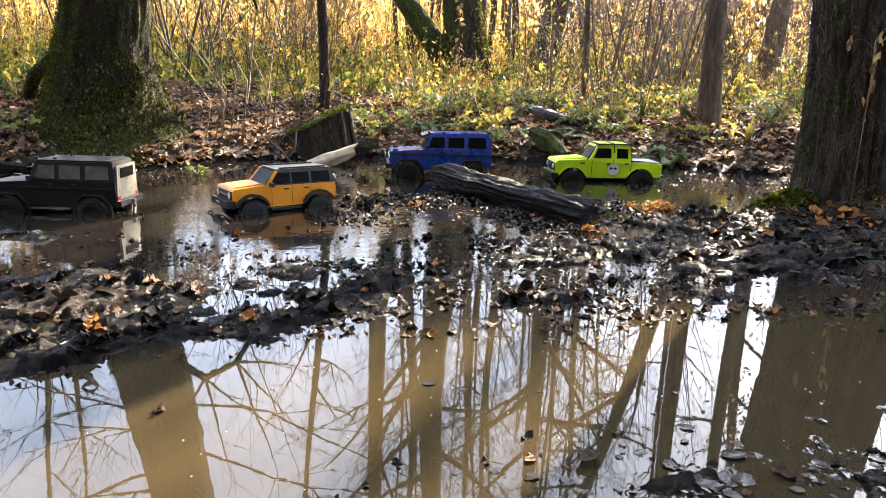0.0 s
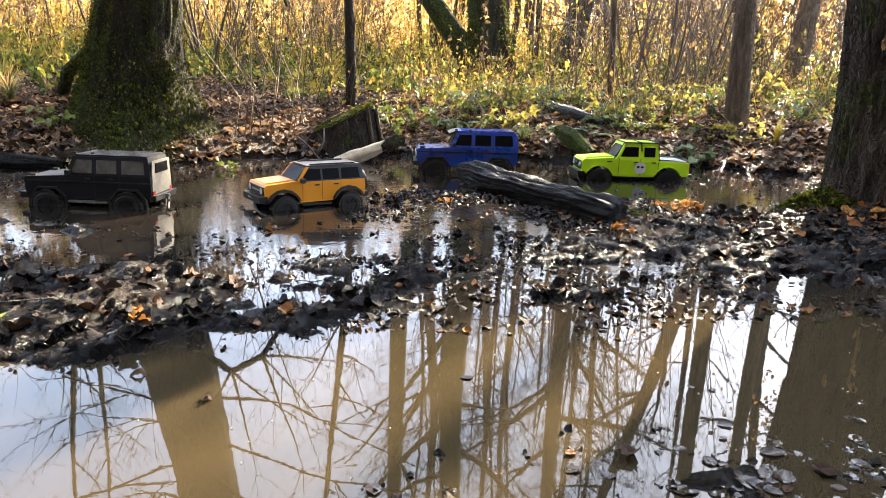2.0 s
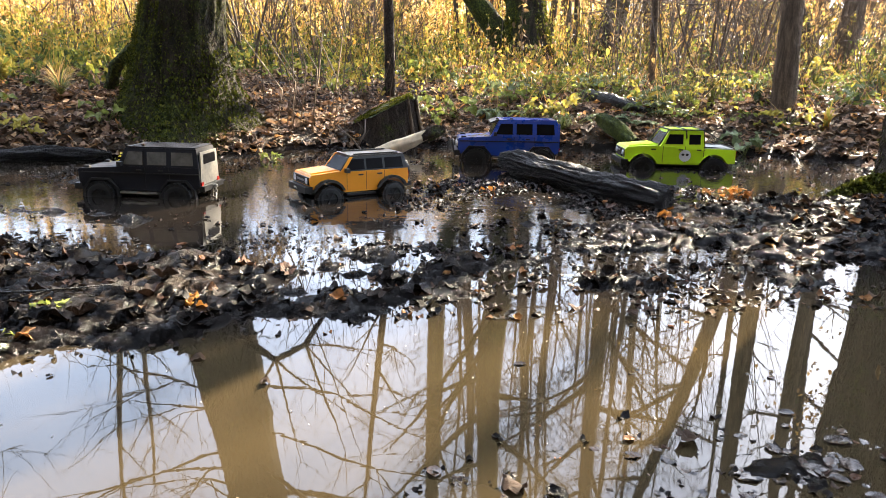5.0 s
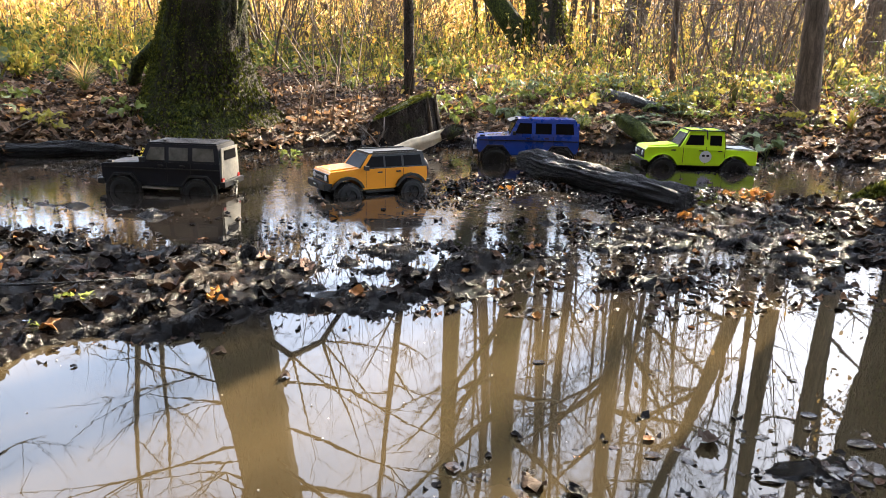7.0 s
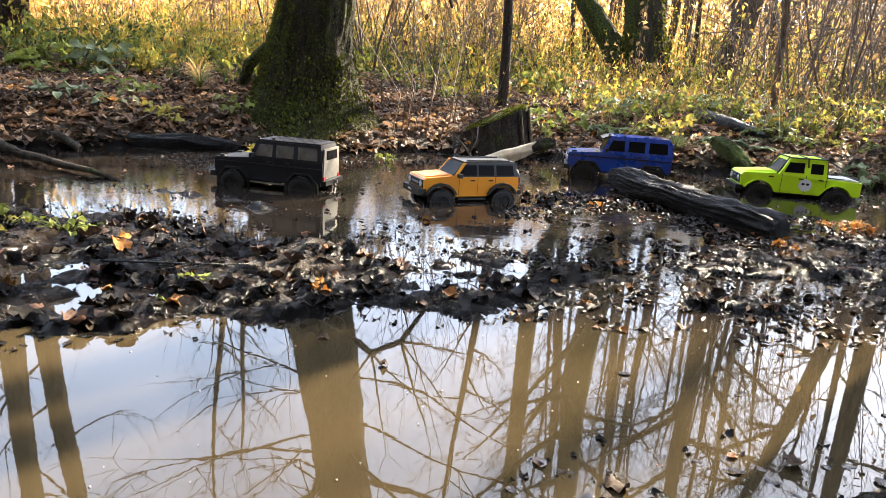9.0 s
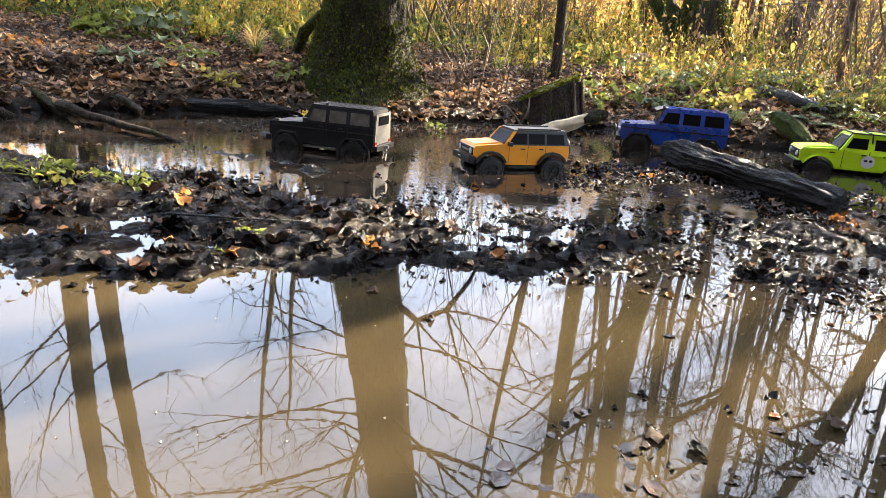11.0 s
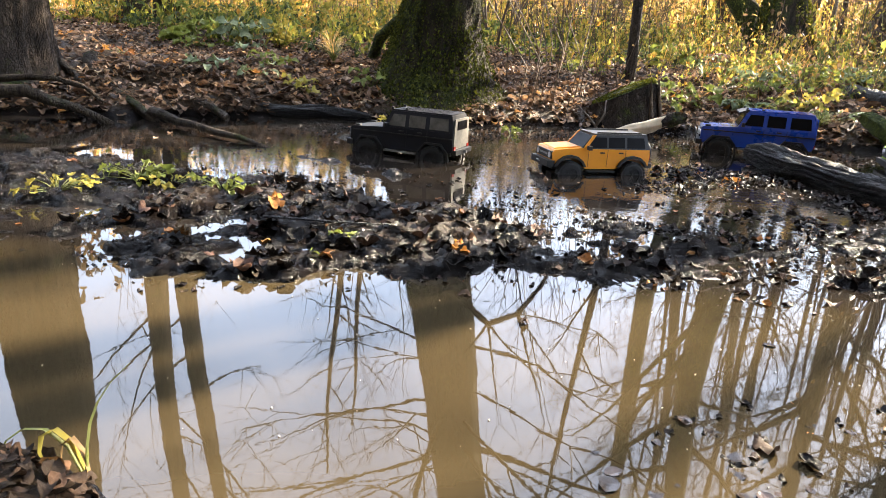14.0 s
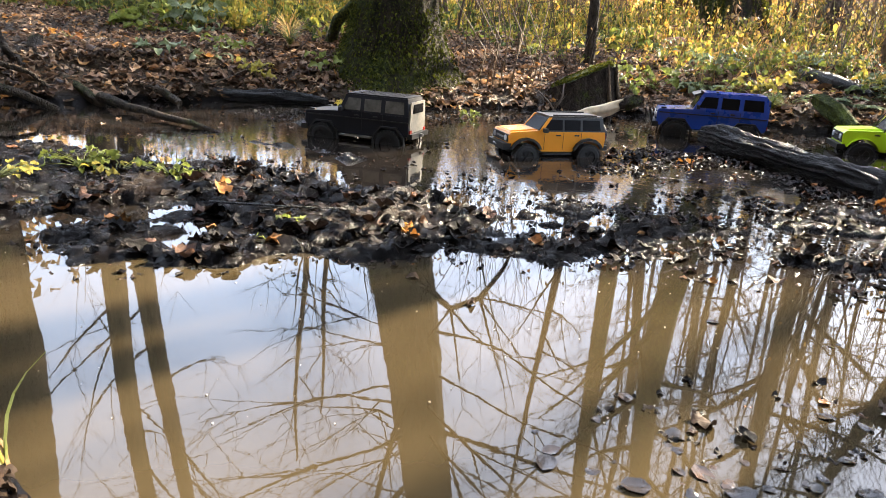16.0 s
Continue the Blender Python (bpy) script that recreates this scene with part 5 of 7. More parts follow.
billet = fallen("split_billet", "pale split piece of wood leaning at the stump", "wood", [(-0.80, 3.72, 0.015), (-0.72, 3.78, 0.035), (-0.64, 3.82, 0.06), (-0.55, 3.87, 0.095)], [0.022, 0.034, 0.03, 0.03], WOOD_PALE, sides=22, rough=0.45, seed=6)
part("bark_end", log_mesh("bark_end", [(-0.575, 3.86, 0.083), (-0.53, 3.88, 0.10), (-0.49, 3.895, 0.115), (-0.45, 3.91, 0.125)], [0.031, 0.036, 0.03, 0.014], BARK_DARK, 18, 0.5, 4), BARK_DARK, billet, "dark broken end still in its bark")
fallen("rotten_log", "reddish rotten log end among green leaves", "log", [(-0.66, 6.9, 0.385), (-0.50, 6.8, 0.40), (-0.34, 6.85, 0.38)], [0.045, 0.055, 0.04], CLAY, sides=14, seed=7)
fallen("rotten_bough", "dark mouldering bough under fallen leaves", "branch", [(0.42, 5.25, 0.27), (0.60, 5.0, 0.23), (0.78, 4.85, 0.19)], [0.05, 0.055, 0.03], BARK_WET, sides=12, seed=9)
fallen("low_bough", "mossy fallen bough resting against the trunk", "branch", [(-2.08, 3.88, 0.62), (-2.25, 3.97, 0.54), (-2.42, 4.05, 0.43), (-2.52, 4.1, 0.24)], [0.03, 0.032, 0.036, 0.04], BARK_MOSS, sides=12, seed=10)
fallen("old_stump", "dark rotten stump in sunlit weeds", "stump", [(-0.31, 6.7, 0.34), (-0.31, 6.7, 0.55), (-0.31, 6.7, 0.575)], [0.19, 0.17, 0.13], BARK_WET, sides=20, seed=12)

# the sawn stump: a slanting cut grown over with moss
def cut(x, y):
    """Height of the slanting cut."""
    return 0.168 + 0.47 * min(x, 0.15) - 0.35 * max(0.0, x - 0.15) + 0.16 * y


bm = bmesh.new()
ring_lo, ring_hi = [], []
for k in range(40):
    a = 2 * math.pi * k / 40
    f = 1 + 0.06 * math.sin(3 * a) + 0.05 * math.sin(7 * a + 1) + 0.03 * math.sin(17 * a)
    x, y = 0.19 * math.cos(a) * f, 0.15 * math.sin(a) * f
    ring_lo.append([bm.verts.new((x * q * (1 + 0.05 * noise.noise(Vector((x * 14, y * 14, q * 6)))), y * q * (1 + 0.05 * noise.noise(Vector((y * 14, x * 14, q * 6)))), -0.1 + u * (cut(x, y) + 0.1))) for u, q in ((0.0, 1.42), (0.35, 1.24), (0.6, 1.12), (0.85, 1.04))])
    ring_hi.append(bm.verts.new((x, y, cut(x, y))))
for k in range(40):
    k2 = (k + 1) % 40
    for i in range(3):
        bm.faces.new((ring_lo[k][i], ring_lo[k2][i], ring_lo[k2][i + 1], ring_lo[k][i + 1]))
    bm.faces.new((ring_lo[k][3], ring_lo[k2][3], ring_hi[k2], ring_hi[k]))
stump = new("tree_stump")
stump.location = (-0.86, 4.25, 0.04)
part("stump_side", bm, BARK_DARK, stump, "dark ribbed bark", True)
bm = bmesh.new()
c = bm.verts.new((0.0, 0, cut(0, 0) + 0.014))
rings = []
for q in (0.35, 0.7, 1.0):
    rings.append([])
    for k in range(40):
        a = 2 * math.pi * k / 40
        f = 1 + 0.06 * math.sin(3 * a) + 0.05 * math.sin(7 * a + 1) + 0.03 * math.sin(17 * a)
        x, y = 0.19 * math.cos(a) * f * q * 1.02, 0.15 * math.sin(a) * f * q * 1.02
        rings[-1].append(bm.verts.new((x, y, cut(x, y) + 0.002 + 0.012 * (1 - q * q) + 0.006 * noise.noise(Vector((x * 30, y * 30, 0))))))
for k in range(40):
    k2 = (k + 1) % 40
    bm.faces.new((c, rings[0][k], rings[0][k2]))
    for i in (0, 1):
        bm.faces.new((rings[i][k], rings[i + 1][k], rings[i + 1][k2], rings[i][k2]))
part("stump_top", bm, MOSS_BARK, stump, "moss-grown sawn top", True)
rnd = random.Random(14)
for k in range(2):   # torn strips of bark on the high side
    a = radians(-30 + 24 * k + rnd.uniform(-5, 5))
    x, y = 0.192 * math.cos(a), 0.152 * math.sin(a)
    top = cut(x, y) + rnd.uniform(-0.01, 0.035)
    strip = [(x * 1.35, y * 1.35, -0.06), (x * 1.17, y * 1.17, 0.35 * top), (x * 1.08, y * 1.08, 0.7 * top), (x * 1.03, y * 1.03, top)]
    part("bark_strip", log_mesh("bark_strip", strip, [0.014, 0.011, 0.009, 0.004], BARK_GREY, 9, 0.4, k), BARK_GREY, stump)
tagged(stump, "slanting sawn stump with a moss-green top", "stump")

# roots and boughs at the corner tree
rnd = random.Random(51)
for pts, r in (([(-3.3, 1.9, 0.10), (-3.15, 1.95, 0.12), (-3.05, 2.0, 0.13), (-2.96, 2.05, 0.09), (-2.88, 2.12, 0.06), (-2.74, 2.18, 0.0)], 0.034),
               ([(-3.5, 2.08, 0.15), (-3.35, 2.1, 0.155), (-3.23, 2.15, 0.17), (-3.1, 2.2, 0.17), (-2.98, 2.25, 0.14), (-2.94, 2.31, 0.07)], 0.02),
               ([(-3.72, 2.65, 0.37), (-3.65, 2.6, 0.31), (-3.54, 2.55, 0.23), (-3.36, 2.5, 0.17), (-3.17, 2.42, 0.1), (-3.02, 2.34, 0.0)], 0.032),
               ([(-3.52, 2.75, 0.24), (-3.47, 2.7, 0.2), (-3.28, 2.6, 0.13), (-3.03, 2.5, 0.08), (-2.86, 2.44, 0.045), (-2.68, 2.38, -0.01)], 0.042),
               ([(-3.42, 2.9, 0.24), (-3.2, 2.86, 0.19), (-3.02, 2.74, 0.10), (-2.85, 2.7, 0.03)], 0.016),
               ([(-3.0, 2.78, 0.09), (-2.85, 2.7, 0.055), (-2.65, 2.72, 0.045), (-2.5, 2.66, 0.01)], 0.034)):
    tagged(new("bare_root", log_mesh("bare_root", pts, [r * (1 - 0.7 * k / len(pts)) for k in range(len(pts))], BARK_FAR, 12, 0.22, rnd.randint(0, 99))), "grey weathered root reaching down to the water", "root", "roots of the corner tree")


def twig(label, pts, r, seed, forks=3, material=None):
    h, rn = Heap(), random.Random(seed)
    h.tube(pts, [r * (1 - 0.8 * k / len(pts)) for k in range(len(pts))], 8, bumps=0.3)
    for _ in range(forks):
        i = rn.randint(1, len(pts) - 1)
        limb(h, rn, pts[i], (rn.uniform(-1, 1), rn.uniform(-0.4, 0.4), rn.uniform(0, 1)), 0.12, r * 0.5, 0)
    return tagged(new("twig", h.mesh("twig", material or TWIG)), label, "twig")


twig("forked grey twig standing in the pool", [(-0.80, 3.55, -0.02), (-0.86, 3.56, 0.06), (-0.90, 3.58, 0.10), (-0.98, 3.6, 0.16)], 0.008, 3, 2)
twig("thin pale twig leaning by the stump", [(-0.86, 3.56, 0.06), (-0.83, 3.6, 0.13), (-0.84, 3.65, 0.19)], 0.006, 4, 1)
twig("dark branch lying in the shallow pool", [(-2.75, 2.42, 0.035), (-2.6, 2.33, 0.045), (-2.48, 2.31, 0.025), (-2.33, 2.24, 0.035), (-2.2, 2.22, 0.02), (-2.02, 2.17, 0.02), (-1.84, 2.15, -0.01)], 0.026, 5, 0, BARK_FAR)
twig("dead branch lying on the mud ridge", [(-1.12, 1.16, 0.04), (-0.95, 1.22, 0.04), (-0.80, 1.33, 0.032)], 0.003, 6, 2, BARK_WET)
rt = random.Random(5)
for k in range(26):
    x = rt.uniform(-2.6, 1.7)
    y = float(shore(x)) + rt.uniform(0.1, 1.6)
    z = ground_at(x, y)
    a = rt.uniform(0, 6.28)
    L = rt.uniform(0.1, 0.3)
    twig("thin dry twig lying on fallen leaves", [(x, y, z + 0.02), (x + L * math.cos(a) * 0.5, y + L * math.sin(a) * 0.5, z + 0.04 + rt.uniform(0, 0.05)), (x + L * math.cos(a), y + L * math.sin(a), z + rt.uniform(0.03, 0.14))], 0.004, k + 20, 2)

# ---------------------------------------------------------------- leaves
LEAVES = [leaf_shape(7, c, b, l, w, s, f) for c, b, l, w, s, f in
          ((1.2, -0.4, 0.0, 1.0, 1, 0.1), (-1.0, 0.4, 0.07, 1.3, 2, 0.0), (1.6, 0.3, 0.1, 1.3, 3, 0.2), (0.3, -0.6, 0.0, 1.0, 4, 0.3), (-1.2, -0.4, 0.12, 1.3, 5, -0.1), (1.8, 0.5, 0.05, 1.2, 6, 0.3))]
LOW = [leaf_shape(4, c, b, l, w, s, f) for c, b, l, w, s, f in ((1.2, -0.4, 0.0, 1.0, 1, 0.1), (-1.0, 0.4, 0.07, 1.3, 2, 0.0), (1.6, 0.3, 0.1, 1.3, 3, 0.2), (0.3, -0.6, 0.0, 1.0, 4, 0.3), (-1.2, -0.4, 0.12, 1.3, 5, -0.1))]
FLAT = [(sv * np.array([1, 1, 0.3]), sf) for sv, sf in LOW]
CHEAP = [flat_leaf(0.8, -0.4), flat_leaf(-0.6, 0.5), flat_leaf(1.4, 0.4), flat_leaf(0.2, -0.9)]


def litter(n, xr, yr, keep, size, lift, tilt, shapes, seed):
    """n leaves strewn at random where keep(x, y, z) says so."""
    g = np.random.default_rng(seed)
    x, y = g.uniform(*xr, n), g.uniform(*yr, n)
    z = height(x, y)
    ok = keep(x, y, z, g.random(n))
    x, y, z = x[ok], y[ok], np.maximum(z[ok], 0.0)
    m = len(x)
    s = g.uniform(*size, m) * (1 + 0.5 * (g.random(m) > 0.85))
    p = np.stack([x, y, z + g.uniform(*lift, m)], 1)
    return scatter(shapes, p, s, g.uniform(0, 6.28, m), g.normal(0, tilt, m), g.normal(0, tilt, m), g.integers(0, len(shapes), m))


v, f = litter(30000, (-3.4, 2.6), (2.0, 7.0), lambda x, y, z, q: (z > 0.004 + 0.02 * q) & (y > shore(x) - 0.3) & (y < shore(x) + 1.1), (0.022, 0.062), (0.001, 0.016), 0.28, LOW, 1)
stuff("leaf_litter", v, f, LITTER, "crisp brown fallen leaves covering the bank", "leaves", True)
v, f = litter(30000, (-3.4, 2.6), (3.0, 7.0), lambda x, y, z, q: (y > shore(x) + 0.9) & (q < np.interp(y - shore(x), [1, 2, 3.5], [1, 0.7, 0.3])), (0.02, 0.05), (0.002, 0.016), 0.32, CHEAP, 51)
stuff("leaf_litter", v, f, LITTER, "crisp brown fallen leaves covering the bank", "leaves", True)
v, f = litter(46000, (-7.5, -1.5), (1.5, 7.5), lambda x, y, z, q: (y > shore(x) + 0.06 + 0.12 * q) & (q < 0.8), (0.017, 0.045), (0.002, 0.016), 0.35, CHEAP, 2)
stuff("leaf_litter", v, f, LITTER, "brown leaf carpet under the trees", "leaves")
on_mud = lambda x, y, z, q: (z > -0.006) & (y < far_edge(x) + 0.1) & (q < np.interp(z, [-0.006, 0.01, 0.03], [0.3, 0.55, 1]))
v, f = litter(4200, (-2.4, 2.4), (0.55, 3.3), on_mud, (0.014, 0.04), (-0.006, 0.003), 0.15, [(sv * np.array([1, 1, 0.6]), sf) for sv, sf in LEAVES], 3)
stuff("muddy_leaves", v, f, MUDLEAF, "black mud-soaked leaves trodden into the ridge", "leaves", True)
v, f = litter(13000, (-2.0, 2.2), (0.45, 4.1), lambda x, y, z, q: (z < 0.004) & (z > -0.034) & (y < shore(x)) & (q < 0.6), (0.007, 0.022), (-0.001, 0.001), 0.04, LOW, 4)
stuff("drifting_leaves", v, f, MUDLEAF, "sodden dark leaves drifting on shallow water", "leaves", True)
v, f = litter(900, (-2.4, 2.0), (1.6, 4.2), lambda x, y, z, q: (z <= -0.03) & (q < np.interp(shore(x) - y, [0, 0.5, 1.2], [1, 0.5, 0.25])), (0.010, 0.03), (0.0, 0.002), 0.08, LOW, 5)
stuff("drifting_leaves", v, f, LITTER, "small pale leaves drifting in the pool", "leaves", True)

# brown leaves strewn over the mud before the great tree
v, f = litter(4200, (0.3, 2.2), (1.6, 3.5), lambda x, y, z, q: (z > 0.0) & (q < np.interp(x + 0.5 * y, [1.3, 2.2], [0.15, 0.75])), (0.018, 0.05), (-0.004, 0.008), 0.25, LOW, 14)
stuff("sodden_leaves", v, f, SODDEN, "wet brown leaves strewn over black mud", "leaves", True)

v, f = litter(5200, (-1.5, 1.4), (0.85, 2.6), lambda x, y, z, q: (z > 0.002) & (y < far_edge(x) + 0.1) & (q < np.interp(x, [-0.9, 0.3], [0.2, 0.6])), (0.010, 0.03), (-0.002, 0.004), 0.22, LOW, 15)
stuff("sodden_leaves", v, f, SODDEN, "wet red-brown leaf scraps on the mud ridge", "leaves", True)

# trodden leaves on the dry ground where the viewer crouches
v, f = litter(9000, (-4.5, 4.5), (-4.5, 0.1), lambda x, y, z, q: z > 0.0, (0.025, 0.06), (0.001, 0.012), 0.25, CHEAP, 17)
stuff("leaf_litter", v, f, LITTER, "trodden brown leaves behind the puddle", "leaves")

# crumbs of rotten leaf and bark that roughen the mud
v, f = litter(12000, (-2.3, 1.8), (0.5, 3.2), lambda x, y, z, q: (z > -0.016) & (y < far_edge(x) + 0.5) & (q < np.interp(z, [-0.016, 0.0, 0.02], [0.05, 0.35, 1])), (0.005, 0.019), (-0.002, 0.004), 0.55, CHEAP, 6)
stuff("mud_crumbs", v, f, CRUMB, "crumbs of black rotten leaf in the mud", "debris")

# flat brown leaves pasted on the wet film at the puddle's far rim
v, f = litter(1300, (-0.5, 1.1), (1.3, 1.95), lambda x, y, z, q: (z > -0.03) & (np.abs(y - near_edge(x) - 0.12) < 0.2) & (q < 0.6), (0.012, 0.034), (0.0, 0.003), 0.1, LOW, 7)
stuff("sodden_leaves", v, f, SODDEN, "flat brown leaves pasted on the wet mud", "leaves", True)
# leaves under a film of water where the puddle runs shallow before the viewer
v, f = litter(2600, (-0.3, 1.2), (0.55, 1.12), lambda x, y, z, q: q < np.interp(y - 0.4 * np.clip(x - 0.05, 0, 0.6), [0.70, 0.77, 0.86], [0.8, 0.25, 0.02]) * np.interp(x, [-0.2, 0.1, 0.35], [0.02, 0.5, 1]), (0.010, 0.027), (-0.0015, 0.0015), 0.05, FLAT, 9)
stuff("sodden_leaves", v, f, FILMED, "dark leaves lying in a film of water", "leaves", True)
# dark bits afloat on the pool
v, f = litter(9000, (-2.2, 1.0), (1.7, 3.6), lambda x, y, z, q: (z < 0.0) & (y < shore(x) - 0.1) & (fbm(x, y, 0.35, 3, 71) + 0.5 * step(0.5, 0.0, np.abs(x - 0.1)) > 0.35) & (q < 0.7), (0.005, 0.02), (-0.001, 0.003), 0.35, CHEAP, 8)
stuff("floating_bits", v, f, CRUMB, "dark bits of leaf and bark afloat on the pool", "debris")

v, f = litter(5200, (-0.45, 0.75), (1.75, 3.0), lambda x, y, z, q: (z < 0.0) & (fbm(x, y, 0.28, 3, 72) > 0.3) & (q < 0.5), (0.010, 0.034), (-0.001, 0.005), 0.2, LOW, 16)
stuff("drifting_leaves", v, f, MUDLEAF, "rafts of sodden dark leaves afloat before the log", "leaves", True)

# the leaves nearest to the viewer, one by one
solo = [mesh_arrays("leaf", sv, sf, LEAF_SOLO, True) for sv, sf in LEAVES]
rl = random.Random(23)
count = 0
while count < 280:
    x, y = rl.uniform(-1.5, 1.3), rl.uniform(0.8, 1.75)
    z = ground_at(x, y)
    if z < 0.006:
        continue
    ob = new("leaf", solo[rl.randrange(len(solo))])
    s = rl.uniform(0.026, 0.062)
    ob.matrix_basis = Matrix.Translation((x, y, z + 0.003)) @ pose(0, 0, 0, rl.gauss(0, 12), rl.gauss(0, 12), rl.uniform(0, 360)) @ Matrix.Diagonal((s, s, s, 1))
    ob.parent = ground
    count += 1


# ---------------------------------------------------------------- living plants
def plant(name, x, y, leaves, spread, tall, size, material, label, category, seed, stem=True):
    """A low plant: stalks with a leaf at the end of each."""
    rn = random.Random(seed)
    root = new(name)
    z = max(0.0, ground_at(x, y))
    root.location = (x, y, z - 0.01)
    shapes = {}
    for k in range(leaves):
        a, h = rn.uniform(0, 6.28), tall * rn.uniform(0.35, 1.0)
        q = spread * rn.uniform(0.2, 1.0)
        tip = Vector((math.cos(a) * q, math.sin(a) * q, h))
        stalk = Heap()
        stalk.tube([(0, 0, 0), tip * 0.5 + Vector((0, 0, h * 0.15)), tip], [0.002, 0.0014, 0.001], 4)
        part("stem", stalk.mesh("stem", GRASS), GRASS, root)
        pick = rn.randrange(4)
        if pick not in shapes:
            shapes[pick] = mesh_arrays("leaf", LEAVES[pick][0], LEAVES[pick][1], material, True)
        s = size * rn.uniform(0.6, 1.2)
        m = Matrix.Translation(tip) @ pose(0, 0, 0, rn.gauss(0, 25), rn.uniform(-10, 45), math.degrees(a)) @ Matrix.Translation((s * 0.45, 0, 0))
        part("leaf", shapes[pick], material, root).matrix_basis = m @ Matrix.Diagonal((s, s, s, 1))
    return tagged(root, label, category)


def tuft(name, x, y, blades, tall, spread, label, seed, width=0.006, material=None):
    rn = random.Random(seed)
    heap = Heap()
    for k in range(blades):
        a, h, q = rn.uniform(0, 6.28), tall * rn.uniform(0.5, 1.0), spread * rn.uniform(0.2, 1.0)
        d = Vector((math.cos(a), math.sin(a), 0))
        side = Vector((-d.y, d.x, 0)) * width * rn.uniform(0.5, 1)
        rows = []
        for j in range(6):
            u = j / 5
            p = d * (q * u * u * 1.2) + Vector((rn.uniform(-1, 1) * 0.002, 0, h * (u - 0.45 * u ** 3 * (q / spread))))
            rows.append((p - side * (1 - u * 0.9), p + side * (1 - u * 0.9)))
        vs = [tuple(p) for r in rows for p in r]
        heap.add(vs, [(2 * j, 2 * j + 1, 2 * j + 3, 2 * j + 2) for j in range(5)])
    ob = new(name, heap.mesh(name, material or GRASS))
    ob.location = (x, y, max(0.0, ground_at(x, y)) - 0.005)
    return tagged(ob, label, "grass")


tuft("grass_tuft", 0.22, 4.42, 90, 0.16, 0.16, "arching green grass tuft at the water's edge", 1, 0.004)
tuft("grass_tuft", -2.66, 3.85, 150, 0.26, 0.24, "long dry grass tuft beside the mossy trunk", 2, 0.004, STRAW)
tuft("grass_tuft", -2.55, 3.7, 80, 0.25, 0.22, "yellowing grass tuft beside the mossy trunk", 3, 0.004)
def blade(parent, points, width, material):
    """A grass blade: a folded strip along points given as (sideways, up)."""
    right = Vector((0.92, 0.39, 0))
    vs, n = [], len(points)
    for k, (side, up) in enumerate(points):
        p = right * side + Vector((0.015 * side, -0.05 * side, up))
        w = Vector((0.39, -0.92, 0.35)).normalized() * width * math.sin(math.pi * (0.2 + 0.78 * k / (n - 1)))
        vs += [tuple(p - w), tuple(p + Vector((0, 0, -0.3 * width))), tuple(p + w)]
    fs = [(3 * k + c, 3 * k + c + 1, 3 * k + c + 4, 3 * k + c + 3) for k in range(n - 1) for c in (0, 1)]
    return part("blade", mesh_arrays("blade", vs, fs, material, True), material, parent)


sprout = new("grass_sprout")
sprout.location = (-0.69, 0.305, max(0.0, ground_at(-0.69, 0.305)) + 0.004)
blade(sprout, [(0, 0), (0.004, 0.03), (0.01, 0.06), (0.02, 0.085), (0.036, 0.11), (0.058, 0.134)], 0.0036, GRASS)
blade(sprout, [(-0.005, 0), (-0.018, 0.03), (-0.04, 0.048), (-0.065, 0.046), (-0.085, 0.03), (-0.098, 0.006)], 0.0048, GRASS)
blade(sprout, [(0, 0), (-0.012, 0.035), (-0.03, 0.05), (-0.045, 0.04), (-0.05, 0.018), (-0.044, 0.004)], 0.007, YELLOW)
blade(sprout, [(0.004, 0), (0.0, 0.025), (-0.012, 0.042), (-0.024, 0.03), (-0.026, 0.012)], 0.006, DRYLEAF)
blade(sprout, [(0.002, 0), (0.004, 0.02), (0.006, 0.045)], 0.003, GRASS)
tagged(sprout, "young yellow-green grass sprout with curled blades", "grass")
tuft("grass_tuft", 1.75, 4.4, 12, 0.2, 0.1, "broad yellow drooping blades by the slim trunk", 6, 0.02, YELLOW)
for k, (x, y) in enumerate(((-0.2, 4.6), (0.9, 4.9), (-0.5, 5.4), (1.3, 5.2), (2.3, 4.6), (-3.2, 4.6), (-1.4, 5.1))):
    tuft("grass_tuft", x, y, 50, 0.18, 0.15, "thin green grass tuft on the leafy bank", 40 + k, 0.004)

shoots, rn = new("arching_shoots"), random.Random(66)
shoots.location = (-1.36, 4.0, ground_at(-1.36, 4.0) - 0.02)
for k in range(9):
    h, a = Heap(), rn.uniform(-0.65, 0.3)
    x0, y0, top = rn.uniform(-0.16, 0.26), rn.uniform(-0.08, 0.12), rn.uniform(0.9, 1.5)
    h.tube([(x0, y0, 0), (x0 + 0.02 * a + 0.05, y0, top * 0.25), (x0 + 0.4 * a, y0 + 0.02, top * 0.6), (x0 + 0.9 * a, y0 + 0.05, top)], [0.004, 0.0036, 0.003, 0.0014], 5)
    limb(h, rn, (x0 + 0.4 * a, y0 + 0.02, top * 0.6), (rn.uniform(-1, 1), 0, 0.8), 0.3, 0.0025, 0)
    part("shoot", h.mesh("shoot", WOOD_SHOOT), WOOD_SHOOT, shoots)
tagged(shoots, "pale bare shoots arching up beside the mossy trunk", "shoots")

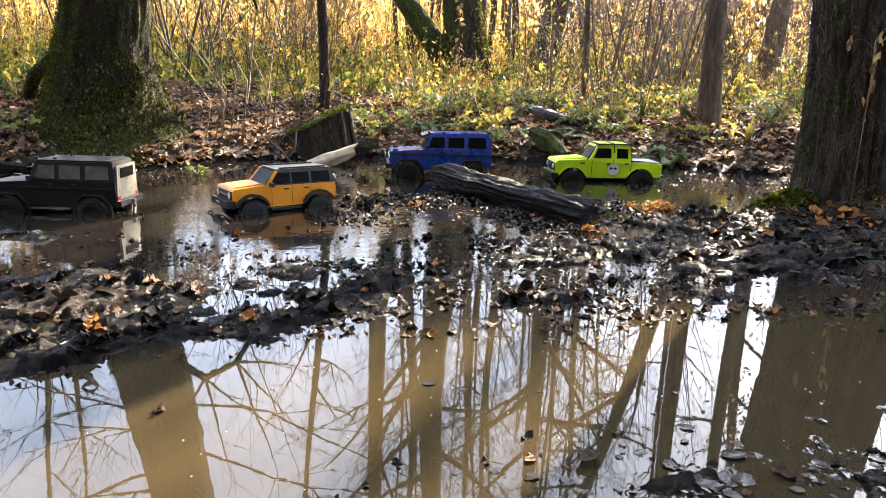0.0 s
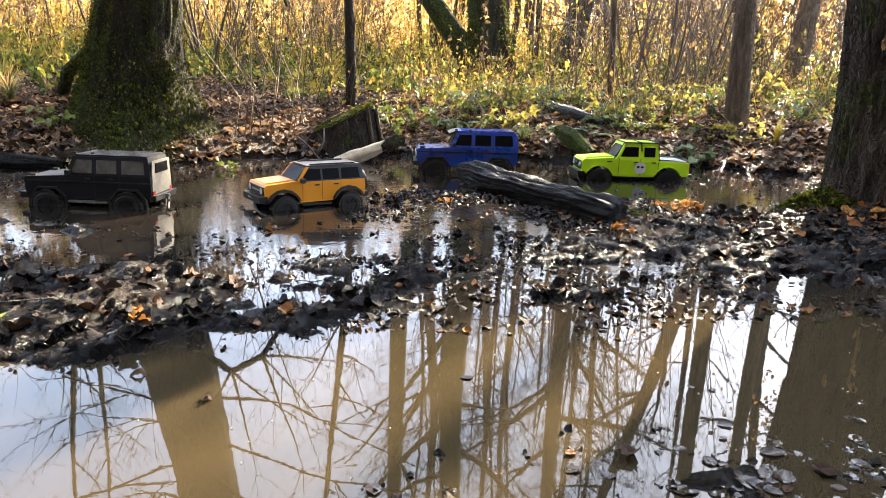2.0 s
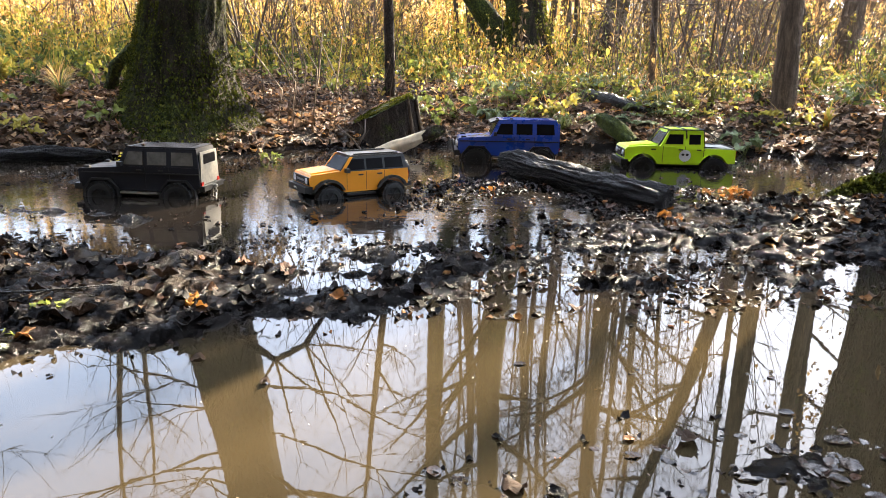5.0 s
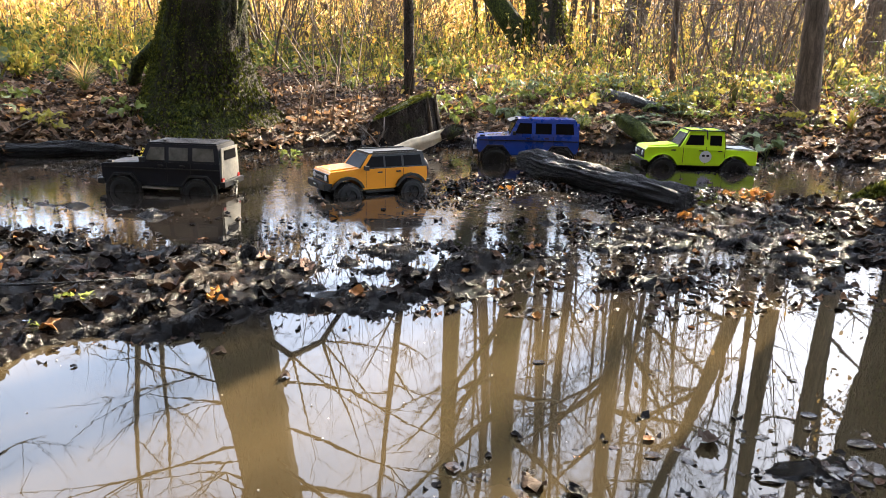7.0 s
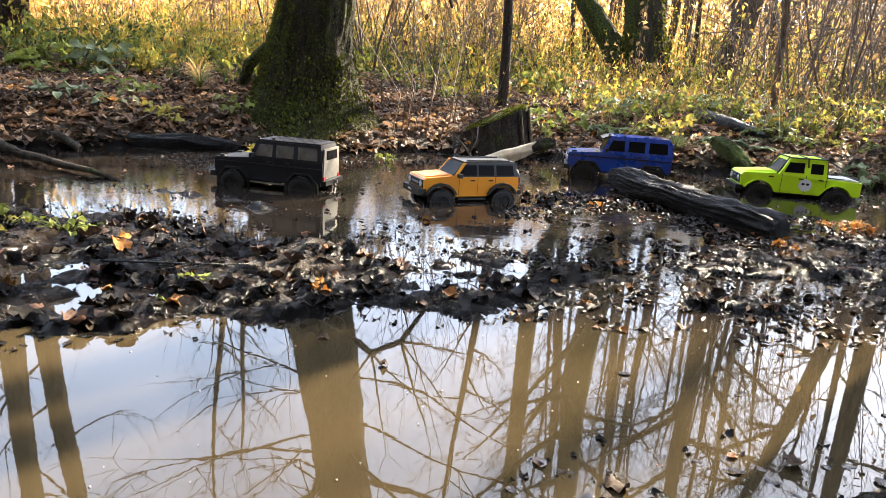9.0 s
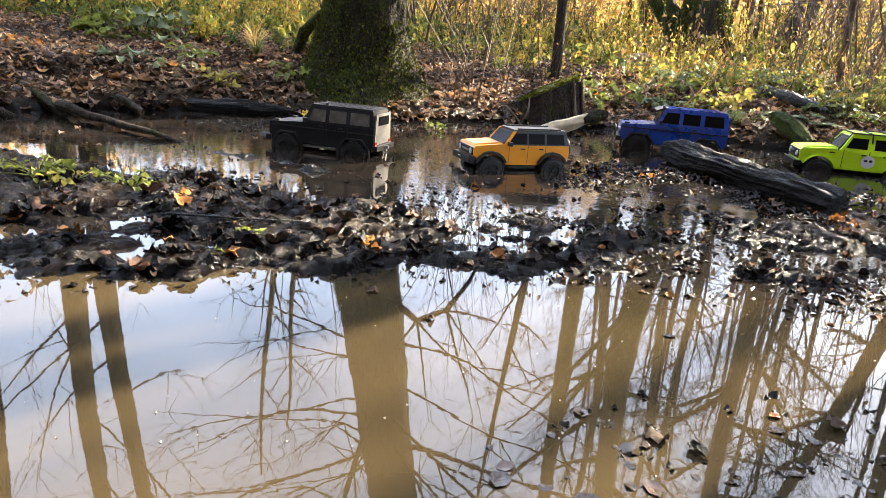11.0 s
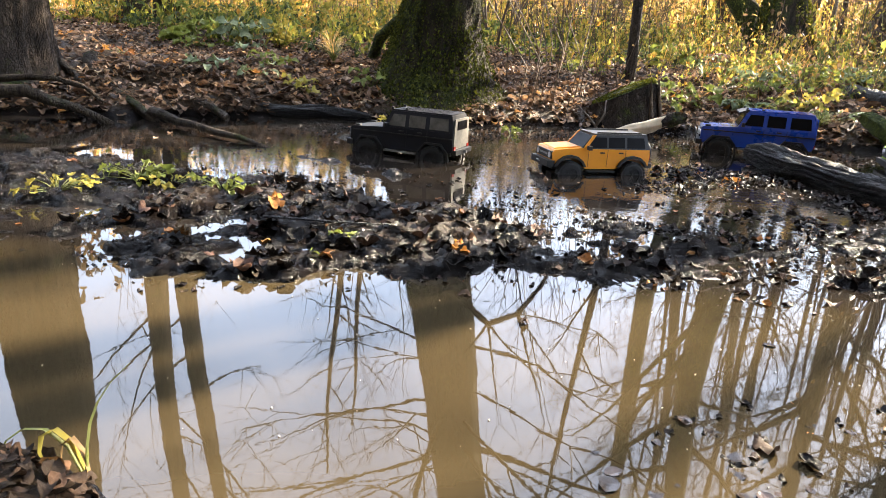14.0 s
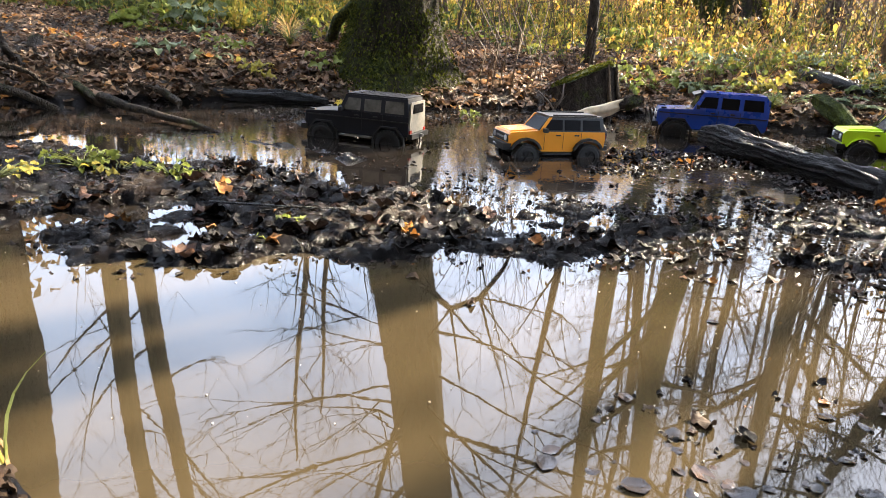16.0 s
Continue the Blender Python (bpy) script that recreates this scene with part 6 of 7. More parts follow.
plant("creeping_plant", -1.61, 1.37, 26, 0.07, 0.04, 0.026, YELLOW, "tiny yellowing leaves of a creeping plant", "plant", 31)
plant("creeping_plant", -1.72, 1.36, 40, 0.10, 0.045, 0.03, GREEN, "yellow-green creeping plant on the mud ridge", "plant", 1)
plant("creeping_plant", -1.46, 1.42, 40, 0.09, 0.05, 0.03, GREEN, "small green creeping plant on the mud ridge", "plant", 2)
plant("creeping_plant", -1.76, 1.12, 22, 0.10, 0.04, 0.028, YELLOW, "pale yellow leaves of a creeping plant", "plant", 3)
plant("seedling", -0.92, 1.19, 5, 0.02, 0.035, 0.03, GREEN, "bright green seedling pushing through black mud", "plant", 4)
plant("seedling", -0.88, 1.07, 4, 0.02, 0.02, 0.03, GREEN, "tiny green seedling in black mud", "plant", 5)
plant("leafy_shoot", -2.17, 3.5, 8, 0.10, 0.14, 0.08, GREEN, "fresh green leafy shoot at the trunk's foot", "plant", 6)
plant("bright_bush", -3.30, 4.2, 70, 0.09, 0.17, 0.045, YELLOW, "bright lemon-yellow leafy bush", "bush", 7)
plant("burdock", -3.95, 4.02, 18, 0.2, 0.2, 0.13, GREEN, "large-leaved green weed at the bank's top", "plant", 8)
plant("burdock", -3.78, 3.95, 12, 0.2, 0.1, 0.13, GREEN, "broad green leaves spread on the bank's top", "plant", 38)
plant("burdock", -3.58, 4.12, 18, 0.16, 0.2, 0.11, DULLGREEN, "large grey-green leaves of a weed at the bank's top", "plant", 9)
plant("burdock", -4.4, 4.5, 14, 0.25, 0.2, 0.13, GREEN, "large-leaved green weed at the bank's top", "plant", 39)
plant("grey_weed", -3.42, 3.95, 10, 0.14, 0.06, 0.1, DULLGREEN, "pale grey-green leaves flat on the bank", "plant", 40)
plant("burdock", -0.85, 6.3, 22, 0.2, 0.17, 0.105, GREEN, "broad yellow-green leaves catching the sun", "plant", 10)
plant("burdock", 0.02, 6.4, 26, 0.22, 0.16, 0.1, GREEN, "broad light-green leaves catching the sun", "plant", 11)
for k, (x, y) in enumerate(((1.1, 5.1), (1.27, 5.15), (1.42, 5.3), (0.7, 5.6), (1.15, 5.6), (2.1, 5.6), (2.5, 5.4))):
    plant("yellow_weed", x, y, 20, 0.12, 0.26, 0.045, YELLOW, "bright yellow autumn leaves on thin stems", "plant", 300 + k)
plant("marsh_weed", -1.85, 3.12, 6, 0.05, 0.06, 0.04, YELLOW, "yellow-green weed at the pool's rim", "plant", 12)
plant("marsh_weed", -1.25, 3.35, 8, 0.05, 0.05, 0.045, GREEN, "yellow-green weed at the pool's rim", "plant", 13)
plant("pale_weed", 1.25, 4.2, 9, 0.12, 0.13, 0.1, DULLGREEN, "grey-green weed drooping over the shore", "plant", 14)
plant("bank_weed", -2.46, 3.22, 16, 0.13, 0.1, 0.06, YELLOW, "yellowing ground weed on brown leaves", "plant", 15)
plant("bank_weed", -2.72, 3.16, 10, 0.14, 0.08, 0.06, DULLGREEN, "grey-green ground weed on brown leaves", "plant", 17)
plant("bank_weed", -3.0, 3.05, 9, 0.14, 0.05, 0.09, DULLGREEN, "pale flat leaves on brown litter", "plant", 18)
plant("bank_weed", -3.72, 3.15, 8, 0.1, 0.06, 0.06, ORANGE, "tawny yellow leaves on brown litter", "plant", 19)
plant("bank_weed", -2.85, 3.5, 12, 0.14, 0.12, 0.07, GREEN, "green ground weed on brown leaves", "plant", 16)
rp = random.Random(8)
for k in range(64):
    x = rp.uniform(-0.95, 3.2)
    y = rp.uniform(4.5, 6.5)
    plant("ground_weed", x, y, rp.randint(12, 22), 0.15, rp.uniform(0.05, 0.17), rp.uniform(0.03, 0.075), (GREEN, GREEN, DULLGREEN, GREEN, DULLGREEN, YELLOW)[k % 6], "low green and yellow weed on the sunny bank", "plant", 60 + k)

def fern(x, y, fronds, long, seed):
    """A fern: arching fronds, each a midrib with two rows of leaflets."""
    rn, root = random.Random(seed), new("fern")
    root.location = (x, y, ground_at(x, y) - 0.01)
    for k in range(fronds):
        a = 6.28 * k / fronds + rn.uniform(-0.4, 0.4)
        d, side, size = Vector((math.cos(a), math.sin(a), 0)), Vector((-math.sin(a), math.cos(a), 0)), long * rn.uniform(0.7, 1.1)
        mid = [d * (size * u) + Vector((0, 0, size * (0.75 * u - 0.7 * u * u))) for u in np.linspace(0, 1, 15)]
        h = Heap()
        h.tube(mid[::2], [0.0016 - 0.0001 * j for j in range(8)], 4)
        for j in range(2, 15):
            w = 0.24 * size * math.sin(math.pi * (0.12 + 0.86 * j / 14))
            for s in (1, -1):
                tip = mid[j] + side * (s * w) + d * (0.35 * w) - Vector((0, 0, 0.25 * w))
                o = mid[j] + side * (s * w * 0.45)
                h.add([tuple(mid[j]), tuple(o - d * 0.012 * size / 0.2), tuple(tip), tuple(o + d * 0.02 * size / 0.2)], [(0, 1, 2, 3)])
        part("frond", h.mesh("frond", DULLGREEN), DULLGREEN, root)
    return tagged(root, "dull green fern on the leafy bank", "fern", "ferns on the bank")


for k, (x, y, size) in enumerate(((0.56, 4.72, 0.2), (0.80, 5.0, 0.24), (0.93, 4.85, 0.2), (0.70, 4.62, 0.17), (-0.15, 4.75, 0.16), (1.42, 4.55, 0.16), (-0.32, 5.2, 0.18))):
    fern(x, y, 7 + k % 3, size, 500 + k)

# cushion of moss at the great tree's foot
g = np.random.default_rng(4)
n = 1500
a, q = g.uniform(0, 6.28, n), np.sqrt(g.random(n))
px, py = 1.33 + 0.15 * q * np.cos(a), 2.86 + 0.10 * q * np.sin(a)
pz = np.maximum(height(px, py), 0) + 0.085 * (1 - q ** 2) * g.uniform(0.5, 1, n)
v, f = scatter(CHEAP, np.stack([px, py, pz], 1), g.uniform(0.015, 0.035, n), g.uniform(0, 6.28, n), g.normal(0, 0.9, n), g.normal(0, 0.9, n), g.integers(0, 4, n))
me = mesh_arrays("moss_cushion", v, quads_to_lists(f), MOSS)
tagged(new("moss_cushion", me), "green moss cushion at the great trunk's foot", "moss")

# shaggy moss growing on trunks: tufts on the bark itself
def moss_coat(thing, n, z_top, bias, label, seed, size=(0.006, 0.017), material=MOSS, rim=0.0, both=False):
    g = np.random.default_rng(seed)
    me = [c for c in thing.children if c.name.startswith("trunk")][0].data
    nf = len(me.polygons)
    cen, nor, area = np.zeros(nf * 3), np.zeros(nf * 3), np.zeros(nf)
    me.polygons.foreach_get("center", cen)
    me.polygons.foreach_get("normal", nor)
    me.polygons.foreach_get("area", area)
    cen, nor = cen.reshape(-1, 3), nor.reshape(-1, 3)
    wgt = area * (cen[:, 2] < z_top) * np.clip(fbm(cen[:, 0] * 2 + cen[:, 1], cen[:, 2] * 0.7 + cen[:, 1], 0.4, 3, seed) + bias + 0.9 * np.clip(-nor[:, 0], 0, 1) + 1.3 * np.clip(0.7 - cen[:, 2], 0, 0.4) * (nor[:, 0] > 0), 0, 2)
    if rim:   # only on the trunk's outer edges, where sunlight is put in by colour
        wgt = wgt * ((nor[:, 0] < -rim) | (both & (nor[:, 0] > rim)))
    idx = g.choice(nf, n, p=wgt / wgt.sum())
    p = cen[idx] + nor[idx] * 0.004 + g.uniform(-1, 1, (n, 3)) * np.array([0.012, 0.012, 0.04])
    v, f = scatter(CHEAP, p, g.uniform(*size, n), np.arctan2(nor[idx, 1], nor[idx, 0]) + g.normal(0, 0.7, n), g.normal(0.8, 0.5, n), g.normal(0, 0.7, n), g.integers(0, 4, n))
    return part("moss_coat", mesh_arrays("moss_coat", v, quads_to_lists(f), material), material, thing, label)


moss_coat(mossy_tree, 40000, 1.35, -0.05, "shaggy dark green moss", 3, (0.004, 0.0105))
moss_coat(mossy_tree, 6000, 0.55, 0.3, "tufted dark moss on the roots", 23, (0.012, 0.028))
# sunlit edge of the trunk, painted with lighter tufts
moss_coat(mossy_tree, 15000, 1.3, -0.25, "yellow-green moss coloured as if sunlit", 13, (0.005, 0.012), MOSS_SUN, 0.6)
moss_coat(great_tree, 4000, 0.7, -0.2, "thin green moss patches", 5, (0.004, 0.010))
# both edges of the trunk, lightened as if the sun caught them
moss_coat(double_tree, 7000, 2.2, 0.2, "yellow-green moss patches coloured as if sunlit", 6, (0.015, 0.035), MOSS_SUN, 0.5, True)

# ---------------------------------------------------------------- weeds and undergrowth
def stalks(n, xr, yr, tall, seed, thick=0.004, leaves=9, leaf_size=0.05, keep=None, lean=0.12):
    """Standing dry stalks with withered leaves: arrays for the stems and for the leaves."""
    g = np.random.default_rng(seed)
    x, y = g.uniform(*xr, n), g.uniform(*yr, n)
    if keep is not None:
        ok = keep(x, y, g.random(n))
        x, y = x[ok], y[ok]
        n = len(x)
    z = height(x, y) - 0.03
    h = g.uniform(*tall, n)
    lx, ly = g.normal(0, lean, n), g.normal(0, lean, n)
    sv = []
    t = np.array([0, 0.35, 0.7, 1.0])
    bx, by = g.normal(0, 0.04, n), g.normal(0, 0.04, n)
    for u in t:
        cx, cy, cz = x + h * (lx * u + bx * math.sin(3 * u)), y + h * (ly * u + by * math.sin(3 * u)), z + h * u
        w = thick * (1 - 0.7 * u)
        for k in range(3):
            an = 2.094 * k
            sv.append(np.stack([cx + w * math.cos(an), cy + w * math.sin(an), cz], 1))
    sv = np.stack(sv, 1).reshape(-1, 3)
    base = np.arange(n)[:, None] * 12
    sf = np.concatenate([base + np.array([[r * 3 + k, r * 3 + (k + 1) % 3, r * 3 + 3 + (k + 1) % 3, r * 3 + 3 + k]]) for r in range(3) for k in range(3)])
    m = n * leaves
    i = np.repeat(np.arange(n), leaves)
    u = g.uniform(0.2, 1.0, m)
    p = np.stack([x[i] + h[i] * (lx[i] * u + bx[i] * np.sin(3 * u)), y[i] + h[i] * (ly[i] * u + by[i] * np.sin(3 * u)), z[i] + h[i] * u], 1)
    p[:, :2] += g.normal(0, leaf_size * 0.5, (m, 2))
    lv, lf = scatter(CHEAP, p, leaf_size * g.uniform(0.5, 1.3, m), g.uniform(0, 6.28, m), g.normal(0.8, 0.6, m), g.normal(0, 0.7, m), g.integers(0, 4, m))
    return sv, sf, lv, lf


def clear_view(x, y, q):
    """Thin out the weeds where the mossy trunks stand in the open, and in the grey brush."""
    return ~((x > 0.2 * y) & (q < 0.5)) & ~((np.abs(x + 0.15) < 1.05) & (y < 9.0) & (q < 0.8)) & ~((np.abs(x - 0.95) < 0.5) & (y < 9.7) & (q < 0.7))


def grey_trunk_view(x, y, q):
    return (x < 0.34 * y) | (x > 0.48 * y)


def reed_beds(x, y, q):
    """Reeds stand in clumps, thickest in the open field."""
    return (q < np.interp(x / y, [0.0, 0.25], [1.0, 0.15])) & (fbm(x, y, 1.6, 3, 71) > -0.35)


def open_field(x, y, q):
    return x < 0.06 * y


def weeds(args, stem_mat, leaf_mat, label, category="weeds"):
    sv, sf, lv, lf = stalks(**args)
    stuff("weed_stems", sv, sf, stem_mat, label, category)
    stuff("weed_leaves", lv, lf, leaf_mat, label, category)


weeds(dict(n=560, xr=(-7, 4), yr=(8, 11), tall=(0.5, 1.3), seed=1, leaves=18, leaf_size=0.05, lean=0.3, keep=clear_view), STRAW, YELLOW, "tall dry brown weeds with withered leaves")
weeds(dict(n=1700, xr=(-12, 11), yr=(10, 16), tall=(0.9, 2.0), seed=2, thick=0.005, leaves=9, leaf_size=0.08, lean=0.36, keep=reed_beds), STRAW, STRAW, "tall golden dry weeds in sunlight")
weeds(dict(n=2600, xr=(-22, 20), yr=(16, 30), tall=(1.5, 3.0), seed=3, thick=0.01, leaves=8, leaf_size=0.16, lean=0.2, keep=reed_beds), STRAW, STRAW, "far golden reeds and dry weeds")
weeds(dict(n=420, xr=(-5, 7), yr=(7.0, 11), tall=(0.2, 0.7), seed=4, thick=0.003, leaves=14, leaf_size=0.032, keep=clear_view), GRASS, YELLOW, "yellow-leaved brush catching the sun")
weeds(dict(n=800, xr=(-6, 7), yr=(7.4, 12), tall=(0.12, 0.4), seed=5, thick=0.003, leaves=16, leaf_size=0.06), GRASS, GREEN, "green undergrowth on the bank")
weeds(dict(n=18, xr=(-1.7, -0.9), yr=(4.2, 5.6), tall=(0.6, 1.5), seed=6, thick=0.004, leaves=2, leaf_size=0.04, lean=0.2), TWIG, DRYLEAF, "bare brown shoots beside the mossy tree")
weeds(dict(n=105, xr=(0.5, 4.5), yr=(5.0, 8.5), tall=(0.8, 2.2), seed=7, thick=0.006, leaves=5, leaf_size=0.05, lean=0.15, keep=grey_trunk_view), TWIG, DRYLEAF, "bare brown shoots and thin branches")
v, f = litter(8200, (-4.5, 6), (4.3, 10), lambda x, y, z, q: (y > shore(x) + 0.45) & (q < np.interp(y - shore(x), [0.4, 1.2, 2], [0.15, 0.7, 1])) & (x > -0.9 - 0.8 * (y > 5.0) - 3 * (y > 5.6)), (0.02, 0.072), (0.006, 0.07), 0.5, LOW, 12)
stuff("ground_cover", v, f, GREEN, "low green ground cover on the bank", "plants")
v, f = litter(900, (-2.5, 6), (4.8, 9), lambda x, y, z, q: (y > shore(x) + 0.5) & (x > -1.3), (0.022, 0.05), (0.01, 0.07), 0.6, CHEAP, 13)
stuff("yellow_leaves", v, f, YELLOW, "fallen yellow leaves in the sun", "leaves")

weeds(dict(n=150, xr=(-1.9, 0.3), yr=(5.2, 7.4), tall=(0.1, 0.42), seed=45, thick=0.002, leaves=9, leaf_size=0.04, lean=0.4), STRAW, YELLOW, "low yellow-leaved brush on the sunny bank")
weeds(dict(n=340, xr=(-6.5, -2.3), yr=(4.05, 6.6), tall=(0.08, 0.34), seed=43, thick=0.0025, leaves=14, leaf_size=0.05, lean=0.35), GRASS, GREEN, "green undergrowth at the top of the bank")
weeds(dict(n=300, xr=(-6.5, -2.3), yr=(4.4, 7.0), tall=(0.12, 0.5), seed=44, thick=0.0025, leaves=12, leaf_size=0.045, lean=0.35), STRAW, YELLOW, "yellowing leafy brush at the top of the bank")
weeds(dict(n=420, xr=(-0.9, 3.4), yr=(4.7, 7.6), tall=(0.1, 0.42), seed=41, thick=0.0018, leaves=2, leaf_size=0.03, lean=0.7), STRAW, LITTER, "thin dry stems bent over the leafy bank")
weeds(dict(n=300, xr=(-0.9, 3.6), yr=(4.8, 8.0), tall=(0.15, 0.6), seed=42, thick=0.0022, leaves=4, leaf_size=0.035, lean=0.5), TWIG, DRYLEAF, "thin brown stems with withered leaves")
weeds(dict(n=260, xr=(-6, 7), yr=(6.8, 10), tall=(0.8, 2.2), seed=8, thick=0.0045, leaves=3, leaf_size=0.05, lean=0.2, keep=clear_view), TWIG, DRYLEAF, "thin dark bare shoots among the weeds")
weeds(dict(n=2000, xr=(-40, 40), yr=(34, 50), tall=(3.0, 5.5), seed=9, thick=0.02, leaves=7, leaf_size=0.3, lean=0.06, keep=open_field), TWIG, STRAW, "far brown thicket of saplings")
weeds(dict(n=1300, xr=(1.8, 13), yr=(9.5, 18), tall=(0.8, 2.8), seed=31, thick=0.006, leaves=11, leaf_size=0.075, lean=0.45, keep=grey_trunk_view), TWIG, BRUSHLEAF, "grey-brown brushwood behind the bank")
weeds(dict(n=560, xr=(-10, 9), yr=(8.5, 14), tall=(0.3, 1.1), seed=35, thick=0.003, leaves=16, leaf_size=0.055, lean=0.3, keep=reed_beds), STRAW, YELLOW, "yellowing leafy brush catching the sun")
weeds(dict(n=520, xr=(-10, 9), yr=(8.0, 13), tall=(0.15, 0.7), seed=36, thick=0.003, leaves=18, leaf_size=0.06, lean=0.3, keep=clear_view), GRASS, GREEN, "green undergrowth before the reeds")
weeds(dict(n=80, xr=(-6, 5), yr=(6.4, 9), tall=(1.0, 2.0), seed=37, thick=0.006, leaves=34, leaf_size=0.06, lean=0.07, keep=clear_view), TWIG, DRYLEAF, "dark stalks hung with clump of brown leaves added to cast shade")
# unseen screen of outsized leaves added behind the viewer, closing off the sky
g = np.random.default_rng(17)
n = 17000
ang = g.uniform(radians(98), radians(262), n)
dist = g.uniform(3.5, 9, n)
p = np.stack([dist * 1.2 * np.sin(ang), dist * np.cos(ang), 0.1 + g.random(n) * 12.0], 1)
v, f = scatter(CHEAP, p, g.uniform(0.4, 0.75, n), g.uniform(0, 6.28, n), g.normal(0, 0.8, n), g.normal(0, 0.8, n), g.integers(0, 4, n))
stuff("thicket", v, f, SKY_SCREEN, "unseen screen of brown leaves added behind the puddle", "thicket")

# withered leaves still hanging on the low boughs over the bank
g = np.random.default_rng(27)
n = 34000
x, y = g.uniform(-4.6, 4.2, n), g.uniform(4.7, 7.2, n)
z = 0.52 + 0.11 * y + g.random(n) * np.maximum(0.03, 0.205 * y - 1.0)
clump = fbm(x, y + 2 * z, 0.5, 3, 51)
ok = clump > np.interp(x, [-2.6, -1.9], [0.5, 1.4])
x, y, z = x[ok], y[ok], z[ok]
m = len(x)
v, f = scatter(CHEAP, np.stack([x, y, z], 1), g.uniform(0.04, 0.075, m), g.uniform(0, 6.28, m), g.normal(0.7, 0.6, m), g.normal(0, 0.7, m), g.integers(0, 4, m))
stuff("hanging_leaves", v, f, DRYLEAF, "clump of brown leaves added to cast shade hanging on low boughs", "leaves")
# leafy scrub beyond the corner tree
g = np.random.default_rng(37)
n = 2600
x, y, z = g.uniform(-9.5, -6.6, n), g.uniform(1.5, 6.0, n), g.uniform(1.45, 2.7, n)
v, f = scatter(CHEAP, np.stack([x, y, z], 1), g.uniform(0.08, 0.18, n), g.uniform(0, 6.28, n), g.normal(0.5, 0.7, n), g.normal(0, 0.7, n), g.integers(0, 4, n))
stuff("hanging_leaves", v, f, DRYLEAF, "withered leaves in the scrub beyond the corner tree", "leaves")
boughs = Heap()
rb = random.Random(61)
for k in range(70):
    yb = rb.uniform(5.2, 7.0)
    p = (rb.uniform(-4.4, 3.8), yb, 0.55 + 0.12 * yb)
    limb(boughs, rb, p, (rb.uniform(-1, 1), rb.uniform(-1, 1), 0.1), rb.uniform(0.6, 1.0), 0.006, 1, -0.02, 0.25)
tagged(new("bough_twigs", boughs.mesh("bough_twigs", TWIG)), "low bare boughs spreading over the bank", "branches", kind="stuff")


# added tree: its leaf clump stands in the sun's path, shading mud by the log
leafy_tree = tree("leafy_tree", 5.9, 11.7, 8.0, (0.12, 0.09), BARK_FAR, "slim tree added to shade the mud by the log", 96, lean=(-0.05, -0.07), crown_from=3.0, limbs=12, reach=1.5, rough=0.06, sides=10, flare=0.3)
g = np.random.default_rng(28)
n = 450
q = g.normal(0, 1, (n, 3)) * np.array([0.62, 0.4, 0.36])
p = q + np.array([5.6, 11.2, 5.15]) - np.array(leafy_tree.location)
v, f = scatter(CHEAP, p, g.uniform(0.07, 0.12, n), g.uniform(0, 6.28, n), g.normal(0.7, 0.6, n), g.normal(0, 0.7, n), g.integers(0, 4, n))
tagged(part("foliage", mesh_arrays("foliage", v, quads_to_lists(f), DRYLEAF), DRYLEAF, leafy_tree, "clump of brown leaves added to cast shade"), kind="stuff")


# thin leafless shrubs along the top of the bank
def shrub(x, y, tall, seed):
    rn = random.Random(seed)
    h = Heap()
    for k in range(7):
        a = rn.uniform(0, 6.28)
        limb(h, rn, (0.05 * math.cos(a), 0.05 * math.sin(a), -0.04), (0.35 * math.cos(a), 0.35 * math.sin(a), 1), tall * rn.uniform(0.6, 1.1), 0.0048, 2, 0.15, 0.3, 4)
    ob = new("bare_shrub", h.mesh("bare_shrub", TWIG))
    ob.location = (x, y, ground_at(x, y))
    return tagged(ob, "thin leafless brown shrub on the bank", "shrub", "shrubs on the bank")


def tall_shrub(x, y, tall, seed):
    rn = random.Random(seed)
    root = new("bare_bush")
    root.location = (x, y, ground_at(x, y))
    for k in range(4):
        a, h = rn.uniform(0, 6.28), Heap()
        limb(h, rn, (0.06 * math.cos(a), 0.06 * math.sin(a), -0.05), (0.3 * math.cos(a), 0.3 * math.sin(a), 1), tall * rn.uniform(0.7, 1.1), 0.013, 2, 0.2, 0.25, 5)
        part("stem", h.mesh("stem", TWIG), TWIG, root)
    return tagged(root, "tall leafless bush with fine spreading twigs", "bush", "tall bushes on the bank")


bushes = [tall_shrub(-2.5, 6.4, 2.9, 81), tall_shrub(-3.7, 6.9, 3.3, 82), tall_shrub(1.75, 7.4, 3.0, 83)]
rs = random.Random(19)
for k, (x, y) in enumerate(((-3.0, 8.0), (1.5, 7.8), (2.0, 6.9), (-6.6, 6.2), (-2.1, 8.8), (4.2, 7.4))):
    copy_thing(bushes[k % 3], Matrix.Translation((x, y, ground_at(x, y))) @ pose(0, 0, 0, rs.gauss(0, 4), rs.gauss(0, 4), rs.uniform(0, 360)))

kinds = [shrub(-3.5, 7.4, 0.8, 71), shrub(1.9, 5.6, 0.9, 72), shrub(2.9, 6.6, 1.1, 73), shrub(-3.0, 6.4, 1.0, 74)]
rs = random.Random(15)
for k in range(38):
    x, y = (rs.uniform(-6.5, 6.5), rs.uniform(5.9, 10)) if k < 30 else (rs.uniform(1.0, 9.0), rs.uniform(6.5, 13))
    if 0.34 < x / y < 0.48 or -0.16 < x / y < 0.12:
        continue
    copy_thing(kinds[k % 4], Matrix.Translation((x, y, ground_at(x, y))) @ pose(0, 0, 0, rs.gauss(0, 6), rs.gauss(0, 6), rs.uniform(0, 360)))

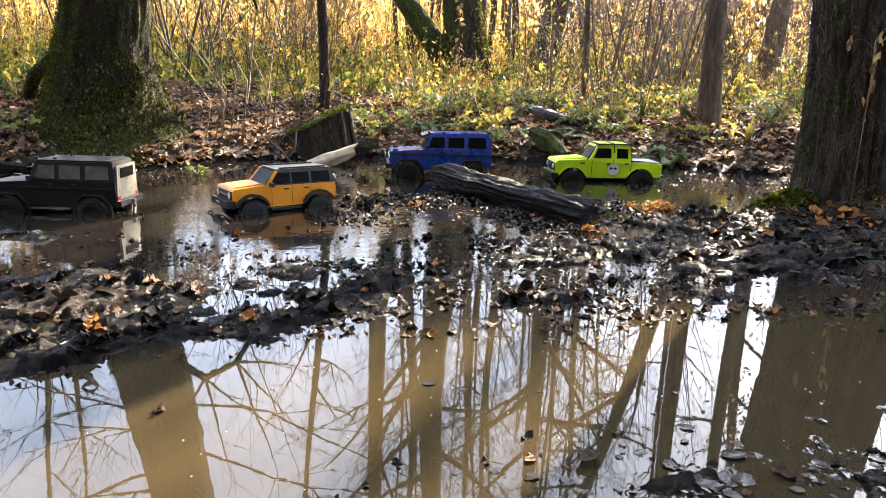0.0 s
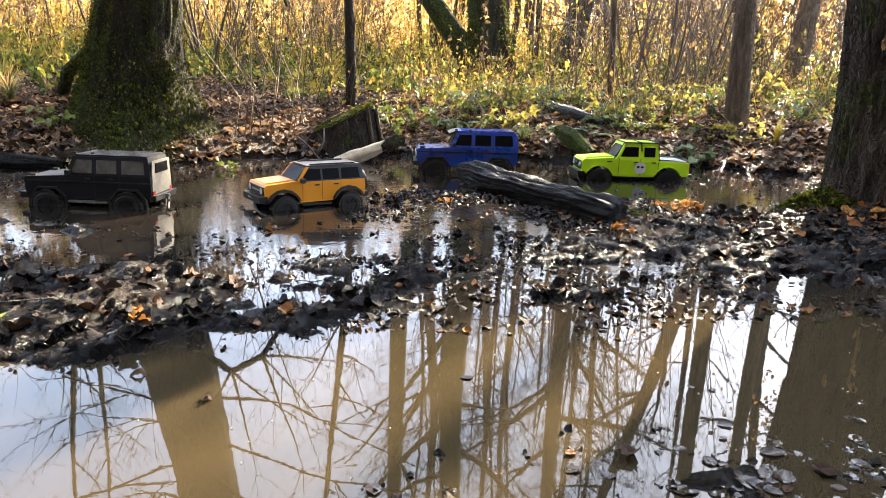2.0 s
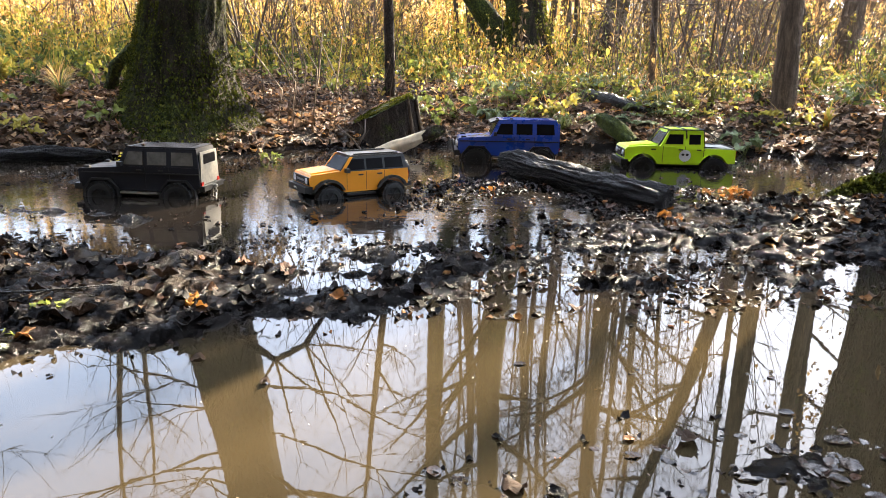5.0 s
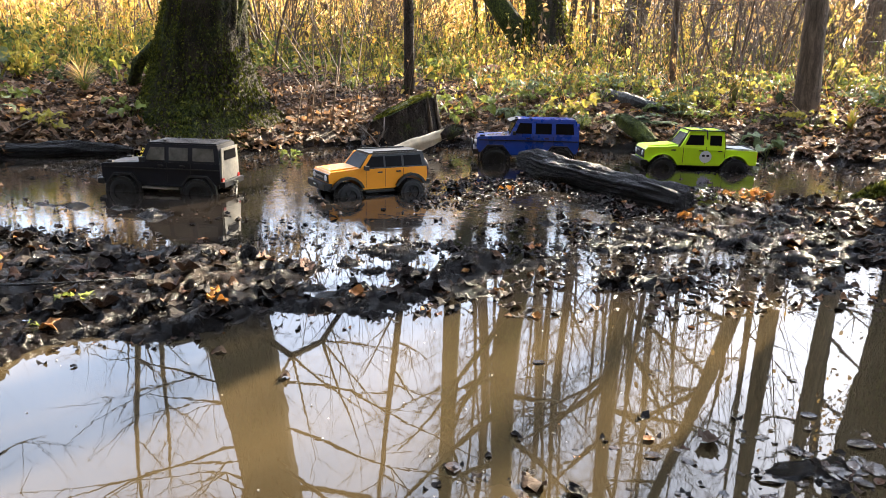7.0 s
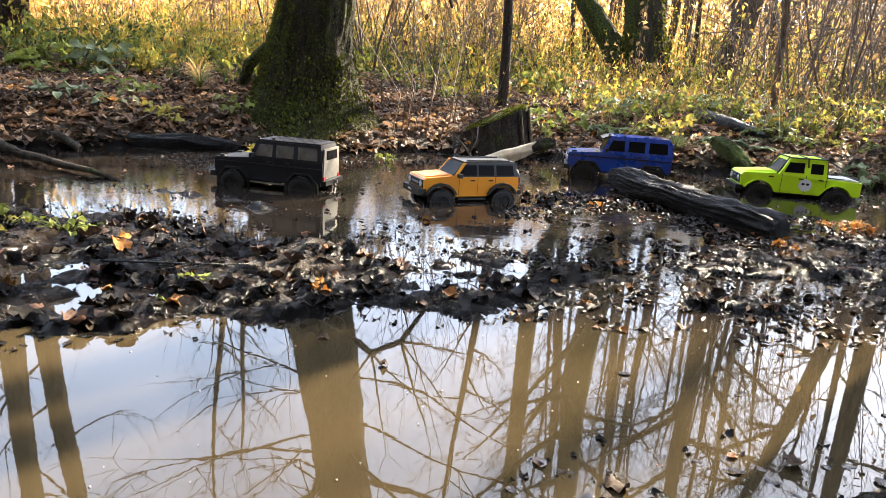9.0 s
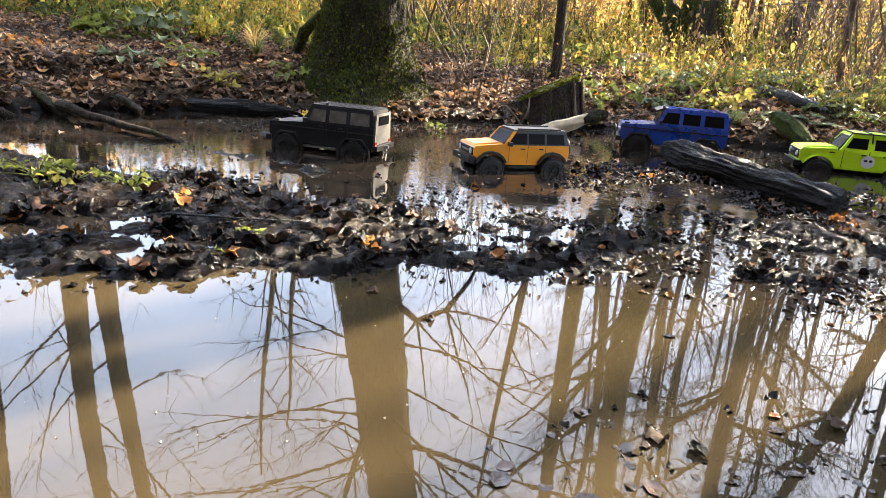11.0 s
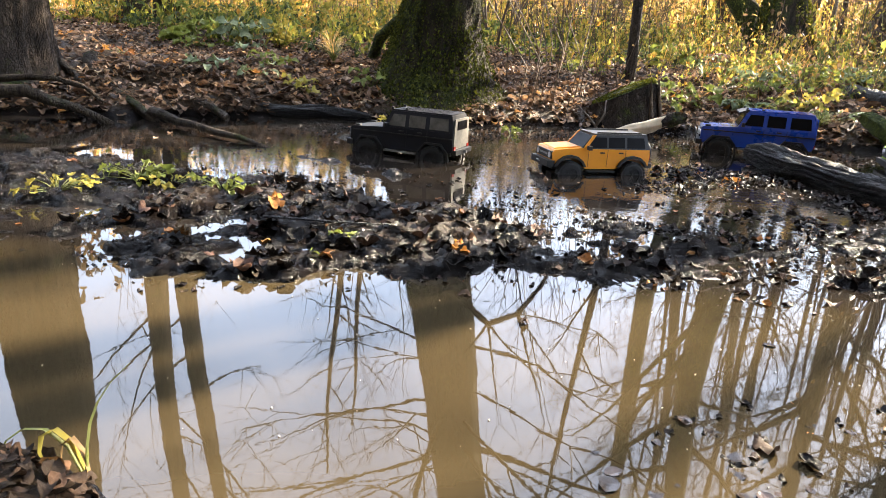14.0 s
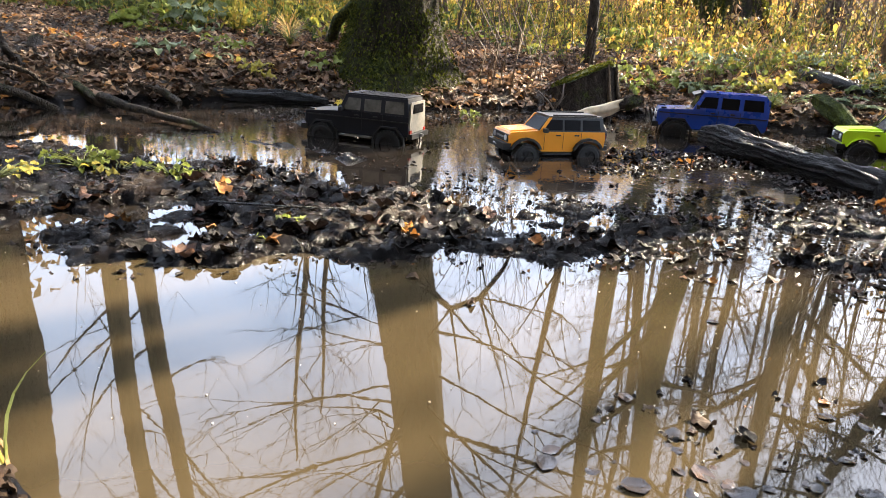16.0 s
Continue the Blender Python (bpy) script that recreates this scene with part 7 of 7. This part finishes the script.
weeds(dict(n=1500, xr=(-24, -7), yr=(2.5, 14), tall=(0.8, 2.2), seed=21, thick=0.006, leaves=8, leaf_size=0.1, lean=0.2), STRAW, STRAW, "tall golden dry weeds in sunlight")
weeds(dict(n=900, xr=(-48, -22), yr=(0, 34), tall=(3.0, 5.5), seed=22, thick=0.02, leaves=7, leaf_size=0.3, lean=0.06), TWIG, DRYLEAF, "far brown thicket of saplings")
# moss tufts on the stump's cut, sunlight put into their colour
g = np.random.default_rng(33)
n = 2000
a, q = g.uniform(0, 6.28, n), np.sqrt(g.random(n))
sx, sy = 0.18 * q * np.cos(a), 0.14 * q * np.sin(a)
sz = np.array([cut(u, w) for u, w in zip(sx, sy)]) + 0.008
v, f = scatter(CHEAP, np.stack([sx, sy, sz], 1), g.uniform(0.008, 0.02, n), g.uniform(0, 6.28, n), g.normal(0, 0.7, n), g.normal(0, 0.7, n), g.integers(0, 4, n))
part("moss_pad", mesh_arrays("moss_pad", v, quads_to_lists(f), MOSS_SUN), MOSS_SUN, stump, "tufted moss coloured as if sunlit")

# a tangle of thin arching brushwood behind the bank
brush, rb = Heap(), random.Random(91)
for k in range(250):
    yb = rb.uniform(6.6, 10.5)
    xb = rb.uniform(-0.75, 0.75) * yb
    a = rb.uniform(0, 6.28)
    if -0.13 < xb / yb < 0.1 and yb < 9:
        continue
    limb(brush, rb, (xb, yb, ground_at(xb, yb) + rb.uniform(-0.02, 0.5)), (math.cos(a), math.sin(a), rb.uniform(-0.1, 1.2)), rb.uniform(0.5, 1.4), rb.uniform(0.003, 0.007), 1, 0.0, 0.3, 3)
for k in range(230):
    yb = rb.uniform(6.2, 10.5)
    xb, a = rb.uniform(0.12, 0.75) * yb, rb.uniform(0, 6.28)
    if 0.34 < xb / yb < 0.48:
        continue
    limb(brush, rb, (xb, yb, ground_at(xb, yb) + rb.uniform(-0.02, 0.7)), (math.cos(a), math.sin(a), rb.uniform(-0.2, 1.6)), rb.uniform(0.6, 1.5), rb.uniform(0.003, 0.008), 1, 0.0, 0.35, 3)
tagged(new("brushwood", brush.mesh("brushwood", TWIG)), "tangled thin brown brushwood among the weeds", "brushwood", kind="stuff")

# the dry stem before the great trunk
h, rb = Heap(), random.Random(17)
h.tube([(1.497, 2.70, 0.06), (1.490, 2.69, 0.28), (1.489, 2.69, 0.44), (1.492, 2.69, 0.545), (1.489, 2.70, 0.66), (1.51, 2.71, 0.70)], [0.0018, 0.002, 0.0028, 0.004, 0.0035, 0.0015], 6, bumps=0.7)
h.tube([(1.49, 2.70, 0.63), (1.44, 2.69, 0.665), (1.385, 2.69, 0.655)], [0.0014, 0.0011, 0.0008], 5)
dry_stem = new("dry_stem")
part("stalk", h.mesh("stalk", DRYLEAF), DRYLEAF, dry_stem)
lv, lf = [], []
for x, z, s in ((1.385, 0.645, 0.05), (1.40, 0.655, 0.04), (1.487, 0.56, 0.045), (1.50, 0.5, 0.05), (1.485, 0.6, 0.05), (1.50, 0.66, 0.06), (1.48, 0.45, 0.04), (1.495, 0.38, 0.035), (1.515, 0.68, 0.05)):
    sv, sf = LEAVES[rb.randrange(6)]
    m = Matrix.Translation((x, 2.69, z)) @ pose(0, 0, 0, rb.gauss(0, 40), rb.uniform(40, 100), rb.uniform(0, 360))
    o = len(lv)
    lv.extend(tuple(m @ Vector((p[0] * s, p[1] * s * 0.4, p[2] * s))) for p in sv)
    lf.extend(tuple(int(i) + o for i in q4) for q4 in sf)
part("withered_leaves", mesh_arrays("withered_leaves", lv, lf, DRYLEAF, True), DRYLEAF, dry_stem)
tagged(dry_stem, "withered pale stem standing before the great trunk", "plant")

# small heaps of bright dead leaves on the mud
def leaf_heap(x, y, n, spread, size, seed, label):
    rn = random.Random(seed)
    root = new("leaf_heap")
    root.location = (x, y, max(0.0, ground_at(x, y)))
    kinds_of = [mesh_arrays("leaf", sv, sf, ORANGE, True) for sv, sf in LEAVES[:4]]
    for k in range(n):
        a, q = rn.uniform(0, 6.28), spread * math.sqrt(rn.random())
        px, py = q * math.cos(a), q * math.sin(a)
        h = max(0.0, ground_at(x + px, y + py)) - root.location.z
        s = size * rn.uniform(0.6, 1.2)
        part("leaf", kinds_of[k % 4], ORANGE, root).matrix_basis = Matrix.Translation((px, py, h + 0.008 + 0.012 * (1 - q / spread))) @ pose(0, 0, 0, rn.gauss(0, 25), rn.gauss(0, 25), rn.uniform(0, 360)) @ Matrix.Diagonal((s, s, s, 1))
    return tagged(root, label, "leaves")


leaf_heap(0.80, 2.84, 22, 0.10, 0.036, 1, "bright orange dead leaves heaped beyond the log's end")
leaf_heap(0.47, 2.33, 9, 0.035, 0.035, 2, "small rust-orange leaf clump at the log's end")
leaf_heap(-0.15, 2.72, 4, 0.03, 0.028, 3, "rust-coloured leaves on a mud islet")
leaf_heap(-0.66, 1.24, 5, 0.04, 0.03, 4, "reddish wet leaves on the ridge's edge")
leaf_heap(1.40, 2.62, 16, 0.12, 0.05, 5, "orange-brown leaves at the great trunk's foot")

# debris on the dry corner, and specks of froth and chaff on the still water
v, f = litter(1500, (-1.2, -0.45), (0.12, 0.45), lambda x, y, z, q: z > 0.0, (0.008, 0.032), (-0.002, 0.005), 0.3, LOW, 41)
stuff("leaf_litter", v, f, SODDEN, "brown leaves and bits at the puddle's edge", "leaves", True)
g = np.random.default_rng(43)
n = 170
x, y = g.uniform(-1.3, 1.1, n), 0.35 + 1.0 * g.random(n)
ok = height(x, y) < -0.02
x, y = x[ok], y[ok]
m = len(x)
v, f = scatter([LOW[3]], np.stack([x, y, np.full(m, 0.0012)], 1), g.uniform(0.0015, 0.0048, m), g.uniform(0, 6.28, m), g.normal(0, 0.1, m), g.normal(0, 0.1, m), np.zeros(m, int))
stuff("floating_chaff", v, f, FROTH, "pale specks of chaff floating on the puddle", "debris")
for k, (x, y, s, turn) in enumerate(((-0.55, 1.035, 0.035, 20), (-0.41, 0.965, 0.028, 110), (0.21, 0.875, 0.05, 60), (-0.07, 1.36, 0.05, 200), (-0.62, 1.21, 0.05, 40), (-0.02, 0.735, 0.045, 140), (0.05, 2.33, 0.06, 80), (1.05, 2.68, 0.06, 10), (-0.53, 1.88, 0.045, 75))):
    leaf = new("drifting_leaf", mesh_arrays("drifting_leaf", LEAVES[k % 4][0], LEAVES[k % 4][1], SODDEN, True))
    leaf.matrix_basis = Matrix.Translation((x, y, max(0.0, ground_at(x, y)) + 0.004)) @ pose(0, 0, 0, 6, 8, turn) @ Matrix.Diagonal((0.8 * s, 0.8 * s, 0.8 * s, 1))
    tagged(leaf, "curled brown leaf resting on wet mud", "leaf")

weeds(dict(n=2300, xr=(-48, 42), yr=(31, 46), tall=(4.5, 9.0), seed=29, thick=0.03, leaves=14, leaf_size=0.4, lean=0.07), TWIG, DRYLEAF, "far edge of the brown autumn wood")
